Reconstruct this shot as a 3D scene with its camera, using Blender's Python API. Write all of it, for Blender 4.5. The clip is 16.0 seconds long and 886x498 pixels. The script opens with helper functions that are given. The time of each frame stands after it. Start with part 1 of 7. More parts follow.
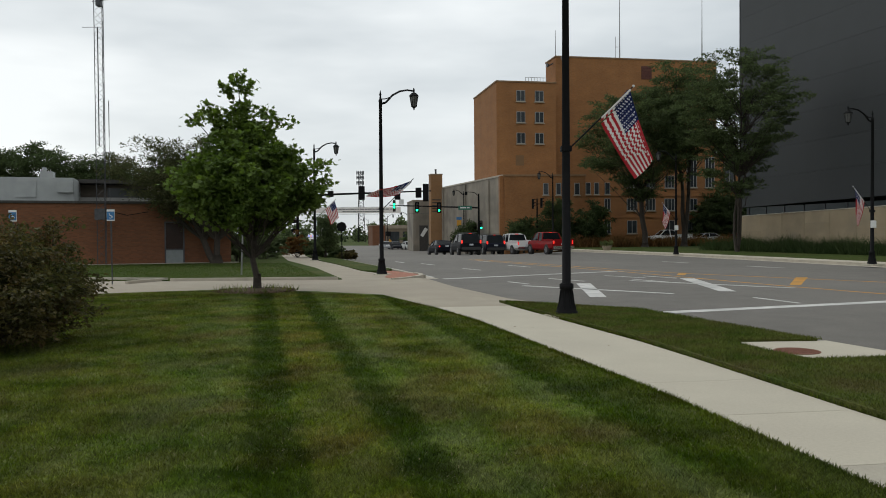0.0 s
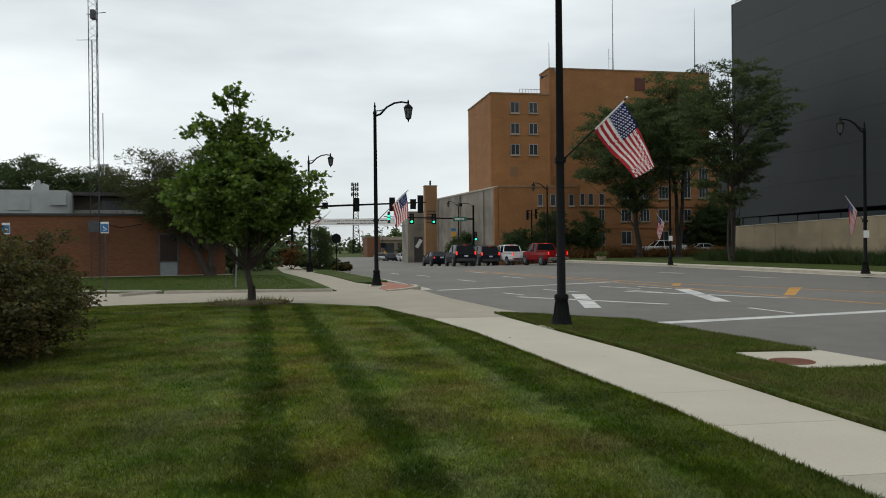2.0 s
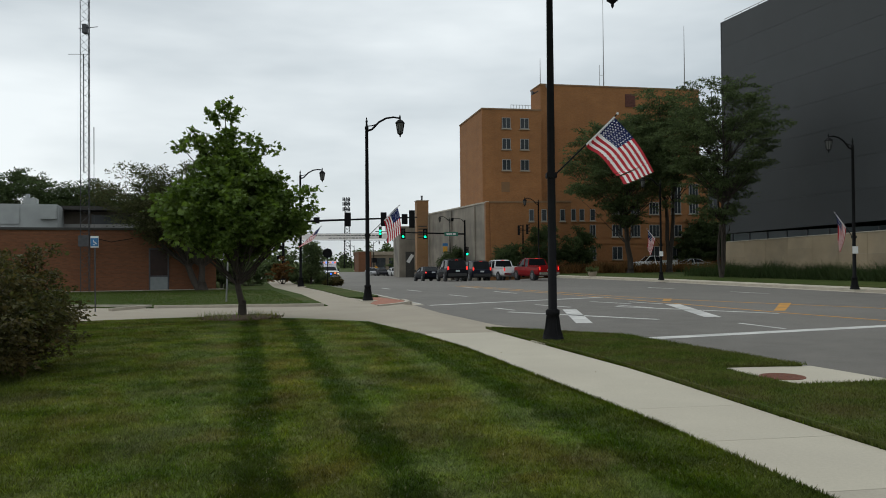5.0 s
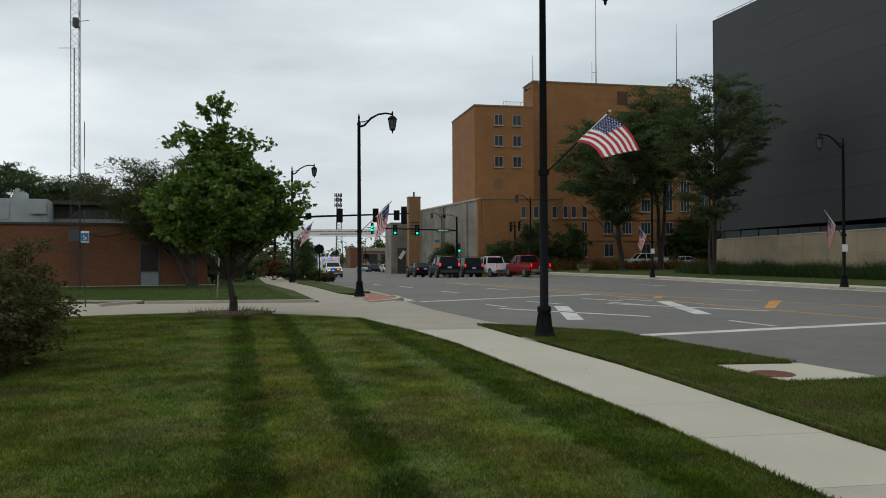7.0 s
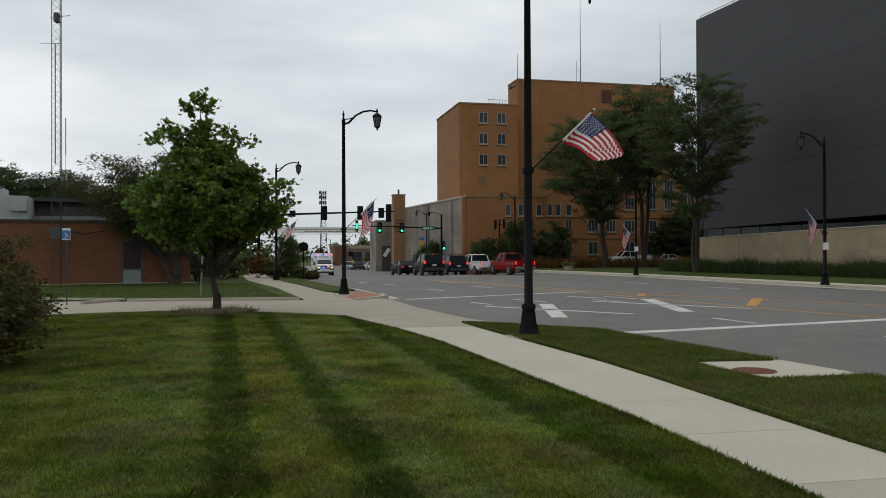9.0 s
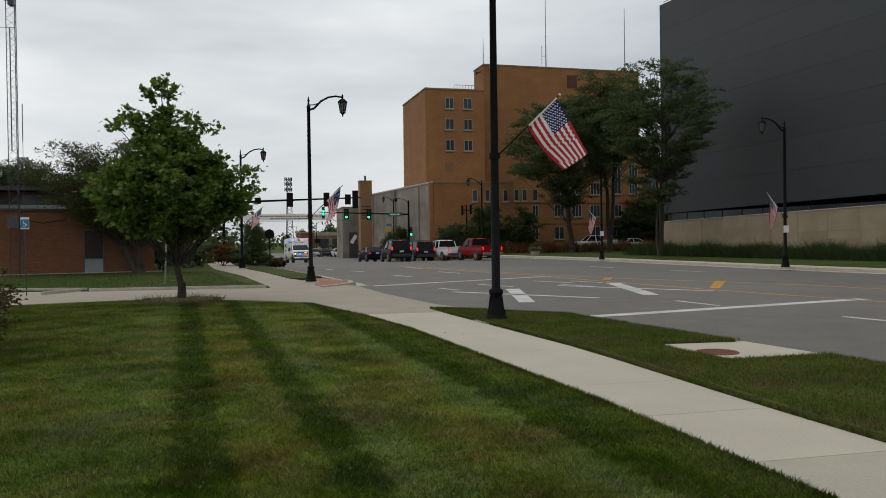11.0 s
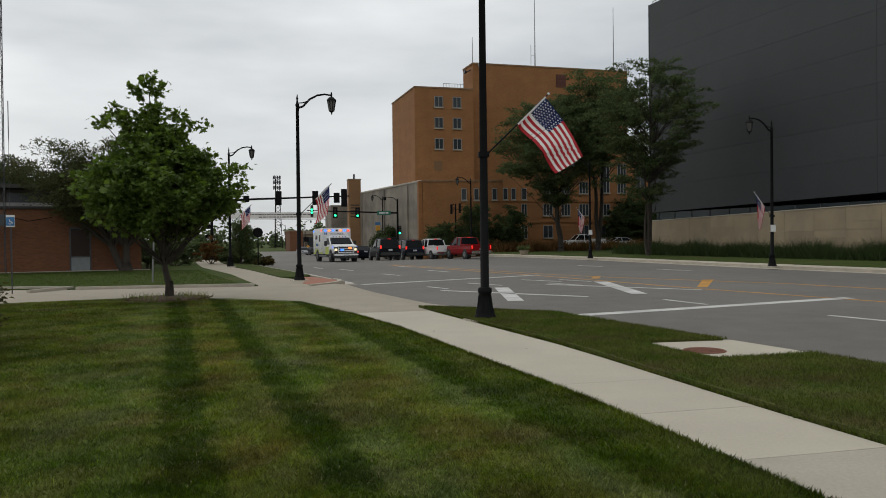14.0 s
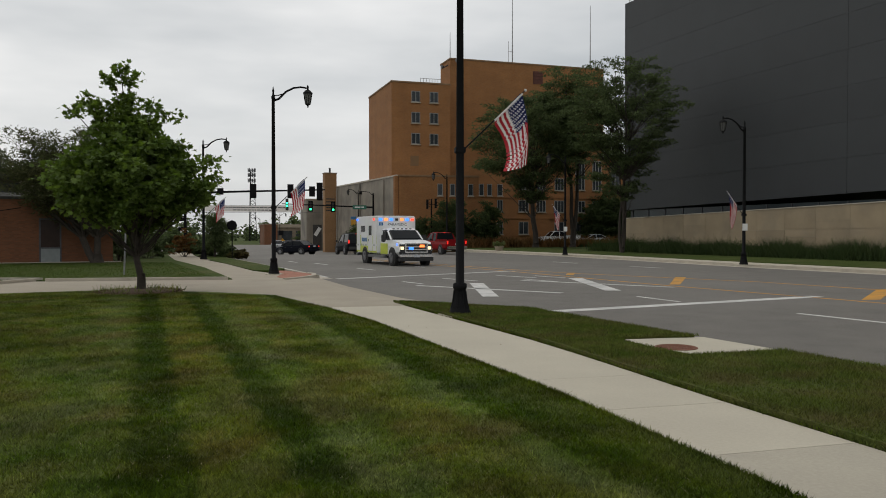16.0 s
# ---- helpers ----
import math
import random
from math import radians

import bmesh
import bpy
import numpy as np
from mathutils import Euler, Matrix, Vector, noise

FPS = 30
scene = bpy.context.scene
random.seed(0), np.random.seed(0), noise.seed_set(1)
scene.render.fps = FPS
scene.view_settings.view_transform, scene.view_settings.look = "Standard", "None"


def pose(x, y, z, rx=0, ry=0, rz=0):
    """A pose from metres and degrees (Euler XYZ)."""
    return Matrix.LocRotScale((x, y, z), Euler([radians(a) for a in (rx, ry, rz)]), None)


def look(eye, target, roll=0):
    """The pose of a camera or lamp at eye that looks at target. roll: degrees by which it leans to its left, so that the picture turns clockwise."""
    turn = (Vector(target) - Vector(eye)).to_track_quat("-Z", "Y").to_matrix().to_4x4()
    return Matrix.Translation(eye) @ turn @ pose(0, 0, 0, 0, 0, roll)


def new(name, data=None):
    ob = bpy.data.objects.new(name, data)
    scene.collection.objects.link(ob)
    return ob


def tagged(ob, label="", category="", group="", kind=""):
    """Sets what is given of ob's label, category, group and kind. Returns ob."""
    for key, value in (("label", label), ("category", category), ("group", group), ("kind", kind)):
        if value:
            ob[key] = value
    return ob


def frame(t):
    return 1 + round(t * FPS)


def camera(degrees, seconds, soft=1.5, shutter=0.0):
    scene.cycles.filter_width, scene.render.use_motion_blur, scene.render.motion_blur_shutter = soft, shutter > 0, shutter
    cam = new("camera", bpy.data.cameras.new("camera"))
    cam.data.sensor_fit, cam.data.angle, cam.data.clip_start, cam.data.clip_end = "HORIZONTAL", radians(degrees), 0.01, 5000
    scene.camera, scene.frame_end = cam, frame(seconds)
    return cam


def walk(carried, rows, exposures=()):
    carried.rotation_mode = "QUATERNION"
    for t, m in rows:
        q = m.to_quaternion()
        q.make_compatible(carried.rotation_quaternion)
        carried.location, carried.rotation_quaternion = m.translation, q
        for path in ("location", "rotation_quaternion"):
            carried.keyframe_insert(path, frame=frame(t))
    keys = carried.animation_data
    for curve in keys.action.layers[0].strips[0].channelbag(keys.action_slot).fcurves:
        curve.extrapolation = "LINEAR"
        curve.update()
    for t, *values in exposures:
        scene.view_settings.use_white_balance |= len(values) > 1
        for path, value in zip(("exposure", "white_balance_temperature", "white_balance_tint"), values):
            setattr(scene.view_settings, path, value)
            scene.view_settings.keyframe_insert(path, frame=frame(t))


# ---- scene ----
cam = camera(59.0, 16.0, soft=0.95)
PATH = [
    (0.0, (0.0, 0.0, 1.6), (0.0000, 9.9982, 1.4080), -0.40),
    (0.5, (0.0, 0.0, 1.6), (0.0055, 9.9989, 1.4543), -0.45),
    (1.0, (0.0, 0.0, 1.6), (-0.0112, 9.9994, 1.4912), -0.47),
    (1.5, (0.0, 0.0, 1.6), (0.0212, 9.9996, 1.5169), -0.54),
    (2.0, (0.0, 0.0, 1.6), (0.0677, 9.9997, 1.5523), -0.59),
    (2.5, (0.0, 0.0, 1.6), (0.1037, 9.9994, 1.5660), -0.67),
    (3.0, (0.0, 0.0, 1.6), (0.1094, 9.9994, 1.5992), -0.60),
    (3.5, (0.0, 0.0, 1.6), (0.1306, 9.9991, 1.6217), -0.71),
    (4.0, (0.0, 0.0, 1.6), (0.1381, 9.9988, 1.6759), -0.71),
    (4.2, (0.0, 0.0, 1.6), (0.1307, 9.9980, 1.7518), -0.59),
    (6.5, (0.0, 0.0, 1.6), (0.2749, 9.9957, 1.7042), -0.37),
    (7.0, (0.0, 0.0, 1.6), (0.2819, 9.9956, 1.6962), -0.26),
    (7.5, (0.0, 0.0, 1.6), (0.3292, 9.9941, 1.6932), -0.37),
    (8.0, (0.0, 0.0, 1.6), (0.3910, 9.9917, 1.7170), -0.38),
    (10.3, (0.0, 0.0, 1.6), (0.5677, 9.9832, 1.4826), -0.35),
    (10.5, (0.0, 0.0, 1.6), (0.5931, 9.9814, 1.4579), -0.52),
    (11.0, (0.0, 0.0, 1.6), (0.8915, 9.9595, 1.4841), -0.73),
    (11.5, (0.0, 0.0, 1.6), (0.9416, 9.9552, 1.5181), -0.73),
    (12.0, (0.0, 0.0, 1.6), (0.9568, 9.9537, 1.5070), -0.49),
    (12.5, (0.0, 0.0, 1.6), (0.9558, 9.9537, 1.5006), -0.67),
    (13.0, (0.0, 0.0, 1.6), (0.9595, 9.9533, 1.4939), -0.80),
    (13.5, (0.0, 0.0, 1.6), (0.9970, 9.9494, 1.4782), -0.66),
    (14.0, (0.0, 0.0, 1.6), (1.0321, 9.9457, 1.4651), -0.63),
    (14.5, (0.0, 0.0, 1.6), (1.0831, 9.9396, 1.4249), -0.48),
    (15.0, (0.0, 0.0, 1.6), (1.1451, 9.9319, 1.3854), -0.32),
    (15.5, (0.0, 0.0, 1.6), (1.2240, 9.9230, 1.4119), -0.14),
    (16.0, (0.0, 0.0, 1.6), (1.3422, 9.9075, 1.4019), 0.01),
]
walk(cam, [(t, look(eye, target, roll)) for t, eye, target, roll in PATH], exposures=[(0.0, 0.17, 6500, 7), (2.0, 0.20, 6450, 6), (4.0, 0.17, 6400, 6), (6.5, 0.02, 6280, 5), (8.0, 0.02, 6320, 6), (10.5, 0.02, 6520, 9), (14.0, 0.02, 6600, 9), (16.0, 0.02, 6750, 10)])

# ---- sky, overcast ----
world = bpy.data.worlds.new("world")
scene.world = world
world.use_nodes = True
wn, wl = world.node_tree.nodes, world.node_tree.links
wn.clear()
w_out, w_bg, w_sky = wn.new("ShaderNodeOutputWorld"), wn.new("ShaderNodeBackground"), wn.new("ShaderNodeTexSky")
w_sky.sky_type, w_sky.sun_disc = "NISHITA", False
w_sky.sun_elevation, w_sky.sun_rotation = radians(38), radians(-25)
w_tc, w_map = wn.new("ShaderNodeTexCoord"), wn.new("ShaderNodeMapping")
w_map.inputs["Scale"].default_value = (1.1, 1.1, 4.2)
w_map.inputs["Location"].default_value = (0.35, 0.2, 0.15)
w_n = wn.new("ShaderNodeTexNoise")
w_n.inputs["Scale"].default_value, w_n.inputs["Detail"].default_value, w_n.inputs["Roughness"].default_value = 1.5, 5, 0.5
w_r = wn.new("ShaderNodeValToRGB")
w_r.color_ramp.elements[0].position, w_r.color_ramp.elements[0].color = 0.32, (0.47, 0.51, 0.55, 1)
w_r.color_ramp.elements[1].position, w_r.color_ramp.elements[1].color = 0.64, (0.87, 0.89, 0.91, 1)
w_mix, w_scale = wn.new("ShaderNodeMixRGB"), wn.new("ShaderNodeMixRGB")
w_scale.blend_type = "MULTIPLY"
w_scale.inputs[0].default_value, w_scale.inputs[2].default_value = 1.0, (0.07, 0.07, 0.07, 1)
w_mix.inputs[0].default_value = 0.93
wl.new(w_tc.outputs["Generated"], w_map.inputs["Vector"])
wl.new(w_map.outputs["Vector"], w_n.inputs["Vector"])
wl.new(w_n.outputs["Fac"], w_r.inputs["Fac"])
wl.new(w_sky.outputs["Color"], w_scale.inputs[1])
wl.new(w_scale.outputs["Color"], w_mix.inputs[1])
wl.new(w_r.outputs["Color"], w_mix.inputs[2])
wl.new(w_mix.outputs["Color"], w_bg.inputs["Color"])
w_bg.inputs["Strength"].default_value = 1.0
wl.new(w_bg.outputs["Background"], w_out.inputs["Surface"])
sun = new("sun", bpy.data.lights.new("sun", "SUN"))
sun.data.energy, sun.data.angle, sun.data.color = 0.6, radians(40), (1.0, 0.97, 0.93)
sun.matrix_basis = look((-20, 45, 55), (0, 20, 0))


# ---- materials ----
def mat(name, col, col2=None, scale=8.0, rough=0.8, metal=0.0, bump=0.0, bump_scale=None, vary=0.0, island=0.0, spec=0.5, stain=None, stain_scale=0.4, emit=0.0, placed=False):
    m = bpy.data.materials.new(name)
    m.use_nodes = True
    n, l = m.node_tree.nodes, m.node_tree.links
    b = n["Principled BSDF"]
    b.inputs["Roughness"].default_value, b.inputs["Metallic"].default_value = rough, metal
    b.inputs["Specular IOR Level"].default_value = spec
    col2 = col2 or tuple(c * 0.75 for c in col)
    tc, nz, mx = n.new("ShaderNodeTexCoord"), n.new("ShaderNodeTexNoise"), n.new("ShaderNodeMixRGB")
    nz.inputs["Scale"].default_value, nz.inputs["Detail"].default_value = scale, 6
    # placed: the grain runs on from piece to piece
    at = n.new("ShaderNodeNewGeometry").outputs["Position"] if placed else tc.outputs["Object"]
    ramp = n.new("ShaderNodeMapRange")
    ramp.inputs["From Min"].default_value, ramp.inputs["From Max"].default_value = 0.3, 0.7
    l.new(at, nz.inputs["Vector"])
    l.new(nz.outputs["Fac"], ramp.inputs["Value"])
    l.new(ramp.outputs["Result"], mx.inputs[0])
    mx.inputs[1].default_value, mx.inputs[2].default_value = (*col, 1), (*col2, 1)
    out = mx.outputs["Color"]
    if stain:
        n2, m2, r2 = n.new("ShaderNodeTexNoise"), n.new("ShaderNodeMixRGB"), n.new("ShaderNodeMapRange")
        n2.inputs["Scale"].default_value, n2.inputs["Detail"].default_value = stain_scale, 4
        r2.inputs["From Min"].default_value, r2.inputs["From Max"].default_value = 0.45, 0.75
        l.new(at, n2.inputs["Vector"])
        l.new(n2.outputs["Fac"], r2.inputs["Value"])
        l.new(r2.outputs["Result"], m2.inputs[0])
        l.new(out, m2.inputs[1])
        m2.inputs[2].default_value = (*stain, 1)
        out = m2.outputs["Color"]
    if vary or island:
        src = n.new("ShaderNodeNewGeometry").outputs["Random Per Island"] if island else n.new("ShaderNodeObjectInfo").outputs["Random"]
        hs, mr = n.new("ShaderNodeHueSaturation"), n.new("ShaderNodeMapRange")
        k = island or vary
        mr.inputs["To Min"].default_value, mr.inputs["To Max"].default_value = 1 - k, 1 + k
        l.new(src, mr.inputs["Value"])
        l.new(mr.outputs["Result"], hs.inputs["Value"])
        l.new(out, hs.inputs["Color"])
        out = hs.outputs["Color"]
    l.new(out, b.inputs["Base Color"])
    if emit:
        b.inputs["Emission Color"].default_value = (*col, 1)
        b.inputs["Emission Strength"].default_value = emit
    if bump:
        bn, bp = n.new("ShaderNodeTexNoise"), n.new("ShaderNodeBump")
        bn.inputs["Scale"].default_value, bn.inputs["Detail"].default_value = bump_scale or scale * 4, 5
        bp.inputs["Strength"].default_value, bp.inputs["Distance"].default_value = bump, 0.02
        l.new(at, bn.inputs["Vector"])
        l.new(bn.outputs["Fac"], bp.inputs["Height"])
        l.new(bp.outputs["Normal"], b.inputs["Normal"])
    return m


def leafy(m, share=0.35):
    """Lets light through a leaf."""
    n, l = m.node_tree.nodes, m.node_tree.links
    b, out = n["Principled BSDF"], n["Material Output"]
    tr, mx, src = n.new("ShaderNodeBsdfTranslucent"), n.new("ShaderNodeMixShader"), b.inputs["Base Color"].links[0].from_socket
    hs = n.new("ShaderNodeHueSaturation")
    hs.inputs["Saturation"].default_value, hs.inputs["Value"].default_value = 1.15, 1.5
    l.new(src, hs.inputs["Color"])
    l.new(hs.outputs["Color"], tr.inputs["Color"])
    mx.inputs[0].default_value = share
    l.new(b.outputs[0], mx.inputs[1])
    l.new(tr.outputs[0], mx.inputs[2])
    l.new(mx.outputs[0], out.inputs["Surface"])
    return m


def brick_mat(name, c1, c2, mortar, size=1.0):
    """Running bond of about 0.2 x 0.067 m, laid along the wall by the tangent of its face."""
    m = mat(name, c1, c2, 0.5, 0.9)
    n, l = m.node_tree.nodes, m.node_tree.links
    b = n["Principled BSDF"]
    geo, tc = n.new("ShaderNodeNewGeometry"), n.new("ShaderNodeTexCoord")
    sep, nor, comb = n.new("ShaderNodeSeparateXYZ"), n.new("ShaderNodeSeparateXYZ"), n.new("ShaderNodeCombineXYZ")
    l.new(tc.outputs["Object"], sep.inputs[0])
    l.new(tc.outputs["Normal"], nor.inputs[0])

    def op(kind, a, c):
        q = n.new("ShaderNodeMath")
        q.operation = kind
        l.new(a, q.inputs[0])
        if isinstance(c, (int, float)):
            q.inputs[1].default_value = c
        else:
            l.new(c, q.inputs[1])
        return q.outputs[0]
    along = op("SUBTRACT", op("MULTIPLY", sep.outputs["Y"], nor.outputs["X"]), op("MULTIPLY", sep.outputs["X"], nor.outputs["Y"]))
    l.new(along, comb.inputs["X"])
    l.new(sep.outputs["Z"], comb.inputs["Y"])
    br = n.new("ShaderNodeTexBrick")
    br.inputs["Color1"].default_value, br.inputs["Color2"].default_value, br.inputs["Mortar"].default_value = (*c1, 1), (*c2, 1), (*mortar, 1)
    br.inputs["Scale"].default_value = 1.0
    br.inputs["Brick Width"].default_value, br.inputs["Row Height"].default_value, br.inputs["Mortar Size"].default_value = 0.21 * size, 0.075 * size, 0.006 * size
    l.new(comb.outputs[0], br.inputs["Vector"])
    nz, mx = n.new("ShaderNodeTexNoise"), n.new("ShaderNodeMixRGB")
    nz.inputs["Scale"].default_value, nz.inputs["Detail"].default_value = 0.35, 6
    mp = n.new("ShaderNodeMapping")
    mp.inputs["Scale"].default_value = (1, 1, 2.2)
    l.new(tc.outputs["Object"], mp.inputs[0])
    l.new(mp.outputs[0], nz.inputs["Vector"])
    mx.blend_type = "MULTIPLY"
    rr = n.new("ShaderNodeMapRange")
    rr.inputs["From Min"].default_value, rr.inputs["From Max"].default_value, rr.inputs["To Min"].default_value, rr.inputs["To Max"].default_value = 0.3, 0.7, 0.86, 1.06
    l.new(nz.outputs["Fac"], rr.inputs["Value"])
    mx.inputs[0].default_value = 1.0
    l.new(br.outputs["Color"], mx.inputs[1])
    l.new(rr.outputs["Result"], mx.inputs[2])
    l.new(mx.outputs["Color"], b.inputs["Base Color"])
    bp = n.new("ShaderNodeBump")
    bp.inputs["Strength"].default_value, bp.inputs["Distance"].default_value = 0.5, 0.01
    bp.invert = True
    l.new(br.outputs["Fac"], bp.inputs["Height"])
    l.new(bp.outputs["Normal"], b.inputs["Normal"])
    return m


def lawn_mat(name="lawn", each=0.0, gain=1.0):
    """Mown lawn: light and dark swathes left by the mower, dry and lusher patches, painted shade towards the shrubs."""
    m = mat(name, (0.078 * gain, 0.110 * gain, 0.018 * gain), (0.130 * gain, 0.134 * gain, 0.038 * gain), 1.6, 0.95, bump=1.0, bump_scale=60, island=each, stain=(0.140, 0.126, 0.048), stain_scale=0.9, spec=0.1)
    n, l = m.node_tree.nodes, m.node_tree.links
    b = n["Principled BSDF"]
    src = b.inputs["Base Color"].links[0].from_socket
    tc, mp, sepq = n.new("ShaderNodeTexCoord"), n.new("ShaderNodeMapping"), n.new("ShaderNodeSeparateXYZ")
    mp.inputs["Rotation"].default_value = (0, 0, radians(-MOW))
    l.new(tc.outputs["Object"], mp.inputs[0])
    l.new(mp.outputs[0], sepq.inputs[0])
    # swathes run side by side along the mower's way, with ragged edges; the grass lies over to either side, and how it
    # catches the light is put into the colour
    rag, wob, add, r, tint, mx = n.new("ShaderNodeTexNoise"), n.new("ShaderNodeMapRange"), n.new("ShaderNodeMath"), n.new("ShaderNodeMapRange"), n.new("ShaderNodeValToRGB"), n.new("ShaderNodeMixRGB")
    rag.inputs["Scale"].default_value, rag.inputs["Detail"].default_value, rag.inputs["Roughness"].default_value = 2.6, 5, 0.7
    l.new(tc.outputs["Object"], rag.inputs["Vector"])
    wob.inputs["From Min"].default_value, wob.inputs["From Max"].default_value, wob.inputs["To Min"].default_value, wob.inputs["To Max"].default_value = 0.3, 0.7, -0.13, 0.13
    l.new(rag.outputs["Fac"], wob.inputs["Value"])
    add.operation = "ADD"
    l.new(sepq.outputs["X"], add.inputs[0])
    l.new(wob.outputs["Result"], add.inputs[1])
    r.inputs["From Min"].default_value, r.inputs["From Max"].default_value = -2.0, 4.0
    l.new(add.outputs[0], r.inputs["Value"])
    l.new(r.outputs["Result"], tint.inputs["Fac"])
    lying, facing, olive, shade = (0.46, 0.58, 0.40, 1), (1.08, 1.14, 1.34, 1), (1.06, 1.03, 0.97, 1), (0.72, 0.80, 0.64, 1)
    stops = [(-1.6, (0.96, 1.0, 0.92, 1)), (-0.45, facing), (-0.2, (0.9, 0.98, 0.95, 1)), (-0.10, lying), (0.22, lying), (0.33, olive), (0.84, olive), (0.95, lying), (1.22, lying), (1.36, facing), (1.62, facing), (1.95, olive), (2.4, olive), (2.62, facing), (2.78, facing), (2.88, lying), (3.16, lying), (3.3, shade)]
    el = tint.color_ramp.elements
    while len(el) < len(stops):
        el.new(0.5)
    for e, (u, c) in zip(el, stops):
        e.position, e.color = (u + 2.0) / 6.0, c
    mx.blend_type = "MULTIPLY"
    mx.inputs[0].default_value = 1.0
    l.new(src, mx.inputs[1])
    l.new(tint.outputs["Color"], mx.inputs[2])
    fine, m3, r3 = n.new("ShaderNodeTexNoise"), n.new("ShaderNodeMixRGB"), n.new("ShaderNodeMapRange")
    fine.inputs["Scale"].default_value, fine.inputs["Detail"].default_value, fine.inputs["Roughness"].default_value = 26, 9, 0.85
    l.new(tc.outputs["Object"], fine.inputs["Vector"])
    r3.inputs["From Min"].default_value, r3.inputs["From Max"].default_value, r3.inputs["To Min"].default_value, r3.inputs["To Max"].default_value = 0.32, 0.68, 0.3, 1.65
    l.new(fine.outputs["Fac"], r3.inputs["Value"])
    m3.blend_type = "MULTIPLY"
    m3.inputs[0].default_value = 1.0
    # broad patches, lusher and thin; shade towards the shrubs is put into the colour
    shrub_shade, m5 = n.new("ShaderNodeMapRange"), n.new("ShaderNodeMixRGB")
    shrub_shade.inputs["From Min"].default_value, shrub_shade.inputs["From Max"].default_value, shrub_shade.inputs["To Min"].default_value, shrub_shade.inputs["To Max"].default_value = -3.0, 0.3, 0.84, 1.0
    l.new(sepq.outputs["X"], shrub_shade.inputs["Value"])
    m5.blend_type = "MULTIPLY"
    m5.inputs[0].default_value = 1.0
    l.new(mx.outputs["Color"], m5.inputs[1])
    l.new(shrub_shade.outputs["Result"], m5.inputs[2])
    big, m4, r4 = n.new("ShaderNodeTexNoise"), n.new("ShaderNodeMixRGB"), n.new("ShaderNodeMapRange")
    big.inputs["Scale"].default_value, big.inputs["Detail"].default_value, big.inputs["Roughness"].default_value = 0.8, 8, 0.66
    l.new(tc.outputs["Object"], big.inputs["Vector"])
    r4.inputs["From Min"].default_value, r4.inputs["From Max"].default_value, r4.inputs["To Min"].default_value, r4.inputs["To Max"].default_value = 0.34, 0.66, 0.55, 1.3
    l.new(big.outputs["Fac"], r4.inputs["Value"])
    m4.blend_type = "MULTIPLY"
    m4.inputs[0].default_value = 1.0
    l.new(m5.outputs["Color"], m4.inputs[1])
    l.new(r4.outputs["Result"], m4.inputs[2])
    l.new(m4.outputs["Color"], m3.inputs[1])
    l.new(r3.outputs["Result"], m3.inputs[2])
    # tufts of other grasses: brown thatch, bright lime, and grey-blue fescue
    kind, kr, m6, warp = n.new("ShaderNodeTexNoise"), n.new("ShaderNodeValToRGB"), n.new("ShaderNodeMixRGB"), n.new("ShaderNodeMapping")
    warp.inputs["Location"].default_value, warp.inputs["Scale"].default_value = (3.1, 7.7, 0), (1.0, 0.62, 1.0)
    l.new(tc.outputs["Object"], warp.inputs[0])
    l.new(warp.outputs[0], kind.inputs["Vector"])
    kind.inputs["Scale"].default_value, kind.inputs["Detail"].default_value, kind.inputs["Roughness"].default_value = 1.15, 6, 0.62
    e = kr.color_ramp.elements
    e[0].position, e[0].color = 0.33, (0.92, 0.82, 0.76, 1)
    e[1].position, e[1].color = 0.68, (0.95, 1.04, 1.15, 1)
    for p, c in ((0.43, (1.0, 0.96, 0.9, 1)), (0.50, (0.98, 1.10, 0.80, 1)), (0.58, (0.95, 1.0, 1.05, 1))):
        q = e.new(p)
        q.color = c
    l.new(kind.outputs["Fac"], kr.inputs["Fac"])
    m6.blend_type = "MULTIPLY"
    m6.inputs[0].default_value = 1.0
    l.new(m3.outputs["Color"], m6.inputs[1])
    l.new(kr.outputs["Color"], m6.inputs[2])
    l.new(m6.outputs["Color"], b.inputs["Base Color"])
    return m


MOW = 13.0
ASPHALT = mat("asphalt", (0.152, 0.140, 0.122), (0.118, 0.110, 0.097), 1.2, 0.88, bump=0.4, bump_scale=160, stain=(0.168, 0.156, 0.138), stain_scale=0.12)
CONCRETE = mat("concrete", (0.475, 0.435, 0.345), (0.442, 0.402, 0.318), 1.3, 0.9, bump=0.25, bump_scale=120, vary=0.012, stain=(0.415, 0.375, 0.30), stain_scale=0.5, placed=True)
OLD_CONCRETE = mat("older_concrete", (0.40, 0.365, 0.29), (0.36, 0.325, 0.26), 1.3, 0.92, bump=0.25, bump_scale=120, stain=(0.31, 0.285, 0.235), stain_scale=0.7, placed=True)
DRIVE = mat("worn_concrete", (0.355, 0.312, 0.24), (0.30, 0.262, 0.205), 0.9, 0.9, bump=0.25, bump_scale=90, stain=(0.32, 0.275, 0.215), stain_scale=0.3)
KERB = mat("kerb_concrete", (0.48, 0.43, 0.35), (0.38, 0.34, 0.28), 2.5, 0.9, bump=0.3, bump_scale=60)
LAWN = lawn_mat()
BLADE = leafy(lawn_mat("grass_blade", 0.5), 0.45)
VERGE = mat("verge_turf", (0.050, 0.076, 0.014), (0.090, 0.100, 0.026), 1.4, 0.95, bump=1.0, bump_scale=50, stain=(0.080, 0.066, 0.026), stain_scale=1.6, spec=0.1)
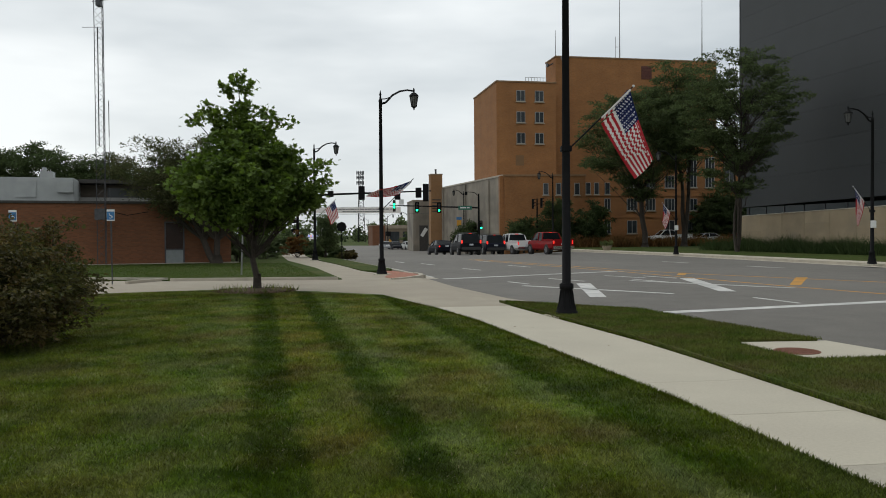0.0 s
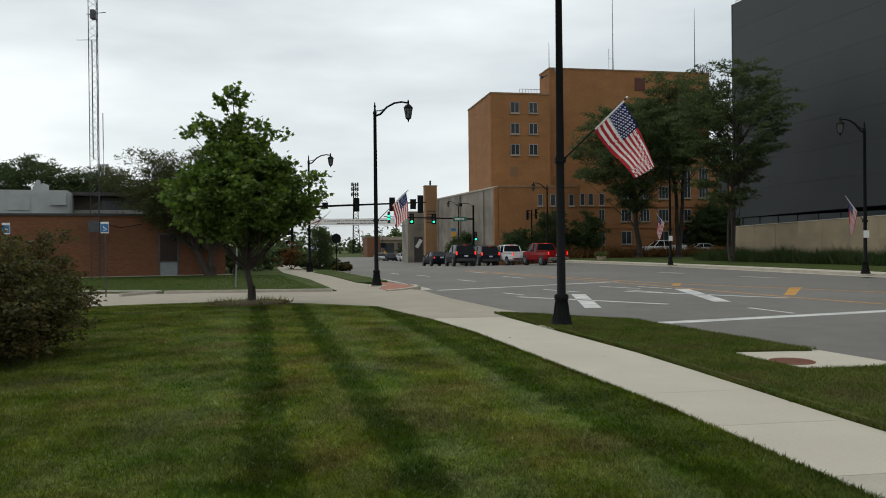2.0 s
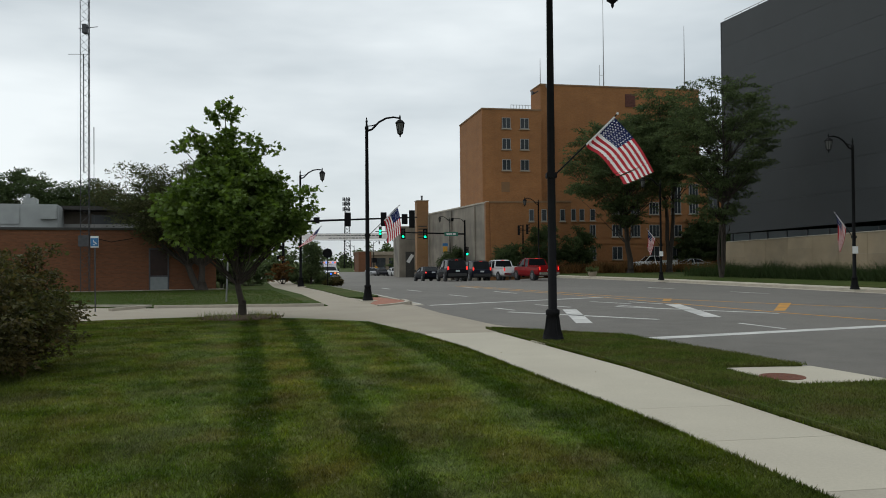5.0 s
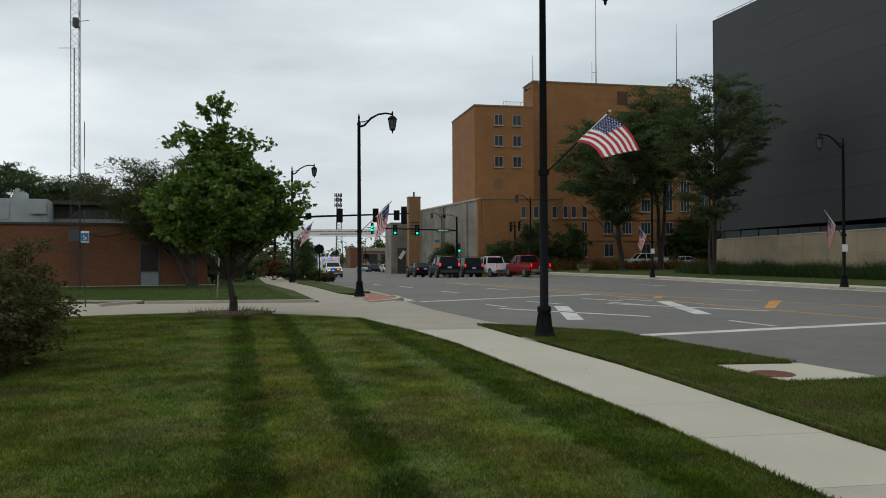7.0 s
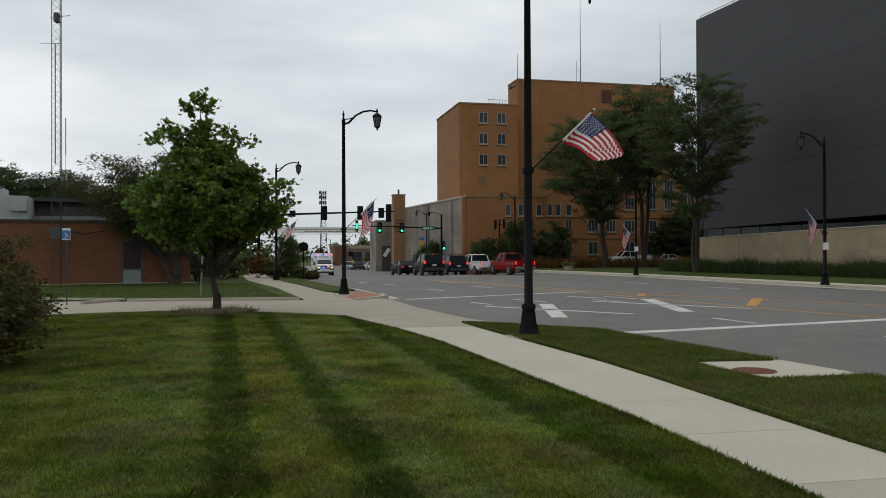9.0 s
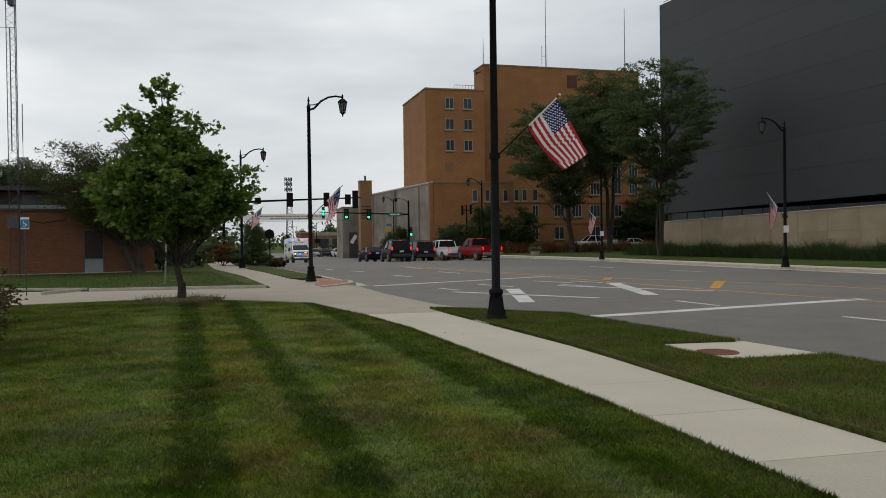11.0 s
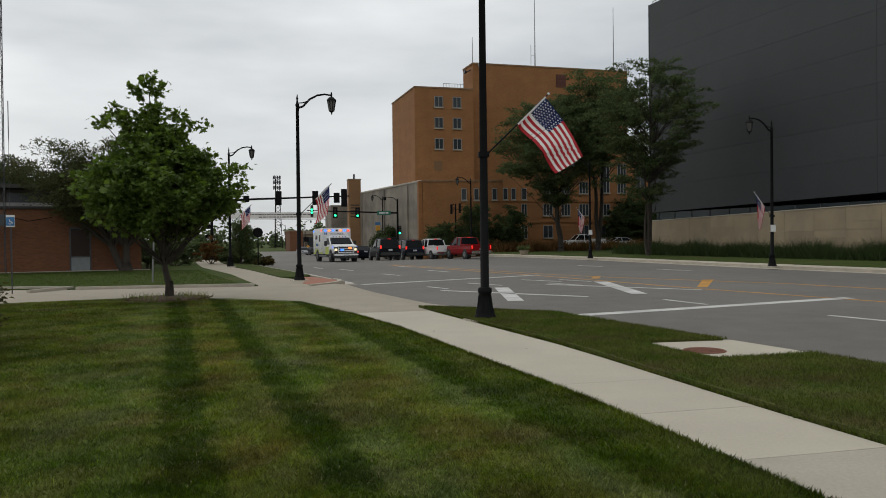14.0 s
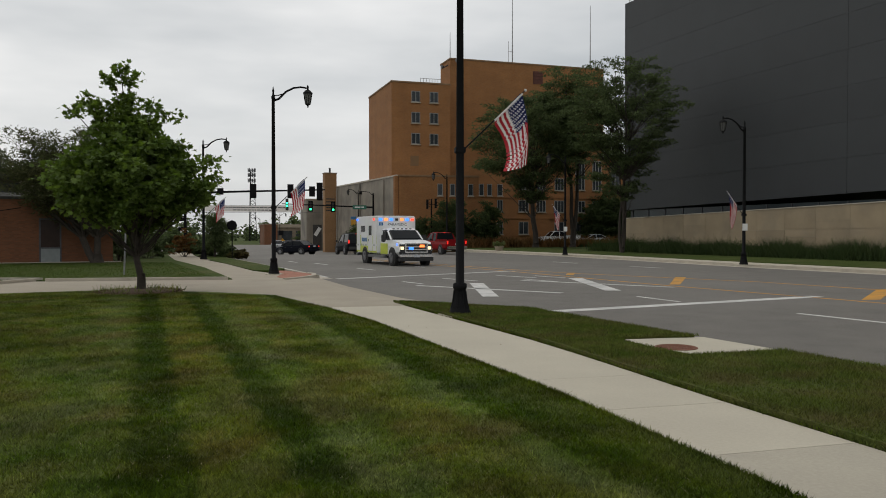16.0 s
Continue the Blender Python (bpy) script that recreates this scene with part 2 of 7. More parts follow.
VERGE_BLADE = leafy(mat("verge_blade", (0.056, 0.088, 0.016), (0.105, 0.118, 0.032), 1.4, 0.9, island=0.5, stain=(0.095, 0.085, 0.034), stain_scale=1.6, spec=0.1), 0.4)
FARGRASS = mat("verge_grass", (0.037, 0.066, 0.011), (0.058, 0.076, 0.019), 3.0, 0.95, bump=1.0, bump_scale=40, stain=(0.085, 0.09, 0.03), stain_scale=0.3, spec=0.1)
def speckle(m, scale, lo, hi):
    """Multiplies the base colour by fine noise."""
    n, l = m.node_tree.nodes, m.node_tree.links
    b = n["Principled BSDF"]
    src = b.inputs["Base Color"].links[0].from_socket
    tc, nz, mr, mx = n.new("ShaderNodeTexCoord"), n.new("ShaderNodeTexNoise"), n.new("ShaderNodeMapRange"), n.new("ShaderNodeMixRGB")
    nz.inputs["Scale"].default_value, nz.inputs["Detail"].default_value, nz.inputs["Roughness"].default_value = scale, 8, 0.7
    mr.inputs["From Min"].default_value, mr.inputs["From Max"].default_value, mr.inputs["To Min"].default_value, mr.inputs["To Max"].default_value = 0.3, 0.7, lo, hi
    mx.blend_type, mx.inputs[0].default_value = "MULTIPLY", 1.0
    l.new(tc.outputs["Object"], nz.inputs["Vector"])
    l.new(nz.outputs["Fac"], mr.inputs["Value"])
    l.new(src, mx.inputs[1])
    l.new(mr.outputs["Result"], mx.inputs[2])
    l.new(mx.outputs["Color"], b.inputs["Base Color"])
    return m


speckle(FARGRASS, 9.0, 0.55, 1.4)
FARBLADE = leafy(mat("far_grass_blade", (0.042, 0.074, 0.012), (0.066, 0.086, 0.022), 3.0, 0.95, island=0.35, spec=0.1), 0.45)
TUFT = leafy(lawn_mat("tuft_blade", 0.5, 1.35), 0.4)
STRAW = mat("straw", (0.26, 0.235, 0.13), (0.18, 0.165, 0.085), 2.0, 0.9, island=0.4, spec=0.1)
speckle(VERGE, 22.0, 0.45, 1.5)
speckle(VERGE_BLADE, 3.0, 0.7, 1.3)
speckle(ASPHALT, 40.0, 0.86, 1.14)
speckle(CONCRETE, 30.0, 0.93, 1.06)
speckle(OLD_CONCRETE, 30.0, 0.9, 1.08)
SOIL = mat("mulch", (0.060, 0.034, 0.017), (0.11, 0.066, 0.032), 14, 0.95, bump=1.0, bump_scale=40)
BRICK = brick_mat("tan_brick", (0.315, 0.138, 0.045), (0.262, 0.108, 0.033), (0.28, 0.155, 0.075))
BUFF = brick_mat("buff_brick", (0.31, 0.170, 0.075), (0.26, 0.138, 0.058), (0.28, 0.175, 0.10))
BRICK_RED = brick_mat("orange_brick", (0.185, 0.072, 0.030), (0.135, 0.051, 0.021), (0.13, 0.071, 0.042))
STONE = mat("limestone", (0.36, 0.31, 0.24), (0.27, 0.225, 0.165), 0.5, 0.9, bump=0.2, bump_scale=20, stain=(0.22, 0.18, 0.13), stain_scale=0.25)
GREYWALL = mat("weathered_concrete", (0.29, 0.255, 0.205), (0.20, 0.175, 0.14), 0.6, 0.9, bump=0.2, bump_scale=15, stain=(0.11, 0.10, 0.085), stain_scale=0.22)
def streaks(m, lo, hi, scale=1.4):
    """Runs of weather down a wall."""
    n, l = m.node_tree.nodes, m.node_tree.links
    b = n["Principled BSDF"]
    src = b.inputs["Base Color"].links[0].from_socket
    geo, mp, nz, mr, mx = n.new("ShaderNodeNewGeometry"), n.new("ShaderNodeMapping"), n.new("ShaderNodeTexNoise"), n.new("ShaderNodeMapRange"), n.new("ShaderNodeMixRGB")
    mp.inputs["Scale"].default_value = (1.0, 1.0, 0.07)
    nz.inputs["Scale"].default_value, nz.inputs["Detail"].default_value, nz.inputs["Roughness"].default_value = scale, 6, 0.6
    mr.inputs["From Min"].default_value, mr.inputs["From Max"].default_value, mr.inputs["To Min"].default_value, mr.inputs["To Max"].default_value = 0.35, 0.65, lo, hi
    mx.blend_type, mx.inputs[0].default_value = "MULTIPLY", 1.0
    l.new(geo.outputs["Position"], mp.inputs[0])
    l.new(mp.outputs[0], nz.inputs["Vector"])
    l.new(nz.outputs["Fac"], mr.inputs["Value"])
    l.new(src, mx.inputs[1])
    l.new(mr.outputs["Result"], mx.inputs[2])
    l.new(mx.outputs["Color"], b.inputs["Base Color"])
    return m


streaks(GREYWALL, 0.82, 1.12, 0.6)
streaks(BRICK, 0.93, 1.05, 0.5)
CLAD = mat("dark_cladding", (0.041, 0.0445, 0.047), (0.036, 0.039, 0.041), 0.4, 0.55, vary=0.07, spec=0.4)
GLASS = mat("dark_window_glass", (0.05, 0.056, 0.06), (0.025, 0.03, 0.034), 0.6, 0.12, spec=0.5)
GLASS.node_tree.nodes["Principled BSDF"].inputs["IOR"].default_value = 1.3
BLACK = mat("black_paint", (0.006, 0.006, 0.0065), (0.009, 0.009, 0.0095), 6, 0.65, bump=0.05, spec=0.1)
GREYMETAL = mat("galvanised_steel", (0.30, 0.30, 0.30), (0.2, 0.2, 0.2), 5, 0.5, 0.7)
DARKMETAL = mat("dark_steel", (0.08, 0.08, 0.085), (0.05, 0.05, 0.055), 5, 0.5, 0.5)
WHITEPAINT = mat("road_paint_white", (0.62, 0.61, 0.58), (0.45, 0.44, 0.42), 3, 0.8, stain=(0.36, 0.355, 0.34), stain_scale=1.2)
YELLOWPAINT = mat("road_paint_yellow", (0.60, 0.28, 0.025), (0.45, 0.22, 0.04), 3, 0.8, stain=(0.33, 0.19, 0.06), stain_scale=1.2)
WHITE = mat("white_paint", (0.74, 0.74, 0.72), (0.64, 0.64, 0.62), 2, 0.5)
RED = leafy(mat("red_cloth", (0.45, 0.018, 0.03), (0.40, 0.014, 0.025), 5, 0.85), 0.25)
BLUE = mat("blue_cloth", (0.010, 0.018, 0.085), (0.008, 0.015, 0.07), 5, 0.85, spec=0.15)
CLOTH = leafy(mat("white_cloth", (0.80, 0.78, 0.75), (0.73, 0.71, 0.69), 5, 0.85), 0.3)
TRUNK = mat("bark", (0.055, 0.043, 0.033), (0.03, 0.024, 0.019), 12, 0.95, bump=0.8, bump_scale=40)
LEAF = leafy(mat("maple_leaves", (0.075, 0.120, 0.024), (0.108, 0.155, 0.033), 1.2, 0.6, island=0.4, spec=0.25))
LEAF_DARK = leafy(mat("locust_leaves", (0.066, 0.090, 0.040), (0.090, 0.114, 0.048), 0.6, 0.7, island=0.45, spec=0.15))
LEAF_SHADE = leafy(mat("shade_tree_leaves", (0.046, 0.066, 0.028), (0.066, 0.088, 0.036), 0.6, 0.7, island=0.45, spec=0.15))
LEAF_DULL = leafy(mat("brownish_leaves", (0.055, 0.070, 0.028), (0.075, 0.072, 0.034), 0.8, 0.7, island=0.4, spec=0.15))
LEAF_BUSH = leafy(mat("shrub_leaves", (0.042, 0.054, 0.017), (0.084, 0.058, 0.023), 1.6, 0.6, island=0.5, spec=0.2))
LEAF_SEDGE = leafy(mat("sedge_blades", (0.034, 0.056, 0.020), (0.052, 0.070, 0.028), 0.7, 0.8, island=0.4, spec=0.1))
LEAF_RUST = leafy(mat("rusty_grass", (0.16, 0.082, 0.035), (0.10, 0.07, 0.03), 1.0, 0.85, island=0.4, spec=0.1))


# ---- building blocks ----
def part(name, bm, material, parent=None, label="", m=None, smooth=False):
    me = bpy.data.meshes.new(name)
    bm.to_mesh(me)
    bm.free()
    for f in me.polygons:
        f.use_smooth = smooth
    for q in material if isinstance(material, (list, tuple)) else [material]:
        me.materials.append(q)
    ob = new(name, me)
    if parent:
        ob.parent = parent
    if m:
        ob.matrix_basis = m
    return tagged(ob, label)


def empty(name, m, label="", category="", group="", kind=""):
    ob = new(name)
    ob.empty_display_size = 0.3
    ob.matrix_basis = m
    return tagged(ob, label, category, group, kind)


def box(bm, x0, y0, z0, x1, y1, z1, bevel=0.0, mi=0):
    g = bmesh.ops.create_cube(bm, size=1.0)
    vs = g["verts"]
    for v in vs:
        v.co = Vector((x0 + (v.co.x + 0.5) * (x1 - x0), y0 + (v.co.y + 0.5) * (y1 - y0), z0 + (v.co.z + 0.5) * (z1 - z0)))
    fs = {f for v in vs for f in v.link_faces}
    for f in fs:
        f.material_index = mi
    if bevel:
        bmesh.ops.bevel(bm, geom=list({e for v in vs for e in v.link_edges}), offset=bevel, segments=2, affect="EDGES", material=mi)
    return bm


def tube(bm, pts, radii, sides=8, cap=True, mi=0):
    """A tapering tube through points."""
    pts = [Vector(p) for p in pts]
    if not isinstance(radii, (list, tuple)):
        radii = [radii] * len(pts)
    rings = []
    for i, p in enumerate(pts):
        d = (pts[min(i + 1, len(pts) - 1)] - pts[max(i - 1, 0)]).normalized()
        a = d.cross(Vector((0, 0, 1)) if abs(d.z) < 0.9 else Vector((1, 0, 0))).normalized()
        c = d.cross(a)
        rings.append([bm.verts.new(p + radii[i] * (a * math.cos(k * math.tau / sides) + c * math.sin(k * math.tau / sides))) for k in range(sides)])
    for r0, r1 in zip(rings, rings[1:]):
        for k in range(sides):
            f = bm.faces.new((r0[k], r0[(k + 1) % sides], r1[(k + 1) % sides], r1[k]))
            f.material_index = mi
    if cap:
        bm.faces.new(rings[0]).material_index = mi
        bm.faces.new(rings[-1][::-1]).material_index = mi
    return bm


def turned(bm, prof, sides=16):
    """A lathed upright form from (radius, height) pairs."""
    return tube(bm, [(0, 0, z) for r, z in prof], [r for r, z in prof], sides)


def prism(bm, pts, z0, z1, fz=None, mi=0):
    """An upright solid over a plan polygon; fz adds the height of the land."""
    fz = fz or (lambda x, y: 0.0)
    lo = [bm.verts.new((x, y, z0 + fz(x, y))) for x, y in pts]
    hi = [bm.verts.new((x, y, z1 + fz(x, y))) for x, y in pts]
    area = sum(a[0] * b[1] - b[0] * a[1] for a, b in zip(pts, pts[1:] + pts[:1]))
    if area < 0:
        lo, hi = lo[::-1], hi[::-1]
    top = bm.faces.new(hi)
    bot = bm.faces.new(lo[::-1])
    k = len(lo)
    for i in range(k):
        bm.faces.new((lo[i], lo[(i + 1) % k], hi[(i + 1) % k], hi[i]))
    bmesh.ops.triangulate(bm, faces=[top, bot])
    return bm


def smooth01(a, b, v):
    v = min(1.0, max(0.0, (v - a) / (b - a)))
    return v * v * (3 - 2 * v)


def land(x, y):
    """The street falls gently by a metre past the crossing."""
    return -1.0 * smooth01(58, 112, y) * (1 - smooth01(0.08, 0.2, x / max(y, 1.0)))


def lerp_line(line, y):
    for (x0, y0), (x1, y1) in zip(line, line[1:]):
        if y <= y1 or (x1, y1) == line[-1]:
            return x0 + (x1 - x0) * (y - y0) / (y1 - y0)


ROAD_Z = -0.15
KERB_L = [(15.1, -20.0), (5.62, 10.98), (4.05, 16.2), (-0.77, 30.91), (-4.9, 45.5), (-8.3, 57.5), (-10.5, 68.0), (-12.6, 88.0), (-15.0, 115.0), (-19.0, 300.0)]
KERB_R = [(37.0, -20.0), (21.4, 37.8), (17.4, 58.4), (14.0, 70.2), (12.2, 76.0), (9.0, 88.0), (2.0, 115.0), (-8.0, 300.0)]
YS = [-20, 0, 11, 16.44, 18.6, 21, 25.7, 30.91, 38, 45.5, 52, 57.5, 63, 68, 72, 76, 82, 88, 95, 102, 109, 115, 150, 200, 300]
ROAD_L = KERB_L[:3] + [(2.6, 18.6), (1.2, 21.0), (-0.1, 25.7)] + KERB_L[3:]
KERB_TOP_W = 0.16


def strip(name, left, right, ys, z, material, cols=6, thick=0.3):
    """A sheet with thickness between two lines given as functions of y."""
    bm = bmesh.new()
    grid = []
    for y in ys:
        a, b = left(y), right(y)
        grid.append([bm.verts.new((a + (b - a) * k / cols, y, z + land(a + (b - a) * k / cols, y))) for k in range(cols + 1)])
    for r0, r1 in zip(grid, grid[1:]):
        for k in range(cols):
            bm.faces.new((r0[k], r0[k + 1], r1[k + 1], r1[k]))
    r = bmesh.ops.extrude_face_region(bm, geom=list(bm.faces))
    for v in r["geom"]:
        if isinstance(v, bmesh.types.BMVert):
            v.co.z -= thick
    bmesh.ops.recalc_face_normals(bm, faces=list(bm.faces))
    return part(name, bm, material)


# ---- ground, road, pavements ----
def build_ground():
    bm = bmesh.new()
    xs = [-3000, -600, -150, -60, -35, -20, -10, 0, 8, 16, 24, 40, 80, 200, 800, 3000]
    ys = [-3000, -200, -40, 0, 20, 40, 55, 62, 70, 78, 86, 94, 102, 112, 130, 200, 500, 3000]
    grid = [[bm.verts.new((x, y, -0.42 + land(x, y))) for x in xs] for y in ys]
    for r0, r1 in zip(grid, grid[1:]):
        for k in range(len(xs) - 1):
            bm.faces.new((r0[k], r0[k + 1], r1[k + 1], r1[k]))
    tagged(part("ground", bm, FARGRASS), "flat grassy ground reaching the horizon", "ground", kind="structure")
    kl, kr = (lambda y: lerp_line(ROAD_L, y)), (lambda y: lerp_line(KERB_R, y))
    tagged(strip("road", kl, kr, YS, ROAD_Z, ASPHALT, 8), "wide grey asphalt street with painted lane marks", "road", kind="structure")
    bm = bmesh.new()
    prism(bm, [(-60, 62), (-9.2, 73), (-12.0, 88.5), (-60, 80)], ROAD_Z - 0.3, ROAD_Z - 0.004, land)
    tagged(part("cross_road", bm, ASPHALT), "grey asphalt side street", "road", kind="structure")
    tagged(strip("parking_lot", lambda y: -75.0, lambda y: lerp_line(KERB_L, y) - 0.01, [88.6, 95, 102, 109, 115, 150, 195], ROAD_Z - 0.012, ASPHALT, 8), "grey asphalt lot beyond the side street", "lot", kind="structure")
    # kerbs: low concrete ledges beside the street, with gutter pans
    for nm, line, side, y0, y1 in (("kerb_near", KERB_L, -1, -20, 15.6), ("kerb_far_side", KERB_L, -1, 30.6, 62), ("kerb_opposite", KERB_R, 1, -20, 74)):
        bm = bmesh.new()
        ys = [y0] + [y for y in YS if y0 < y < y1] + [y1]
        for a, b in zip(ys, ys[1:]):
            xa, xb = lerp_line(line, a), lerp_line(line, b)
            w = side * KERB_TOP_W
            prism(bm, [(xa, a), (xa + w, a), (xb + w, b), (xb, b)], ROAD_Z - 0.2, 0.0, land)
            g = -side * 0.5
            prism(bm, [(xa, a), (xa + g, a), (xb + g, b), (xb, b)], ROAD_Z - 0.2, ROAD_Z + 0.006, land)
        tagged(part(nm, bm, KERB), "low pale concrete kerb and gutter", "kerb", kind="structure")


SIDE_L = [(6.6, -20.0), (2.76, 4.6), (2.24, 7.52), (0.68, 14.17), (-0.38, 17.5), (-1.6, 20.4)]
SIDE_R = [(8.4, -20.0), (4.03, 5.0), (3.72, 6.57), (3.0, 11.04), (1.26, 18.25), (0.5, 21.0)]


def slab(name, pts, parent, z0=-0.12, z1=0.0, inset=0.0028, material=None):
    c = [sum(p[0] for p in pts) / len(pts), sum(p[1] for p in pts) / len(pts)]
    q = []
    for x, y in pts:
        d = math.hypot(x - c[0], y - c[1])
        q.append((x - c[0] - (x - c[0]) / d * inset, y - c[1] - (y - c[1]) / d * inset))
    bm = bmesh.new()
    prism(bm, q, z0, z1)
    return part(name, bm, material or CONCRETE, parent, m=pose(c[0], c[1], 0))


def build_pavement():
    walk_way = empty("pavement", pose(0, 0, 0), "pale concrete footpath laid in slabs with cut joints", "pavement", kind="structure")
    sl, sr = (lambda y: lerp_line(SIDE_L, y)), (lambda y: lerp_line(SIDE_R, y))
    cuts = [-6.7 + 1.5 * k for k in range(16)] + [17.1]
    for a, b in zip(cuts, cuts[1:]):
        # joints run nearly square to the path; two wide ones, the rest hairlines
        k = 0.18
        open_joint = 3.0 < a < 6.9
        slab("slab", [(sl(a), a), (sr(a + k), a + k), (sr(b + k), b + k), (sl(b), b)], walk_way, inset=0.0055 if open_joint else 0.0009, material=OLD_CONCRETE if a < 5.0 else CONCRETE)
    base = bmesh.new()
    ys = [-20, 4.6, 7.5, 11, 14.2, 17.6]
    for a, b in zip(ys, ys[1:]):
        prism(base, [(sl(a) + 0.02, a), (sr(a) - 0.02, a), (sr(b) - 0.02, b), (sl(b) + 0.02, b)], -0.3, -0.016)
    part("bed", base, SOIL, walk_way)
    # drive across the footpath, falling to the gutter
    drive = bmesh.new()
    top = [(-0.257, 17.105), (-1.57, 20.71), (-3.59, 22.13), (-6.71, 23.0), (-9.38, 21.9), (-13.5, 19.5), (-40, 10.0), (-40, 24.5), (-13, 28.2), (-9.66, 27.6), (-3.58, 27.9), (-6.07, 37.5), (-9.5, 48.0), (-15.0, 72.0), (-12.9, 72.4), (-8.2, 50.0), (-5.8, 42.4), (-3.57, 34.3), (-2.2, 31.3), (-1.2, 29.6), (0.5, 21.2), (1.30, 18.3), (1.47, 17.9), (1.492, 17.287)]
    prism(drive, top, -0.3, 0.0, lambda x, y: land(x, y) * 0.6)
    tagged(part("driveway", drive, DRIVE), "pale concrete driveway crossing the footpath", "driveway", kind="structure")
    apron = bmesh.new()
    inner = [(1.47, 17.9), (1.30, 18.3), (0.5, 21.2), (-0.472, 26.0), (-1.2, 29.6)]
    outer = [(4.12, 16.1), (3.05, 18.2), (1.72, 20.9), (0.35, 25.7), (-0.62, 30.4)]
    rows = [[apron.verts.new((a[0] + (b[0] - a[0]) * f, a[1] + (b[1] - a[1]) * f, z)) for a, b in zip(inner, outer)] for f, z in ((0, 0.0), (1, ROAD_Z + 0.02), (1, -0.4), (0, -0.4))]
    for r0, r1 in zip(rows, rows[1:]):
        for k in range(4):
            apron.faces.new((r0[k], r1[k], r1[k + 1], r0[k + 1]))
    bmesh.ops.recalc_face_normals(apron, faces=list(apron.faces))
    tagged(part("apron", apron, DRIVE), "sloping concrete apron where the drive meets the street", "apron", kind="structure")
    # inlet pad with a rusty lid
    bm = bmesh.new()
    prism(bm, [(4.06, 11.16), (4.28, 10.0), (4.52, 9.48), (6.0, 9.76), (5.53, 11.30)], -0.2, 0.022)
    pad = tagged(part("inlet_pad", bm, CONCRETE), "pale concrete drain pad in the grass verge", "drain pad", kind="structure")
    bm = bmesh.new()
    tube(bm, [(0, 0, 0.02), (0, 0, 0.03), (0, 0, 0.034)], [0.29, 0.29, 0.278], 32)
    # a solid dark bar stands in for the shade in the inlet's opening
    throat = bmesh.new()
    prism(throat, bar(5.585, 11.12, 5.945, 9.94, 0.03), ROAD_Z + 0.01, -0.02)
    tagged(part("inlet_throat_shade", throat, ROOFMAT), "dark strip for the shade in the drain inlet under the pad", "drain", kind="structure")
    rust = mat("rusty_iron", (0.20, 0.075, 0.04), (0.13, 0.05, 0.03), 18, 0.85, bump=0.5)
    lid = tagged(part("manhole_cover", bm, rust, m=pose(4.65, 10.28, 0)), "round rusty iron manhole cover in the concrete pad", "manhole cover")
    for i in range(-4, 5):
        w = math.sqrt(0.26 ** 2 - (i * 0.055) ** 2)
        bm = bmesh.new()
        box(bm, -w, i * 0.055 - 0.012, 0.033, w, i * 0.055 + 0.012, 0.037)
        part("tread", bm, rust, lid)
    # low kerbs at the back of the drive
    for a in ((-3.75, 27.90, -9.62, 27.60, 0.15), (-13.2, 28.6, -9.9, 28.0, 0.16), (-9.9, 28.0, -10.6, 26.2, 0.14)):
        bm = bmesh.new()
        prism(bm, bar(*a), -0.1, 0.10)
        tagged(part("drive_kerb", bm, KERB), "low tan kerb at the back of the drive", "kerb", kind="structure")
    # warning paving at the corner
    bm = bmesh.new()
    prism(bm, [(-1.75, 27.9), (-1.22, 28.7), (-0.92, 29.6), (-0.90, 30.5), (-1.1, 31.5), (-2.15, 34.0), (-2.75, 34.2), (-2.15, 31.5), (-2.2, 29.3)], -0.05, 0.012)
    pav = mat("red_paving", (0.36, 0.15, 0.09), (0.28, 0.12, 0.08), 5, 0.9, bump=0.4, bump_scale=30)
    nose = bmesh.new()
    ring = [(-1.05, 31.7), (-0.84, 31.0), (-0.76, 30.2), (-0.82, 29.5), (-1.12, 28.6), (-1.45, 28.0), (-1.78, 27.6)]
    wide = [(-1.22, 31.72), (-1.0, 31.0), (-0.93, 30.2), (-0.98, 29.55), (-1.26, 28.7), (-1.56, 28.12), (-1.86, 27.74)]
    for (a0, a1), (b0, b1) in zip(zip(ring, ring[1:]), zip(wide, wide[1:])):
        prism(nose, [a0, a1, b1, b0], -0.2, 0.05)
    tagged(part("kerb_corner", nose, KERB), "rounded pale concrete kerb nose at the drive", "kerb", kind="structure")
    tagged(part("tactile_paving", bm, pav), "worn red paving at the kerb corner", "paving", kind="structure")


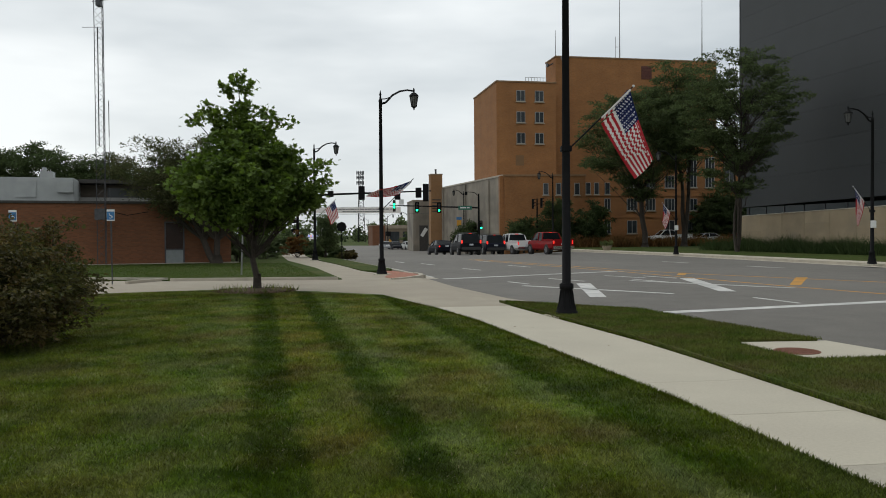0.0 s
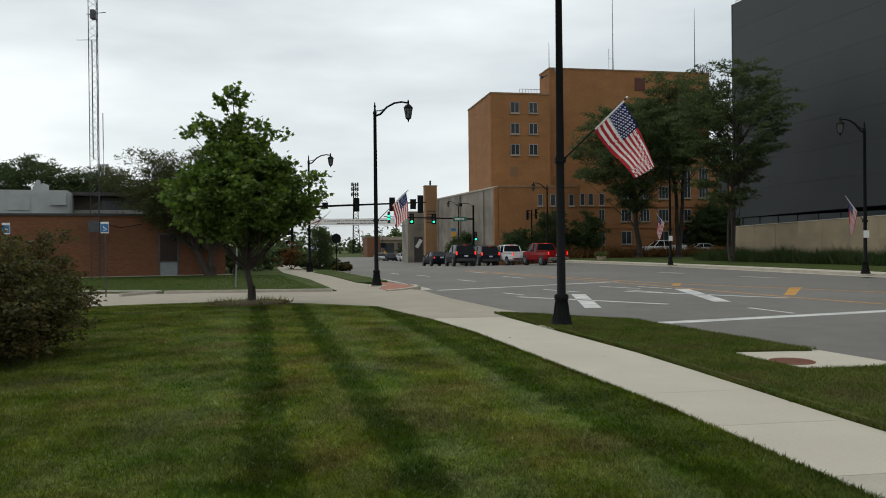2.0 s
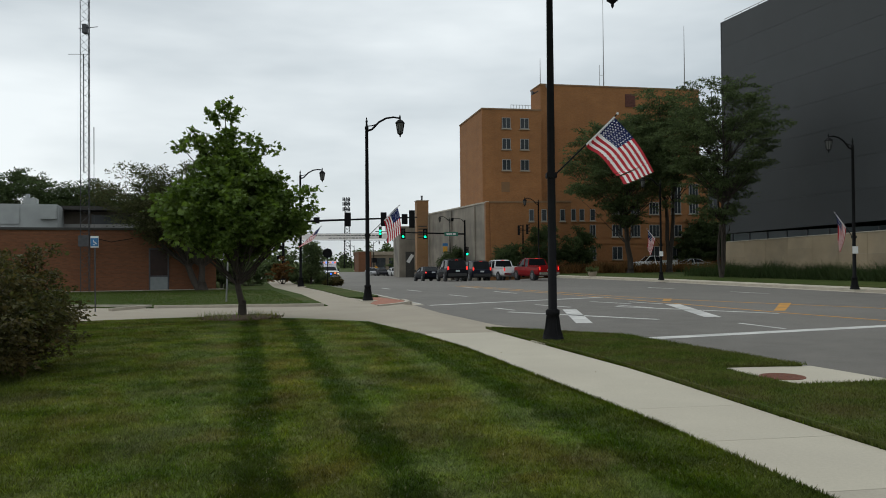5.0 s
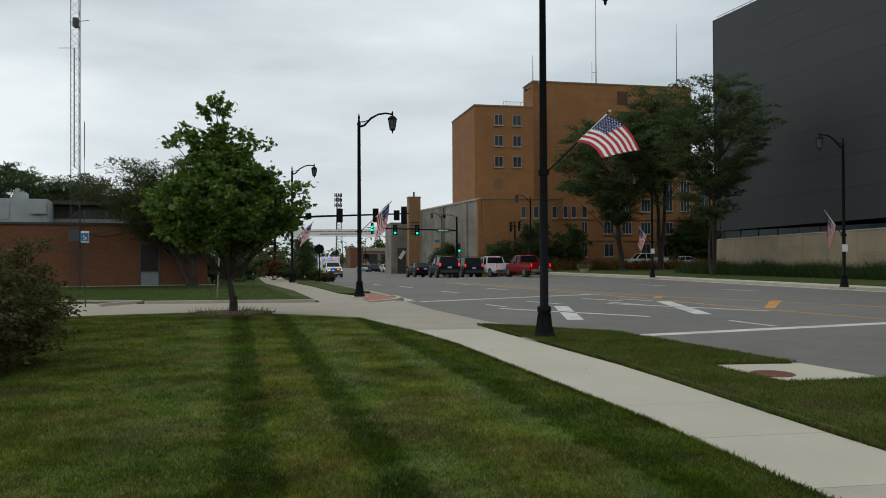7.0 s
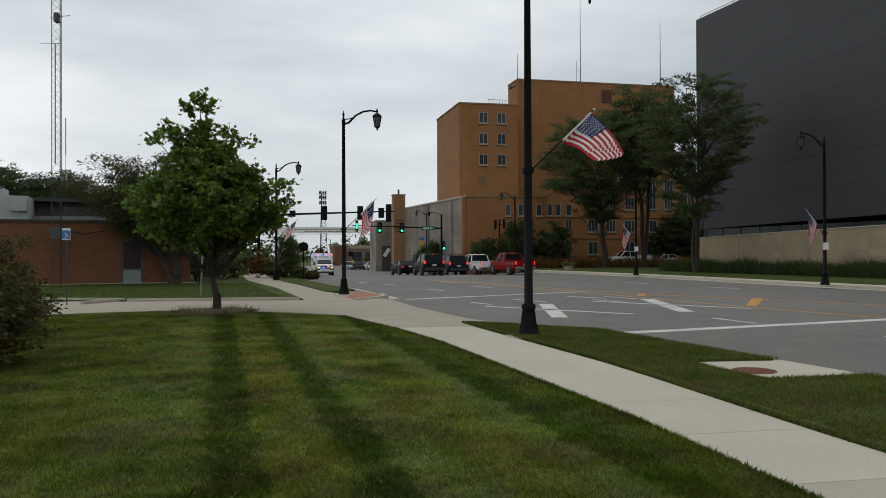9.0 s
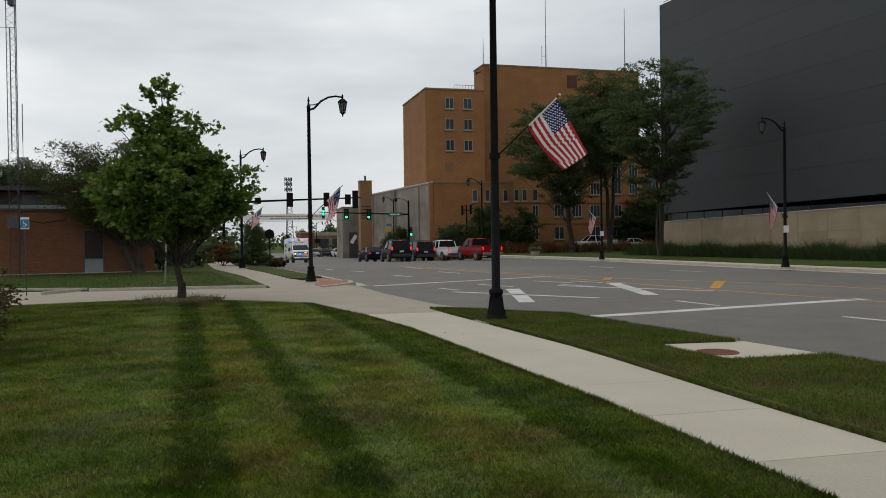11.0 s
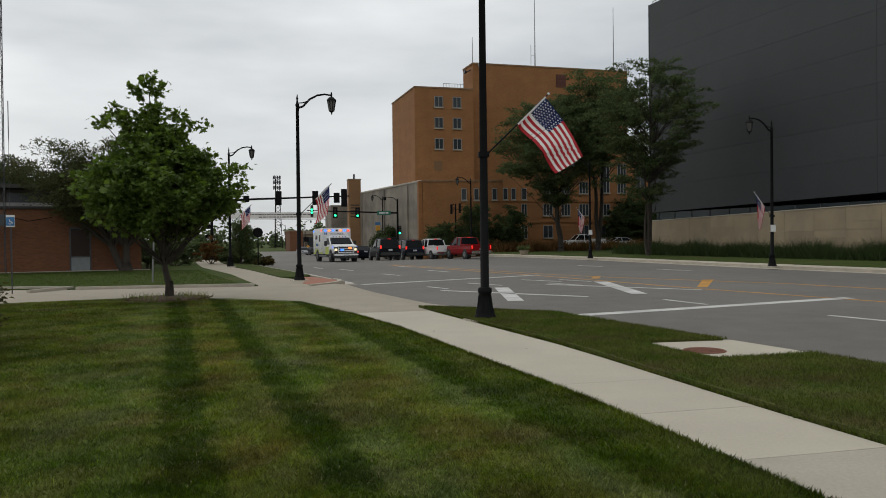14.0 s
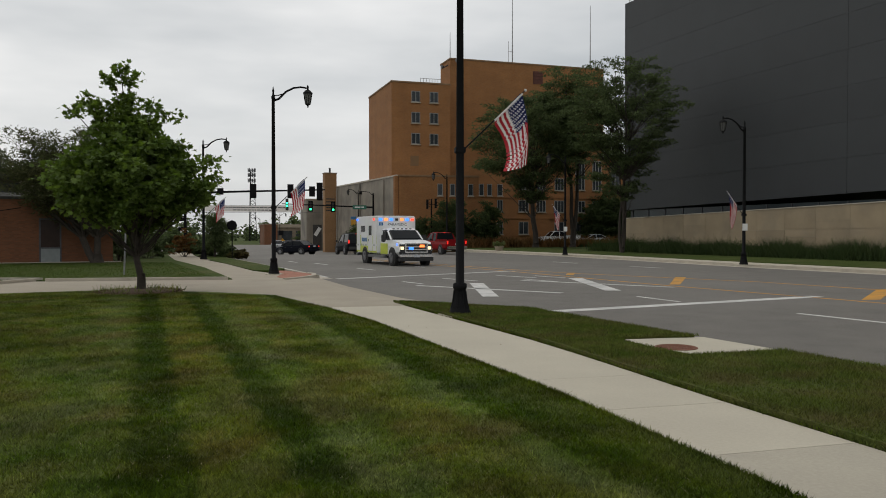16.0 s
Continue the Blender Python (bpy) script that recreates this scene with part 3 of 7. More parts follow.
def build_lawns():
    rim = [(2.74, 4.6), (2.22, 7.52), (0.66, 14.17), (-0.40, 17.5), (-1.59, 20.69), (-3.6, 22.1), (-6.71, 22.97), (-9.38, 21.87), (-13.5, 19.45), (-40, 9.9), (-40, -25), (7.0, -25), (6.55, -20)]
    bm = bmesh.new()
    prism(bm, rim, -0.3, 0.008)
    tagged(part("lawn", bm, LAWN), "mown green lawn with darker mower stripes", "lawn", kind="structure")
    bm = bmesh.new()
    prism(bm, [(2.98, 11.25), (1.30, 18.2), (1.48, 17.9), (3.86, 16.2), (5.38, 11.25)], -0.3, 0.055)
    prism(bm, [(3.34, 9.02), (2.98, 11.25), (4.06, 11.25), (4.29, 10.0), (4.53, 9.47)], -0.3, 0.055)
    prism(bm, [(8.42, -20), (4.05, 5.0), (3.74, 6.57), (3.34, 9.02), (4.53, 9.47), (5.86, 9.73), (14.94, -20)], -0.3, 0.055)
    tagged(part("grass_verge", bm, VERGE), "narrow grass verge between footpath and kerb", "verge", kind="structure")
    bm = bmesh.new()
    prism(bm, [(-3.62, 27.93), (-9.66, 27.63), (-13, 28.23), (-40, 24.6), (-60, 45), (-60, 62), (-16, 70), (-15.0, 71.5), (-9.5, 48.0), (-6.1, 37.5)], -0.3, 0.03, lambda x, y: land(x, y) * 0.6)
    tagged(part("lawn_far", bm, FARGRASS), "green lawn in front of the brick building", "lawn", kind="structure")
    bm = bmesh.new()
    prism(bm, [(-3.5, 34.3), (-5.76, 42.4), (-8.1, 50.0), (-10.9, 62.0), (-9.3, 60.0), (-8.42, 57.4), (-5.04, 45.45), (-2.35, 36.0), (-2.55, 34.3)], -0.3, 0.02, lambda x, y: land(x, y) * 0.6)
    tagged(part("verge_far", bm, FARGRASS), "thin strip of grass beside the kerb", "verge", kind="structure")
    bm = bmesh.new()
    prism(bm, [(38.8, -20), (23.2, 38.2), (19.2, 58.8), (15.8, 70.6), (13, 79), (14, 125), (70, 125), (70, -20)], -0.3, 0.03)
    tagged(part("lawn_opposite", bm, FARGRASS), "green lawn across the street", "lawn", kind="structure")
    bm = bmesh.new()
    prism(bm, [(37.2, -20), (21.57, 37.8), (17.57, 58.4), (14.17, 70.2), (12.4, 76.0), (13.1, 78.5), (15.78, 70.6), (19.18, 58.8), (23.18, 38.2), (38.78, -20)], -0.3, 0.0)
    tagged(part("pavement_opposite", bm, CONCRETE), "pale concrete footpath across the street", "pavement", kind="structure")


def stripe(name, pts, material, label):
    bm = bmesh.new()
    prism(bm, pts, ROAD_Z - 0.01, ROAD_Z + 0.005, land)
    tagged(part(name, bm, material), label, "road marking", kind="structure")


def bar(x0, y0, x1, y1, w, w1=None):
    d = Vector((x1 - x0, y1 - y0)).normalized()
    n = Vector((-d.y, d.x))
    w1 = w1 or w
    return [(x0 + n.x * w / 2, y0 + n.y * w / 2), (x1 + n.x * w1 / 2, y1 + n.y * w1 / 2), (x1 - n.x * w1 / 2, y1 - n.y * w1 / 2), (x0 - n.x * w / 2, y0 - n.y * w / 2)]


def build_markings():
    W, Y = WHITEPAINT, YELLOWPAINT
    stripe("stop_line", bar(4.5, 16.95, 13.25, 20.15, 0.40), W, "broad worn white stop line")
    stripe("stop_line", bar(0.0, 30.4, 8.15, 35.7, 0.30), W, "white line across the lanes")
    stripe("arrow_shaft", [(4.62, 27.14), (5.10, 27.08), (4.45, 21.31), (4.00, 21.34)], W, "white painted lane arrow")
    stripe("arrow_line", bar(2.66, 26.16, 6.55, 22.33, 0.22), W, "white painted lane arrow line")
    stripe("arrow_line", bar(6.82, 28.52, 10.87, 24.23, 0.2), W, "white painted lane arrow line")
    stripe("arrow_shaft", [(8.98, 29.7), (9.5, 29.6), (8.62, 23.0), (8.15, 23.1)], W, "white painted lane arrow")
    for a in ((8.27, 20.79, 8.69, 19.06), (2.37, 28.36, 2.94, 27.01), (4.1, 30.2, 5.1, 28.4), (6.6, 32.0, 7.8, 30.2), (8.1, 31.6, 8.9, 29.9), (7.1, 29.4, 7.9, 27.6), (1.0, 39.5, 1.8, 37.5), (-1.3, 46.5, -0.5, 44.2), (3.6, 43.0, 4.5, 40.5), (-3.0, 50.0, -2.4, 48.0), (10.0, 15.9, 10.7, 13.9), (2.2, 50.5, 3.0, 48.2), (15.5, 40.0, 16.4, 37.6), (13.2, 47.0, 14.0, 44.6)):
        stripe("lane_dash", bar(*a, 0.13), W, "short white lane dash")
    for a in ((1.75, 52.8, 8.03, 35.2), (8.03, 35.2, 11.01, 25.0), (11.01, 25.0, 13.4, 18.5), (13.4, 18.5, 22.0, -5.0)):
        stripe("median_line", bar(*a, 0.13), Y, "thin yellow median line")
    for a in ((8.6, 36.6, 2.2, 53.4), (8.6, 36.6, 10.3, 33.2), (10.3, 33.2, 15.06, 26.6), (15.06, 26.6, 27.0, -5.0)):
        stripe("median_line", bar(*a, 0.13), Y, "thin yellow median line")
    for a in ([(9.55, 32.0), (9.9, 32.0), (10.5, 33.7), (10.15, 33.7)], [(11.29, 25.52), (11.66, 25.5), (13.85, 29.73), (13.42, 29.78)], [(13.72, 18.97), (14.25, 18.95), (17.3, 22.4), (16.72, 22.4)]):
        stripe("median_bar", a, Y, "broad yellow bar in the painted median")
    stripe("edge_line", bar(-0.38, 31.6, -2.6, 39.98, 0.12), W, "white edge line by the kerb")
    stripe("edge_line", bar(-2.6, 40.0, -7.6, 56.5, 0.12), W, "white edge line by the kerb")


# ---- buildings ----
def frame_on(x, y, yaw, z=0.0):
    """A pose whose x axis runs along a wall that faces the camera; yaw turns it from due right."""
    return pose(x, y, z, 0, 0, yaw)


def ring_frame(bm, x0, z0, x1, z1, t, y0, y1):
    """A rectangular frame in one piece."""
    rings = []
    for a, b, c, d, y in ((x0, z0, x1, z1, y0), (x0, z0, x1, z1, y1), (x0 + t, z0 + t, x1 - t, z1 - t, y1), (x0 + t, z0 + t, x1 - t, z1 - t, y0)):
        rings.append([bm.verts.new(p) for p in ((a, y, b), (c, y, b), (c, y, d), (a, y, d))])
    for p, q in zip(rings, rings[1:] + rings[:1]):
        for k in range(4):
            bm.faces.new((p[k], p[(k + 1) % 4], q[(k + 1) % 4], q[k]))
    bmesh.ops.recalc_face_normals(bm, faces=list(bm.faces))


def window_unit(parent, x, z, w, h, y=0.0, mullions=1, rail=True, name="window", sill=True, material=None):
    """A window set into a wall whose outer face lies at y: frame, panes, sill."""
    t = 0.07
    bm = bmesh.new()
    ring_frame(bm, x - w / 2, z, x + w / 2, z + h, t, y - 0.06, y + 0.1)
    win = part(name, bm, material or FRAME, parent)
    for k in range(mullions):
        c = x - w / 2 + w * (k + 1) / (mullions + 1)
        bm = bmesh.new()
        box(bm, c - t / 2, y - 0.05, z + t, c + t / 2, y + 0.09, z + h - t)
        part("mullion", bm, material or FRAME, win)
    for k in range(mullions + 1):
        a = x - w / 2 + w * k / (mullions + 1)
        b = a + w / (mullions + 1)
        bm = bmesh.new()
        box(bm, a + t * 0.5, y - 0.015, z + t, b - t * 0.5, y + 0.05, z + h - t)
        part("pane", bm, GLASS, win)
    if sill:
        bm = bmesh.new()
        box(bm, x - w / 2 - 0.1, y - 0.16, z - 0.14, x + w / 2 + 0.1, y + 0.05, z - 0.002, 0.01)
        part("sill", bm, STONE, win)
    return win


FRAME = mat("pale_window_frame", (0.30, 0.30, 0.28), (0.24, 0.24, 0.23), 4, 0.6)
COPING = mat("brown_coping", (0.26, 0.16, 0.085), (0.20, 0.12, 0.06), 2, 0.85)
ROOFMAT = mat("dark_roofing", (0.06, 0.055, 0.05), (0.04, 0.038, 0.035), 3, 0.9)


def block(name, parent, x0, x1, y0, y1, z0, z1, material, coping=0.25, cap_mat=None):
    bm = bmesh.new()
    box(bm, x0, y0, z0, x1, y1, z1)
    w = part(name, bm, material, parent)
    bm = bmesh.new()
    box(bm, x0 - 0.08, y0 - 0.08, z1, x1 + 0.08, y1 + 0.08, z1 + coping, 0.02)
    part("coping", bm, cap_mat or STONE, parent)
    return w


def build_office():
    """Tan brick office tower: front wall 10 degrees off square, a lower tower at its end and a wing before it."""
    office = empty("office_building", frame_on(15.2, 105.0, 10.4), "tall tan brick office building with small windows", "building")
    block("wall", office, 0, 23.3, 0, 4.2, -2, 25.1, BRICK, 0.2, COPING)
    block("wall", office, 5.0, 23.3, 4.4, 16, -2, 24.6, BRICK, 0.2, COPING)
    block("wall", office, 23.45, 30.0, 0.25, 14, -2, 12.5, BRICK, 0.2, COPING)
    # louvre and roof gear
    lou = mat("louvre", (0.14, 0.045, 0.03), (0.09, 0.03, 0.02), 6, 0.7)
    bm = bmesh.new()
    box(bm, 12.2, -0.05, 22.5, 13.7, 0.05, 24.3)
    for k in range(8):
        box(bm, 12.25, -0.11, 22.55 + k * 0.21, 13.65, 0.0, 22.65 + k * 0.21)
    part("louvre", bm, lou, office)
    for x, z, w, h, mu in ((4.5, 6.8, 0.7, 1.6, 0), (5.7, 6.8, 0.7, 1.6, 0), (7.25, 6.8, 0.75, 1.6, 0), (7.25, 4.6, 0.85, 1.65, 1), (7.25, 1.5, 0.9, 1.75, 1),
                           (10.8, 7.7, 1.4, 1.6, 2), (10.8, 4.6, 1.5, 1.65, 2), (10.8, 1.5, 1.45, 1.75, 1),
                           (16.3, 7.7, 1.4, 1.7, 2), (16.3, 1.5, 1.45, 1.75, 1), (19.6, 7.8, 1.5, 4.2, 2), (22.3, 7.8, 1.4, 4.2, 2),
                           (19.6, 4.6, 1.6, 1.65, 2), (19.6, 1.5, 1.45, 1.75, 1), (16.3, 4.6, 1.5, 1.65, 2), (22.3, 1.5, 1.3, 1.75, 1), (22.3, 4.6, 1.4, 1.65, 2), (13.5, 4.6, 1.4, 1.65, 2), (13.5, 7.7, 1.3, 1.6, 2)):
        window_unit(office, x, z, w, h, -0.03, mu)
    for z, h in ((1.5, 1.75), (4.6, 1.65), (7.8, 4.0)):
        window_unit(office, 25.4, z, 1.4, h, 0.22, 1)
    for z in (3.65, 6.55):
        bm = bmesh.new()
        box(bm, -0.06, -0.12, z, 23.36, 0.0, z + 0.22)
        part("string_course", bm, BRICK, office)
    for k in range(7):
        bm = bmesh.new()
        box(bm, -0.04, -0.028, -0.5 + k * 0.58, 23.34, 0.0, -0.02 + k * 0.58)
        part("brick_band", bm, BRICK, office)
    # dishes, hoist and rails at the roof corner
    bm = bmesh.new()
    tube(bm, [(-0.5, 1.0, 24.2), (0.2, 1.0, 24.6)], 0.09, 6)
    tube(bm, [(-0.9, 1.0, 24.2), (-0.5, 1.0, 24.2)], [0.32, 0.1], 12)
    part("roof_fixture", bm, DARKMETAL, office)
    bm = bmesh.new()
    tube(bm, [(0.9, -0.5, 24.9), (0.9, -0.15, 24.9)], [0.35, 0.1], 12)
    tube(bm, [(0.9, -0.2, 24.4), (0.9, -0.2, 25.3)], 0.06, 6)
    part("roof_fixture", bm, GREYMETAL, office)
    # the lower tower, its own face a little ahead
    tower = empty("office_tower", frame_on(6.93, 100.0, 10.4), "lower tan brick tower with paired windows", "building")
    block("wall", tower, 0, 7.9, 0, 13, -2, 20.9, BRICK, 0.2, COPING)
    for x in (3.2, 5.65):
        for z in (13.1, 15.8, 18.5):
            window_unit(tower, x, z, 1.15, 1.4, -0.03, 1)
    bm = bmesh.new()
    box(bm, 2.5, -0.02, 10.3, 3.6, 0.05, 11.6)
    part("blocked_window", bm, mat("patched_brick", (0.2, 0.11, 0.05), (0.17, 0.10, 0.05), 2, 0.9), tower)
    bm = bmesh.new()
    for k in range(8):
        tube(bm, [(4.6 + k * 0.4, 2.5, 21.0), (4.6 + k * 0.4, 2.5, 22.1)], 0.03, 5)
    for z in (21.6, 22.1):
        tube(bm, [(4.6, 2.5, z), (7.4, 2.5, z)], 0.03, 5)
    part("roof_rail", bm, GREYMETAL, tower)
    # the wing
    wing = empty("office_wing", frame_on(7.24, 92.0, 2.5), "two-storey tan brick wing with stone coping", "building")
    block("wall", wing, 0, 9.6, 0, 9.5, -2, 8.3, BRICK, 0.22, COPING)
    for x in (4.9, 6.4, 8.6):
        window_unit(wing, x, 6.1, 0.62, 1.4, -0.03, 0)
    bm = bmesh.new()
    box(bm, -0.5, 0.3, -2, -0.02, 1.6, 8.4)
    part("pier", bm, BRICK, wing)
    hall = empty("concrete_hall", pose(7.0, 92.6, 0, 0, 0, 106.5), "weathered grey concrete hall wall with dark stains", "building")
    block("wall", hall, 0, 26, -9, 0, -2, 8.35, GREYWALL, 0.2, KERB)
    for x in (4.2, 13.5, 24.0):
        bm = bmesh.new()
        box(bm, x, 0.0, -2, x + 0.5, 0.18, 8.2)
        part("pilaster", bm, GREYWALL, hall)
    chim = empty("brick_chimney", frame_on(-1.75, 116.0, 10), "square tan brick chimney with a metal flue", "chimney")
    block("shaft", chim, 0, 1.75, 0, 1.8, -2, 10.4, BUFF, 0.12)
    bm = bmesh.new()
    tube(bm, [(0.9, 0.9, 10.5), (0.9, 0.9, 11.2), (0.9, 0.9, 11.25)], [0.14, 0.14, 0.2], 8)
    part("flue", bm, DARKMETAL, chim)
    bm = bmesh.new()
    for k in range(5):
        box(bm, 0.2, -0.03, 4.9 + k * 0.42, 1.5, 0.02, 5.05 + k * 0.42)
    part("dark_band", bm, ROOFMAT, chim)
    for x, y, h in ((16.2, 112, 30.5), (25.8, 114, 40), (36.9, 111.5, 35)):
        a = empty("roof_aerial", pose(x, y, 25.0), "tall thin radio aerial on the roof", "aerial")
        bm = bmesh.new()
        tube(bm, [(0, 0, 0), (0, 0, (h - 25) * 0.35), (0, 0, h - 25)], [0.12, 0.07, 0.03], 6)
        part("mast", bm, GREYMETAL, a)
        if 20 < x < 30:
            bm = bmesh.new()
            tube(bm, [(-0.6, 0, 0), (-0.6, 0, 5.0)], 0.035, 5)
            tube(bm, [(-0.6, 0, 3.5), (0, 0, 3.5)], 0.03, 5)
            part("side_aerial", bm, GREYMETAL, a)


DARK_A, DARK_B = Vector((27.8, 73.2)), Vector((35.06, 46.2))
WALL_A, WALL_B = Vector((25.65, 67.27)), Vector((32.05, 42.2))


def build_dark_hall():
    d = (DARK_B - DARK_A).normalized()
    yaw = math.degrees(math.atan2(d.y, d.x))
    hall = empty("dark_clad_building", pose(DARK_A.x, DARK_A.y, 0, 0, 0, yaw), "windowless dark grey panel-clad building", "building")
    L, top = 75.0, 23.85
    bot = lambda s: 3.85 + 0.019 * s
    bm = bmesh.new()
    v = [bm.verts.new(p) for p in ((0, 0.06, bot(0)), (L, 0.06, bot(L)), (L, 0.06, top), (0, 0.06, top), (0, 34, bot(0)), (L, 34, bot(L)), (L, 34, top), (0, 34, top))]
    for q in ((0, 1, 2, 3), (5, 4, 7, 6), (4, 0, 3, 7), (1, 5, 6, 2), (3, 2, 6, 7), (4, 5, 1, 0)):
        bm.faces.new([v[i] for i in q])
    bmesh.ops.recalc_face_normals(bm, faces=list(bm.faces))
    part("wall", bm, CLAD, hall)
    # broad horizontal cladding sheets with open joints
    rows = 8
    for r in range(rows):
        for c in range(3):
            x0, x1 = c * 25.0, c * 25.0 + 25.0
            f0, f1 = r / rows, (r + 1) / rows
            z = lambda x, f: bot(x) + (top - bot(x)) * f
            bm = bmesh.new()
            pts = [(x0 + 0.01, z(x0, f0) + 0.006), (x1 - 0.01, z(x1, f0) + 0.006), (x1 - 0.01, z(x1, f1) - 0.006), (x0 + 0.01, z(x0, f1) - 0.006)]
            a = [bm.verts.new((px, 0.06, pz)) for px, pz in pts]
            b = [bm.verts.new((px, 0.0, pz)) for px, pz in pts]
            bm.faces.new(b)
            for i in range(4):
                bm.faces.new((a[i], a[(i + 1) % 4], b[(i + 1) % 4], b[i]))
            bmesh.ops.recalc_face_normals(bm, faces=list(bm.faces))
            part("panel", bm, CLAD, hall)
    bm = bmesh.new()
    box(bm, -0.12, -0.02, 3.8, 0.0, 0.4, top)
    part("corner_trim", bm, DARKMETAL, hall)
    bm = bmesh.new()
    for k in range(26):
        tube(bm, [(k * 1.2, 0.4, top), (k * 1.2, 0.4, top + 0.35)], 0.03, 4)
    tube(bm, [(0, 0.4, top + 0.35), (30, 0.4, top + 0.35)], 0.035, 4)
    part("roof_rail", bm, GREYMETAL, hall)
    bm = bmesh.new()
    box(bm, 0.6, 0.25, 0.0, L, 0.45, 3.84)
    part("glazing", bm, mat("tinted_glazing", (0.050, 0.061, 0.064), (0.028, 0.035, 0.038), 0.35, 0.14, spec=0.16), hall, "dark recessed ground-floor glazing")
    for k in range(30):
        bm = bmesh.new()
        box(bm, 0.9 + k * 2.4, 0.18, 0.0, 1.0 + k * 2.4, 0.25, 3.84)
        part("mullion", bm, DARKMETAL, hall)
    bm = bmesh.new()
    box(bm, 0.3, 1.2, 0, 0.58, 33, 3.84)
    part("core_wall", bm, CLAD, hall)
    # long stone garden wall
    d = (WALL_B - WALL_A).normalized()
    yaw = math.degrees(math.atan2(d.y, d.x))
    w = empty("garden_wall", pose(WALL_A.x, WALL_A.y, 0, 0, 0, yaw), "long buff stone garden wall of large blocks", "wall", kind="structure")
    ztop = lambda s: 2.93 + 0.0205 * s
    bm = bmesh.new()
    n = 20
    a = [[bm.verts.new((k * 2.6, y, z)) for y, z in ((0.03, -0.3), (0.03, ztop(k * 2.6) - 0.02), (0.5, ztop(k * 2.6) - 0.02), (0.5, -0.3))] for k in range(n + 1)]
    for p, q in zip(a, a[1:]):
        for i in range(4):
            bm.faces.new((p[i], p[(i + 1) % 4], q[(i + 1) % 4], q[i]))
    bm.faces.new(a[0])
    bm.faces.new(a[-1][::-1])
    bmesh.ops.recalc_face_normals(bm, faces=list(bm.faces))
    part("core", bm, STONE, w)
    rng = random.Random(5)
    STN = mat("buff_stone", (0.35, 0.275, 0.18), (0.29, 0.225, 0.145), 0.8, 0.9, bump=0.2, bump_scale=18, vary=0.10, stain=(0.24, 0.195, 0.135), stain_scale=0.5)
    for k in range(n):
        x0, x1 = k * 2.6, k * 2.6 + 2.6
        cuts = [0.0] + sorted(rng.sample([0.28, 0.42, 0.56, 0.72], rng.choice((1, 2)))) + [1.0]
        for f0, f1 in zip(cuts, cuts[1:]):
            bm = bmesh.new()
            pts = [(x0 + 0.008, ztop(x0) * f0 + 0.008), (x1 - 0.008, ztop(x1) * f0 + 0.008), (x1 - 0.008, ztop(x1) * f1 - 0.008), (x0 + 0.008, ztop(x0) * f1 - 0.008)]
            p0 = [bm.verts.new((px, 0.03, pz)) for px, pz in pts]
            p1 = [bm.verts.new((px, rng.uniform(-0.012, 0.0), pz)) for px, pz in pts]
            bm.faces.new(p1)
            for i in range(4):
                bm.faces.new((p0[i], p0[(i + 1) % 4], p1[(i + 1) % 4], p1[i]))
            bmesh.ops.recalc_face_normals(bm, faces=list(bm.faces))
            part("stone", bm, STN, w)
    bm = bmesh.new()
    for k in range(n):
        x0, x1 = k * 2.6, k * 2.6 + 2.6
        v = [bm.verts.new(p) for p in ((x0, -0.05, ztop(x0)), (x1, -0.05, ztop(x1)), (x1, 0.55, ztop(x1)), (x0, 0.55, ztop(x0)), (x0, -0.05, ztop(x0) + 0.06), (x1, -0.05, ztop(x1) + 0.06), (x1, 0.55, ztop(x1) + 0.06), (x0, 0.55, ztop(x0) + 0.06))]
        for q in ((0, 1, 5, 4), (1, 2, 6, 5), (2, 3, 7, 6), (3, 0, 4, 7), (4, 5, 6, 7), (3, 2, 1, 0)):
            bm.faces.new([v[i] for i in q])
    part("coping", bm, KERB, w)


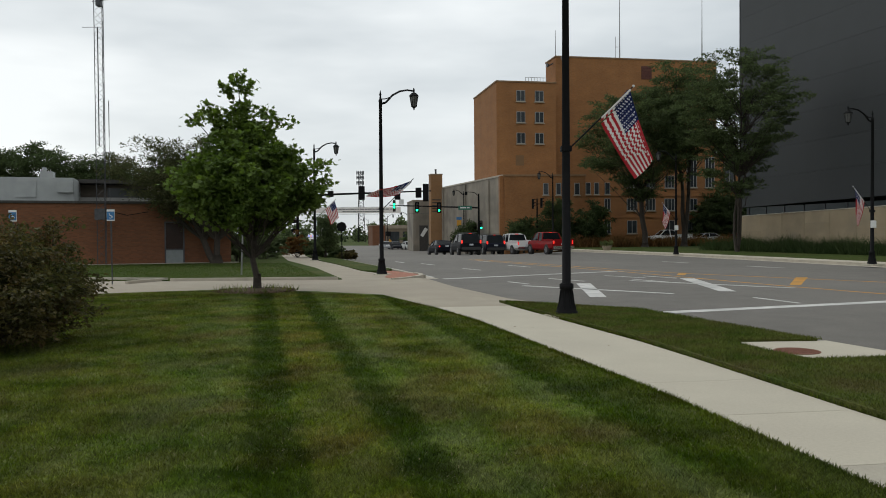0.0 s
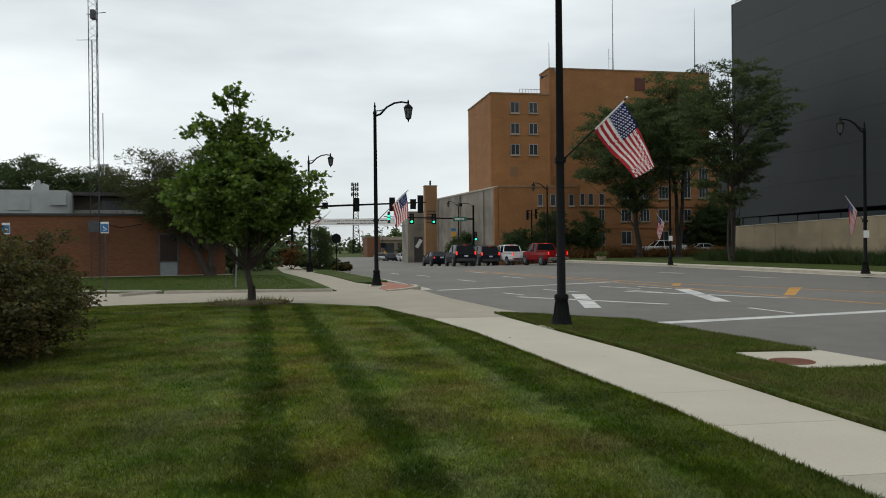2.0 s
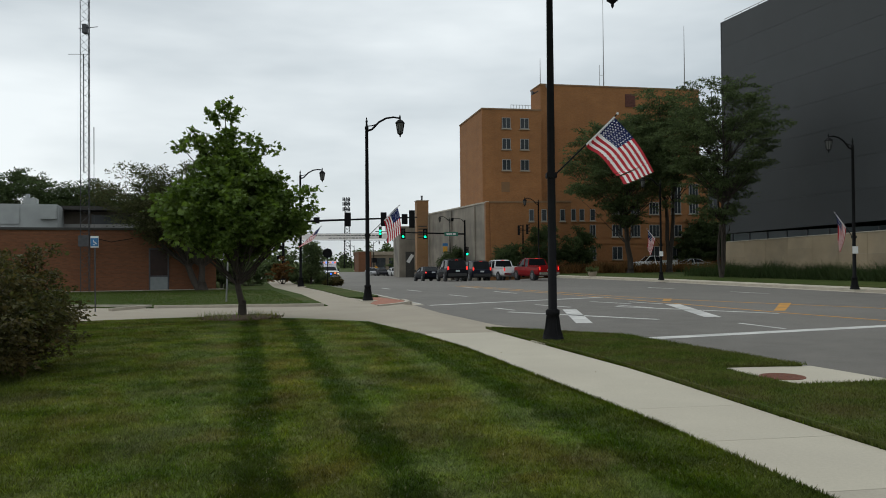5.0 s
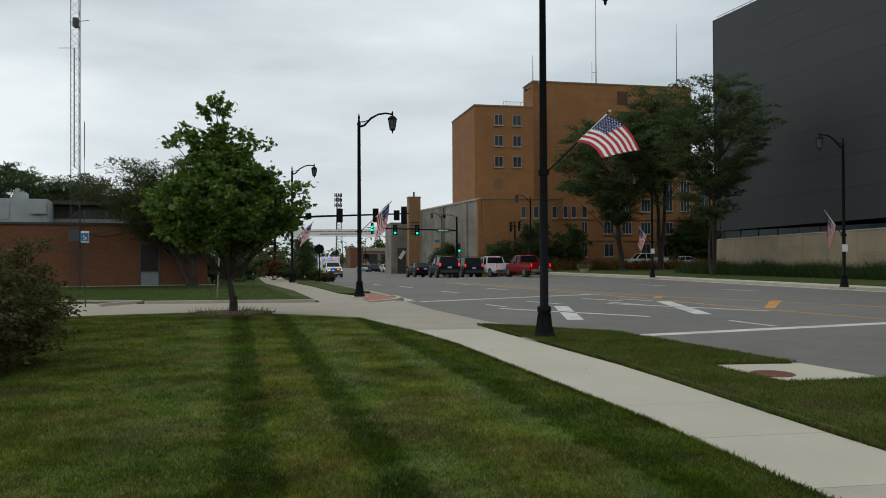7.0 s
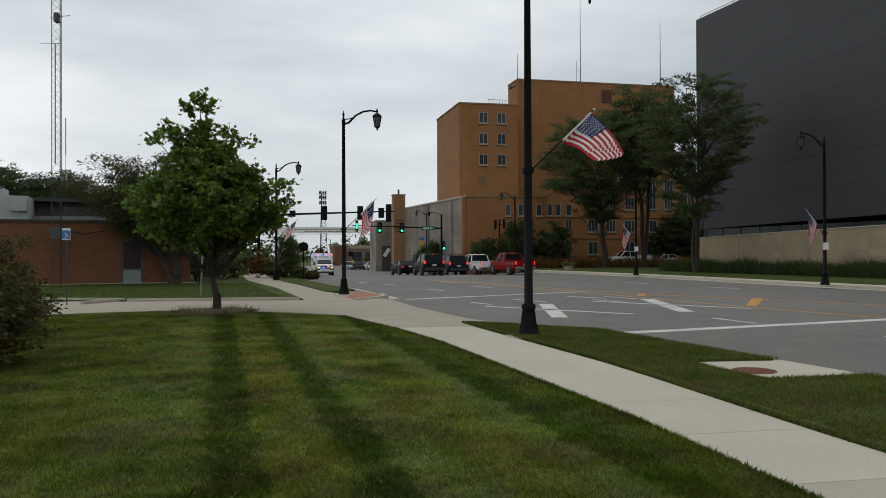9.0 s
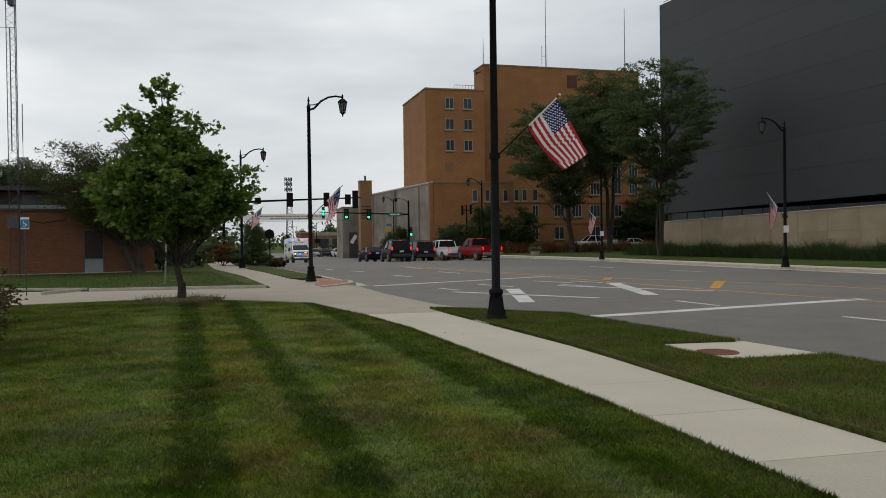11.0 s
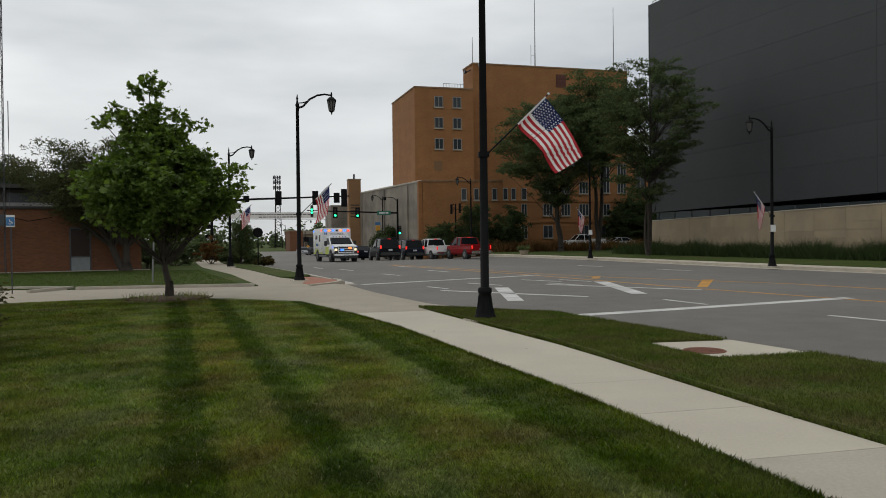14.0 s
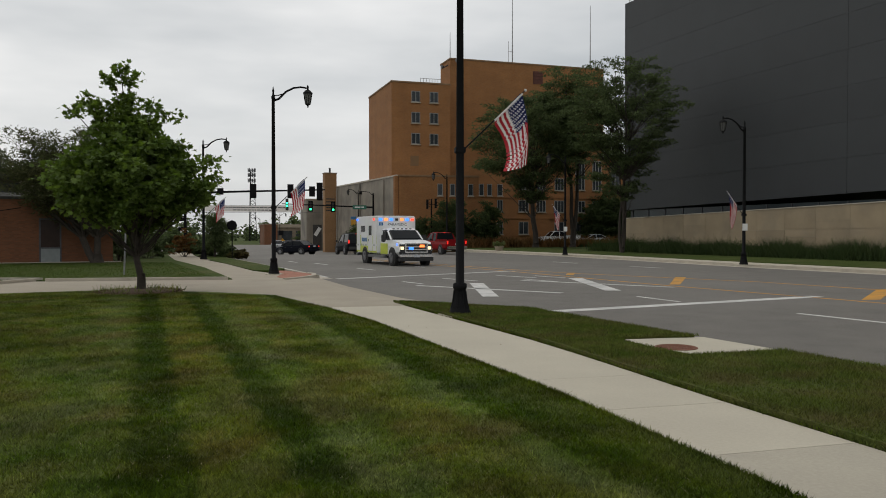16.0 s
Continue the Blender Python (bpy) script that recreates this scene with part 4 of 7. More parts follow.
def build_brick_low():
    yaw = 19.0
    low = empty("brick_building", frame_on(-12.4, 45.8, yaw), "low orange brick building with a dark flat roof edge", "building")
    bm = bmesh.new()
    box(bm, -45, 0, -0.3, 0, 22, 3.42)
    part("wall", bm, BRICK_RED, low)
    bm = bmesh.new()
    box(bm, -45.1, -0.1, 3.42, 0.1, 22.1, 3.56, 0.02)
    part("roof_edge", bm, ROOFMAT, low)
    # window over a grey panel
    bm = bmesh.new()
    for q in ((-3.66, -3.58, 0.02, 2.42), (-2.66, -2.58, 0.02, 2.42), (-3.58, -2.66, 2.34, 2.42), (-3.58, -2.66, 0.78, 0.86)):
        box(bm, q[0], -0.06, q[2], q[1], 0.06, q[3])
    win = part("window", bm, DARKMETAL, low)
    bm = bmesh.new()
    box(bm, -3.58, -0.03, 0.86, -2.66, 0.03, 2.34)
    part("pane", bm, mat("curtained_glass", (0.035, 0.018, 0.014), (0.025, 0.014, 0.012), 3, 0.25, spec=0.2), win)
    bm = bmesh.new()
    box(bm, -3.58, -0.04, 0.05, -2.66, 0.03, 0.78)
    part("panel", bm, mat("grey_panel", (0.22, 0.24, 0.24), (0.18, 0.2, 0.2), 4, 0.6), win)
    bm = bmesh.new()
    box(bm, -45, -0.55, -0.1, 0.4, -0.02, 0.06, 0.01)
    tagged(part("gravel_strip", bm, mat("white_gravel", (0.5, 0.46, 0.38), (0.25, 0.22, 0.18), 40, 0.9, bump=1.0, bump_scale=60), m=frame_on(-12.4, 45.8, yaw)), "pale gravel strip along the brick wall", "gravel", kind="structure")
    # roof plant
    unit = empty("roof_unit", frame_on(-22.0, 46.8, yaw), "white sheet-metal air-handling unit on the roof", "roof unit")
    pale = mat("pale_sheet_metal", (0.36, 0.375, 0.365), (0.30, 0.315, 0.31), 1.5, 0.6)
    bm = bmesh.new()
    box(bm, -9, 0, 3.5, 0, 3.5, 5.1, 0.03)
    box(bm, -3.2, -0.06, 3.9, -2.0, 0.0, 4.9, 0.01)
    box(bm, -5.6, -0.06, 3.7, -4.2, 0.0, 5.0, 0.01)
    part("casing", bm, pale, unit)
    bm = bmesh.new()
    box(bm, -1.9, 0.5, 5.1, -1.2, 1.6, 5.5, 0.02)
    tube(bm, [(-1.7, 0.9, 5.5), (-1.7, 0.9, 5.75)], 0.12, 8)
    part("exhaust", bm, pale, unit)
    bm = bmesh.new()
    box(bm, -0.9, -0.25, 4.2, -0.05, 0.0, 4.9, 0.02)
    part("hood", bm, pale, unit)
    pent = empty("roof_penthouse", frame_on(-20.5, 51.0, yaw), "dark brown rooftop storey with a pale band of openings", "building")
    brown = mat("brown_fascia", (0.10, 0.08, 0.06), (0.075, 0.06, 0.045), 2, 0.8)
    bm = bmesh.new()
    box(bm, -4.5, 0, 3.5, 7.5, 8, 4.9)
    part("wall", bm, brown, pent)
    bm = bmesh.new()
    box(bm, -4.6, -0.5, 3.5, 7.6, -0.3, 4.08, 0.02)
    part("parapet", bm, mat("grey_parapet", (0.26, 0.255, 0.24), (0.21, 0.205, 0.195), 1.2, 0.85), pent, "pale grey parapet")
    bm = bmesh.new()
    box(bm, -4.9, -0.9, 4.95, 7.9, 8.4, 5.2, 0.02)
    part("roof", bm, ROOFMAT, pent)
    for k in range(3):
        bm = bmesh.new()
        box(bm, -1.2 + k * 3.6, -0.05, 3.9, 1.2 + k * 3.6, 0.02, 4.7)
        part("pane", bm, GLASS, pent)
        bm = bmesh.new()
        box(bm, 1.2 + k * 3.0, -0.34, 3.6, 2.0 + k * 3.0, 0.0, 4.95)
        part("pier", bm, mat("buff_pier", (0.3, 0.27, 0.22), (0.25, 0.22, 0.18), 3, 0.9), pent)


def build_far():
    """Low buildings, a telephone mast and woods where the street ends."""
    b = empty("low_shop", frame_on(-20.8, 232.0, 12), "low brown shop building with a flat roof far down the street", "building")
    brown = mat("shop_wall", (0.21, 0.165, 0.115), (0.16, 0.125, 0.09), 1, 0.9)
    bm = bmesh.new()
    box(bm, 0, 0, -2, 21, 12, 3.9)
    part("wall", bm, brown, b)
    bm = bmesh.new()
    box(bm, -0.3, -0.5, 3.3, 21.3, 12, 4.3, 0.04)
    part("roof", bm, mat("tan_fascia", (0.32, 0.27, 0.2), (0.26, 0.21, 0.16), 1, 0.9), b)
    for x in (2.5, 6.5, 10.5, 14.5, 18.5):
        bm = bmesh.new()
        box(bm, x - 1.5, -0.06, -0.6, x + 1.5, 0.04, 2.4)
        part("window", bm, GLASS, b)
    c = empty("brick_shop", frame_on(-17.6, 196.0, 12), "small orange brick shop far down the street", "building")
    block("wall", c, 0, 3.2, 0, 9, -2, 3.8, BRICK_RED, 0.2)
    d = empty("grey_annexe", frame_on(-4.8, 127.0, 8), "plain grey two-storey annexe beside the chimney", "building")
    block("wall", d, 0, 4.2, 0, 10, -2, 7.0, GREYWALL, 0.15)
    bm = bmesh.new()
    box(bm, 1.0, -0.05, -1.2, 2.4, 0.02, 3.0)
    door = part("door", bm, ROOFMAT, d)
    bm = bmesh.new()
    box(bm, -0.28, -0.09, -0.75, 0.28, -0.06, 0.75)
    part("notice", bm, SIGN_WHITE, door, "slanted white notice on the door", m=pose(1.75, 0, 1.9, 0, 32, 0))
    tree("fir_tree", (-6.0, 150.0), "slim dark conifer behind the annexe", ((0.6, 1.6), (2.5, 1.3), (4.5, 0.8), (6.0, 0.2)), 0.12, LEAF_DARK, 77, 90, 46, 0.32, 0.8, 0.25, SLIM_LEAF, 0.4, ground=-1.0, rise=0.1)
    # mast of the telephone company
    t = empty("telephone_mast", pose(-31.5, 300, -1.2), "grey lattice telephone mast with aerial panels", "mast")
    bm = bmesh.new()
    for a in (0, 120, 240):
        c0, s0 = math.cos(radians(a)), math.sin(radians(a))
        tube(bm, [(1.8 * c0, 1.8 * s0, 0), (0.8 * c0, 0.8 * s0, 26)], 0.11, 4)
    for k in range(20):
        r = 1.8 - 1.0 * k / 20
        for a in (0, 120, 240):
            p = (r * math.cos(radians(a)), r * math.sin(radians(a)), k * 1.3)
            q = (r * math.cos(radians(a + 120)), r * math.sin(radians(a + 120)), k * 1.3 + 1.3)
            tube(bm, [p, q], 0.075, 3)
    part("lattice", bm, BLACK, t)
    for zz in (22.6, 24.6, 26.4):
        for k in range(9):
            a = k * 40
            bm = bmesh.new()
            box(bm, -0.13, -0.1, -0.7, 0.13, 0.1, 0.7)
            part("aerial_panel", bm, DARKMETAL, t, m=pose(1.35 * math.cos(radians(a)), 1.35 * math.sin(radians(a)), zz, 0, 0, a + 90))
        bm = bmesh.new()
        tube(bm, [(1.3 * math.cos(k * math.tau / 12), 1.3 * math.sin(k * math.tau / 12), zz) for k in range(13)], 0.07, 4)
        part("ring", bm, DARKMETAL, t)


# ---- plants ----
def leaves(bm, centre, radius, count, size, rng, flat=1.0, droop=0.4):
    """Folded little leaf blades scattered through a clump."""
    for _ in range(count):
        while True:
            p = Vector((rng.uniform(-1, 1), rng.uniform(-1, 1), rng.uniform(-1, 1)))
            if p.length <= 1:
                break
        p = p * (0.35 + 0.65 * p.length)
        c = Vector(centre) + Vector((p.x * radius, p.y * radius, p.z * radius * flat))
        s = size * rng.uniform(0.6, 1.3)
        d = Vector((rng.gauss(0, 1), rng.gauss(0, 1), rng.gauss(-droop, 0.6))).normalized()
        w = d.cross(Vector((rng.gauss(0, 0.5), rng.gauss(0, 0.5), 1))).normalized()
        u = w.cross(d) * 0.16
        v = [bm.verts.new(c + q * s) for q in (-d * 0.5, w * 0.42 + u - d * 0.08, d * 0.55, -w * 0.42 + u - d * 0.08)]
        bm.faces.new((v[0], v[1], v[2]))
        bm.faces.new((v[0], v[2], v[3]))


def limb(bm, p0, p1, r0, r1, rng, wob=0.08, n=5):
    p0, p1 = Vector(p0), Vector(p1)
    L = (p1 - p0).length
    pts = [p0 + (p1 - p0) * k / n + Vector((rng.gauss(0, wob * L / n), rng.gauss(0, wob * L / n), 0)) * (0 < k < n) for k in range(n + 1)]
    tube(bm, pts, [r0 + (r1 - r0) * k / n for k in range(n + 1)], 7)
    return pts


MAPLE_LEAF = ((0, -0.5), (0.2, -0.34), (0.5, -0.3), (0.34, -0.06), (0.52, 0.2), (0.2, 0.16), (0, 0.55), (-0.2, 0.16), (-0.52, 0.2), (-0.34, -0.06), (-0.5, -0.3), (-0.2, -0.34))
SLIM_LEAF = ((0, -0.55), (0.2, 0.0), (0, 0.6), (-0.2, 0.0))
BROAD_LEAF = ((0, -0.5), (0.38, -0.08), (0, 0.55), (-0.38, -0.08))


def spray(rng, start, axis, length, width, flat, count):
    """Places, ways and normals of leaves along a leafy twig that droops at its tip."""
    axis = np.array(axis) / np.linalg.norm(axis)
    u = rng.uniform(0.0, 1.0, count) ** 0.8
    off = rng.normal(0, 1, (count, 3)) * np.array([1, 1, flat]) * (width * (0.45 + 0.55 * np.sin(np.pi * np.clip(u, 0.08, 0.95))))[:, None]
    c = np.array(start) + axis * (u * length)[:, None] + off
    c[:, 2] -= 0.18 * length * u * u
    way = off / (np.linalg.norm(off, axis=1)[:, None] + 1e-6) + axis * 0.6 + rng.normal(0, 0.45, (count, 3))
    way[:, 2] -= 0.35
    up = rng.normal(0, 0.55, (count, 3)) + np.array([0, 0, 1.0])
    return c, way, up


def leaf_sheet(name, parts, size, outline, rng, material, parent):
    """All the leaves of a crown as one mesh of little blades, each an island of its own."""
    c, way, up = (np.concatenate([q[i] for q in parts]) for i in range(3))
    n, k = len(c), len(outline)
    way /= np.linalg.norm(way, axis=1)[:, None]
    side = np.cross(way, up)
    side /= np.linalg.norm(side, axis=1)[:, None] + 1e-6
    nor = np.cross(side, way)
    s = size * rng.uniform(0.6, 1.3, n)
    co = np.zeros((n, k, 3))
    for i, (x, y) in enumerate(outline):
        co[:, i] = c + (side * x + way * y + nor * (abs(x) * 0.35 - y * y * 0.25)) * s[:, None]
    me = bpy.data.meshes.new(name)
    me.from_pydata(co.reshape(-1, 3).tolist(), [], np.arange(n * k).reshape(n, k).tolist())
    me.materials.append(material)
    ob = new(name, me)
    ob.parent = parent
    return ob


def tree(name, at, label, profile, trunk_r, material, seed, twigs, per, leaf, length, width, outline=BROAD_LEAF, flat=0.5, lean=(0, 0), stems=1, fork=0.3, ground=0.0, gaps=-0.2, lobes=0.4, rise=0.45, tips=(), scale=0.5, thick=None):
    """Trunk, limbs and a broken crown of leafy twigs. profile: the crown's radius at heights from its foot to its top;
    tips: twigs that stand out of the crown."""
    rng, nrg = random.Random(seed), np.random.default_rng(seed)
    t = empty(name, pose(at[0], at[1], ground), label, "tree")
    zs, rs = [q[0] for q in profile], [q[1] for q in profile]
    foot, top = zs[0], zs[-1]
    wood = bmesh.new()
    trunks = []
    for k in range(stems):
        a = k * math.tau / stems + 0.3
        off = Vector((math.cos(a), math.sin(a) * 0.6, 0)) * max(rs) * fork if stems > 1 else Vector((0, 0, 0))
        trunks.append(limb(wood, (off.x * 0.06, off.y * 0.06, -0.1), Vector((lean[0], lean[1], top * 0.93)) + off, trunk_r * (0.8 if stems > 1 else 1.0), trunk_r * 0.12, rng, 0.07, 10))
    tube(wood, [(0, 0, -0.1), (0, 0, 0.12), (0, 0, 0.5)], [trunk_r * 1.6, trunk_r * 1.2, trunk_r * (0.98 if stems == 1 else 0.8)], 9)
    weight = [max(0.02, float(np.interp(foot + (top - foot) * (i + 0.5) / 40, zs, rs))) ** 1.5 for i in range(40)]
    parts, made = [], 0
    while made < twigs:
        z = foot + (top - foot) * (rng.choices(range(40), weight)[0] + rng.random()) / 40
        a = rng.uniform(0, math.tau)
        reach = float(np.interp(z, zs, rs)) * (1 + lobes * noise.noise(Vector((1.7 * math.cos(a), 1.7 * math.sin(a), z * scale + seed * 3.7))))
        r = reach * math.sqrt(rng.uniform(0.05, 1.0))
        base = trunks[made % stems]
        f = min(1.0, z / (top * 0.93))
        core = base[min(len(base) - 1, int(f * (len(base) - 1)))]
        c = Vector((core.x + r * math.cos(a), core.y + r * math.sin(a), z))
        if noise.noise(c * scale * 1.6 + Vector((seed, 0, 0))) < gaps:
            continue
        made += 1
        i = max(1, min(len(base) - 2, int((max(z - r * rise * 1.6, foot * 0.8)) / (top * 0.93) * (len(base) - 1))))
        if made % 3 == 0:
            limb(wood, base[i], c, (thick or trunk_r * 0.28) * (1 - f * 0.75), 0.008, rng, 0.12, 5)
        ax = Vector((math.cos(a), math.sin(a), rng.uniform(rise * 0.2, rise * 1.6)))
        parts.append(spray(nrg, c - ax * length * 0.4, ax, length * rng.uniform(0.7, 1.3), width, flat, int(per * rng.uniform(0.6, 1.4))))
    for x, y, z, k in tips:
        b0 = trunks[0][max(1, min(9, int(z * 0.72 / (top * 0.93) * 10)))]
        ax = (Vector((x, y, z)) - b0).normalized()
        limb(wood, b0, (x, y, z), trunk_r * 0.2, 0.008, rng, 0.1, 5)
        for _ in range(4):
            parts.append(spray(nrg, Vector((x, y, z)) - ax * k * 1.1 + Vector((rng.gauss(0, 0.3), rng.gauss(0, 0.3), rng.gauss(0, 0.25))) * k, ax + Vector((rng.gauss(0, 0.5), rng.gauss(0, 0.5), rng.gauss(0, 0.4))), k * 1.3, k * 0.36, 0.8, max(6, int(70 * k))))
    part("trunk", wood, TRUNK, t, smooth=True)
    leaf_sheet("crown", parts, leaf, outline, nrg, material, t)
    return t


def bush(name, at, label, rx, ry, h, material, seed, clumps, per, leaf, clump_r, category="bush", ground=0.0, outline=BROAD_LEAF, arch=0.5):
    """Arching leafy stems from one foot."""
    rng, nrg = random.Random(seed), np.random.default_rng(seed)
    t = empty(name, pose(at[0], at[1], ground), label, category)
    wood, parts = bmesh.new(), []
    for k in range(clumps):
        a, r = rng.uniform(0, math.tau), math.sqrt(rng.uniform(0.0, 1.0))
        lump = 1 + 0.28 * noise.noise(Vector((1.6 * math.cos(a), 1.6 * math.sin(a), r * 2 + seed)))
        z = h * lump * (1 - 0.55 * r ** 2.4) * rng.uniform(0.14, 1.0) ** 0.75
        c = Vector((rx * lump * r * math.cos(a), ry * lump * r * math.sin(a), max(z, clump_r * 0.4)))
        if k % 3 == 0:
            limb(wood, (c.x * 0.15, c.y * 0.15, -0.05), c, 0.02 if h < 2.5 else 0.04, 0.005, rng, 0.12, 4)
        ax = Vector((math.cos(a) * (0.4 + r), math.sin(a) * (0.4 + r), rng.uniform(0.0, arch * 2)))
        parts.append(spray(nrg, c - ax * clump_r * 0.6, ax, clump_r * rng.uniform(1.0, 2.4), clump_r * 0.34, 0.55, int(per * rng.uniform(0.6, 1.4))))
    part("stems", wood, TRUNK, t)
    leaf_sheet("foliage", parts, leaf, outline, nrg, material, t)
    return t


def blades(name, area, count, height, material, seed, label, category, width=0.012, lean=0.5, z=0.012, rough=0.0):
    """Upright grass blades over a plan sampler, joined as one piece of stuff."""
    rng = np.random.default_rng(seed)
    pts = area(rng, count)
    n = len(pts)
    ang = rng.uniform(0, math.tau, n)
    h = height * rng.uniform(0.5, 1.25, n) * (1 + rough * (np.sin(pts[:, 0] * 2.1 + pts[:, 1] * 0.7) * np.sin(pts[:, 1] * 1.3 + 1.0) + 0.5 * np.sin(pts[:, 1] * 4.1)))
    w = width * rng.uniform(0.6, 1.4, n)
    lx, ly = rng.normal(0, lean, n) * h, rng.normal(0, lean, n) * h
    co = np.zeros((n, 3, 3))
    zz = np.full(n, z) if np.isscalar(z) else z
    co[:, 0, 0], co[:, 0, 1], co[:, 0, 2] = pts[:, 0] - w * np.cos(ang), pts[:, 1] - w * np.sin(ang), zz - 0.01
    co[:, 1, 0], co[:, 1, 1], co[:, 1, 2] = pts[:, 0] + w * np.cos(ang), pts[:, 1] + w * np.sin(ang), zz - 0.01
    co[:, 2, 0], co[:, 2, 1], co[:, 2, 2] = pts[:, 0] + lx, pts[:, 1] + ly, zz + h
    me = bpy.data.meshes.new(name)
    me.from_pydata(co.reshape(-1, 3).tolist(), [], np.arange(3 * n).reshape(-1, 3).tolist())
    me.materials.append(material)
    return tagged(new(name, me), label, category, kind="stuff")


# ---- street lamps, flags, signals, signs ----
GLOWLESS = mat("lantern_glass", (0.12, 0.12, 0.115), (0.09, 0.09, 0.085), 6, 0.25)
SIGN_WHITE = mat("sign_white", (0.70, 0.70, 0.68), (0.6, 0.6, 0.58), 4, 0.5)
SIGN_BLUE = mat("sign_blue", (0.03, 0.16, 0.36), (0.025, 0.13, 0.3), 4, 0.5)
SIGN_GREEN = mat("sign_green", (0.01, 0.13, 0.085), (0.01, 0.11, 0.07), 4, 0.5)
GREEN_LIGHT = mat("green_signal", (0.02, 0.9, 0.32), (0.02, 0.9, 0.32), 1, 0.4, emit=3.0)
RED_LIGHT = mat("red_lamp", (0.95, 0.05, 0.02), (0.95, 0.05, 0.02), 1, 0.4, emit=2.2)
BLUE_LIGHT = mat("blue_lamp", (0.03, 0.17, 1.0), (0.03, 0.17, 1.0), 1, 0.4, emit=2.4)
AMBER_LIGHT = mat("amber_lamp", (1.0, 0.22, 0.05), (1.0, 0.22, 0.05), 1, 0.4, emit=1.8)
HEAD_LIGHT = mat("headlamp", (1.0, 0.80, 0.50), (1.0, 0.80, 0.50), 1, 0.4, emit=1.1)


def lamp_post(at, toward, label="black cast-iron street lamp with a hanging lantern", tag=False, ground=0.0):
    """A 7.3 m post with bell foot, swan arm and lantern; toward: the way the arm points, in degrees."""
    post = empty("street_lamp", pose(at[0], at[1], ground, 0, 0, toward), label, "street lamp", "street lamps along the road")
    bm = bmesh.new()
    box(bm, -0.33, -0.33, -0.05, 0.33, 0.33, 0.025, 0.01)
    part("footing", bm, CONCRETE, post)
    bm = bmesh.new()
    turned(bm, [(0.215, 0.02), (0.215, 0.09), (0.19, 0.11), (0.185, 0.17), (0.15, 0.26), (0.125, 0.42), (0.115, 0.52), (0.135, 0.535), (0.135, 0.62), (0.11, 0.635), (0.11, 0.64)], 16)
    base = part("base", bm, BLACK, post, smooth=True)
    for k in range(8):
        a = k * math.tau / 8
        bm = bmesh.new()
        tube(bm, [(0.182 * math.cos(a), 0.182 * math.sin(a), 0.16), (0.152 * math.cos(a), 0.152 * math.sin(a), 0.26), (0.12 * math.cos(a), 0.12 * math.sin(a), 0.5)], 0.012, 4)
        part("rib", bm, BLACK, base)
    bm = bmesh.new()
    turned(bm, [(0.086, 0.62), (0.078, 3.0), (0.062, 6.85), (0.075, 6.86), (0.075, 6.95), (0.05, 6.97), (0.03, 7.1), (0.05, 7.16), (0.03, 7.22), (0.008, 7.33)], 14)
    part("pole", bm, BLACK, post, smooth=True)
    bm = bmesh.new()
    tube(bm, [(0.0, 0, 6.78), (0.22, 0, 6.86), (0.5, 0, 7.16), (0.8, 0, 7.33), (1.1, 0, 7.39), (1.38, 0, 7.36)], [0.045, 0.042, 0.04, 0.038, 0.036, 0.034], 8)
    tube(bm, [(0.0, 0, 6.98), (0.2, 0, 7.0), (0.42, 0, 7.08)], 0.022, 6)
    tube(bm, [(1.38, 0, 7.50), (1.38, 0, 7.42), (1.38, 0, 7.28)], [0.01, 0.04, 0.035], 8)
    part("arm", bm, BLACK, post, smooth=True)
    bm = bmesh.new()
    turned(bm, [(0.04, 7.31), (0.10, 7.28), (0.19, 7.19), (0.20, 7.15), (0.17, 7.14)], 8)
    turned(bm, [(0.10, 6.74), (0.08, 6.71), (0.03, 6.67), (0.03, 6.62), (0.005, 6.58)], 8)
    for k in range(8):
        a = k * math.tau / 8
        tube(bm, [(0.175 * math.cos(a), 0.175 * math.sin(a), 7.16), (0.105 * math.cos(a), 0.105 * math.sin(a), 6.73)], 0.012, 4)
    lan = part("lantern", bm, BLACK, post, m=pose(1.38, 0, 0))
    bm = bmesh.new()
    turned(bm, [(0.095, 6.74), (0.16, 7.15)], 8)
    part("glass", bm, GLOWLESS, lan)
    if tag:
        bm = bmesh.new()
        box(bm, -0.13, -0.13, 1.75, 0.13, -0.08, 2.1, 0.005)
        part("notice", bm, SIGN_WHITE, post, "small white notice plate", m=pose(0, 0, 0, 0, 0, -toward))
    return post


def star(bm, x, z, r, y, mi=0):
    v = [bm.verts.new((x + (r if k % 2 == 0 else r * 0.42) * math.sin(k * math.pi / 5), y, z + (r if k % 2 == 0 else r * 0.42) * math.cos(k * math.pi / 5))) for k in range(10)]
    bm.faces.new(v).material_index = mi


FLAGS = []


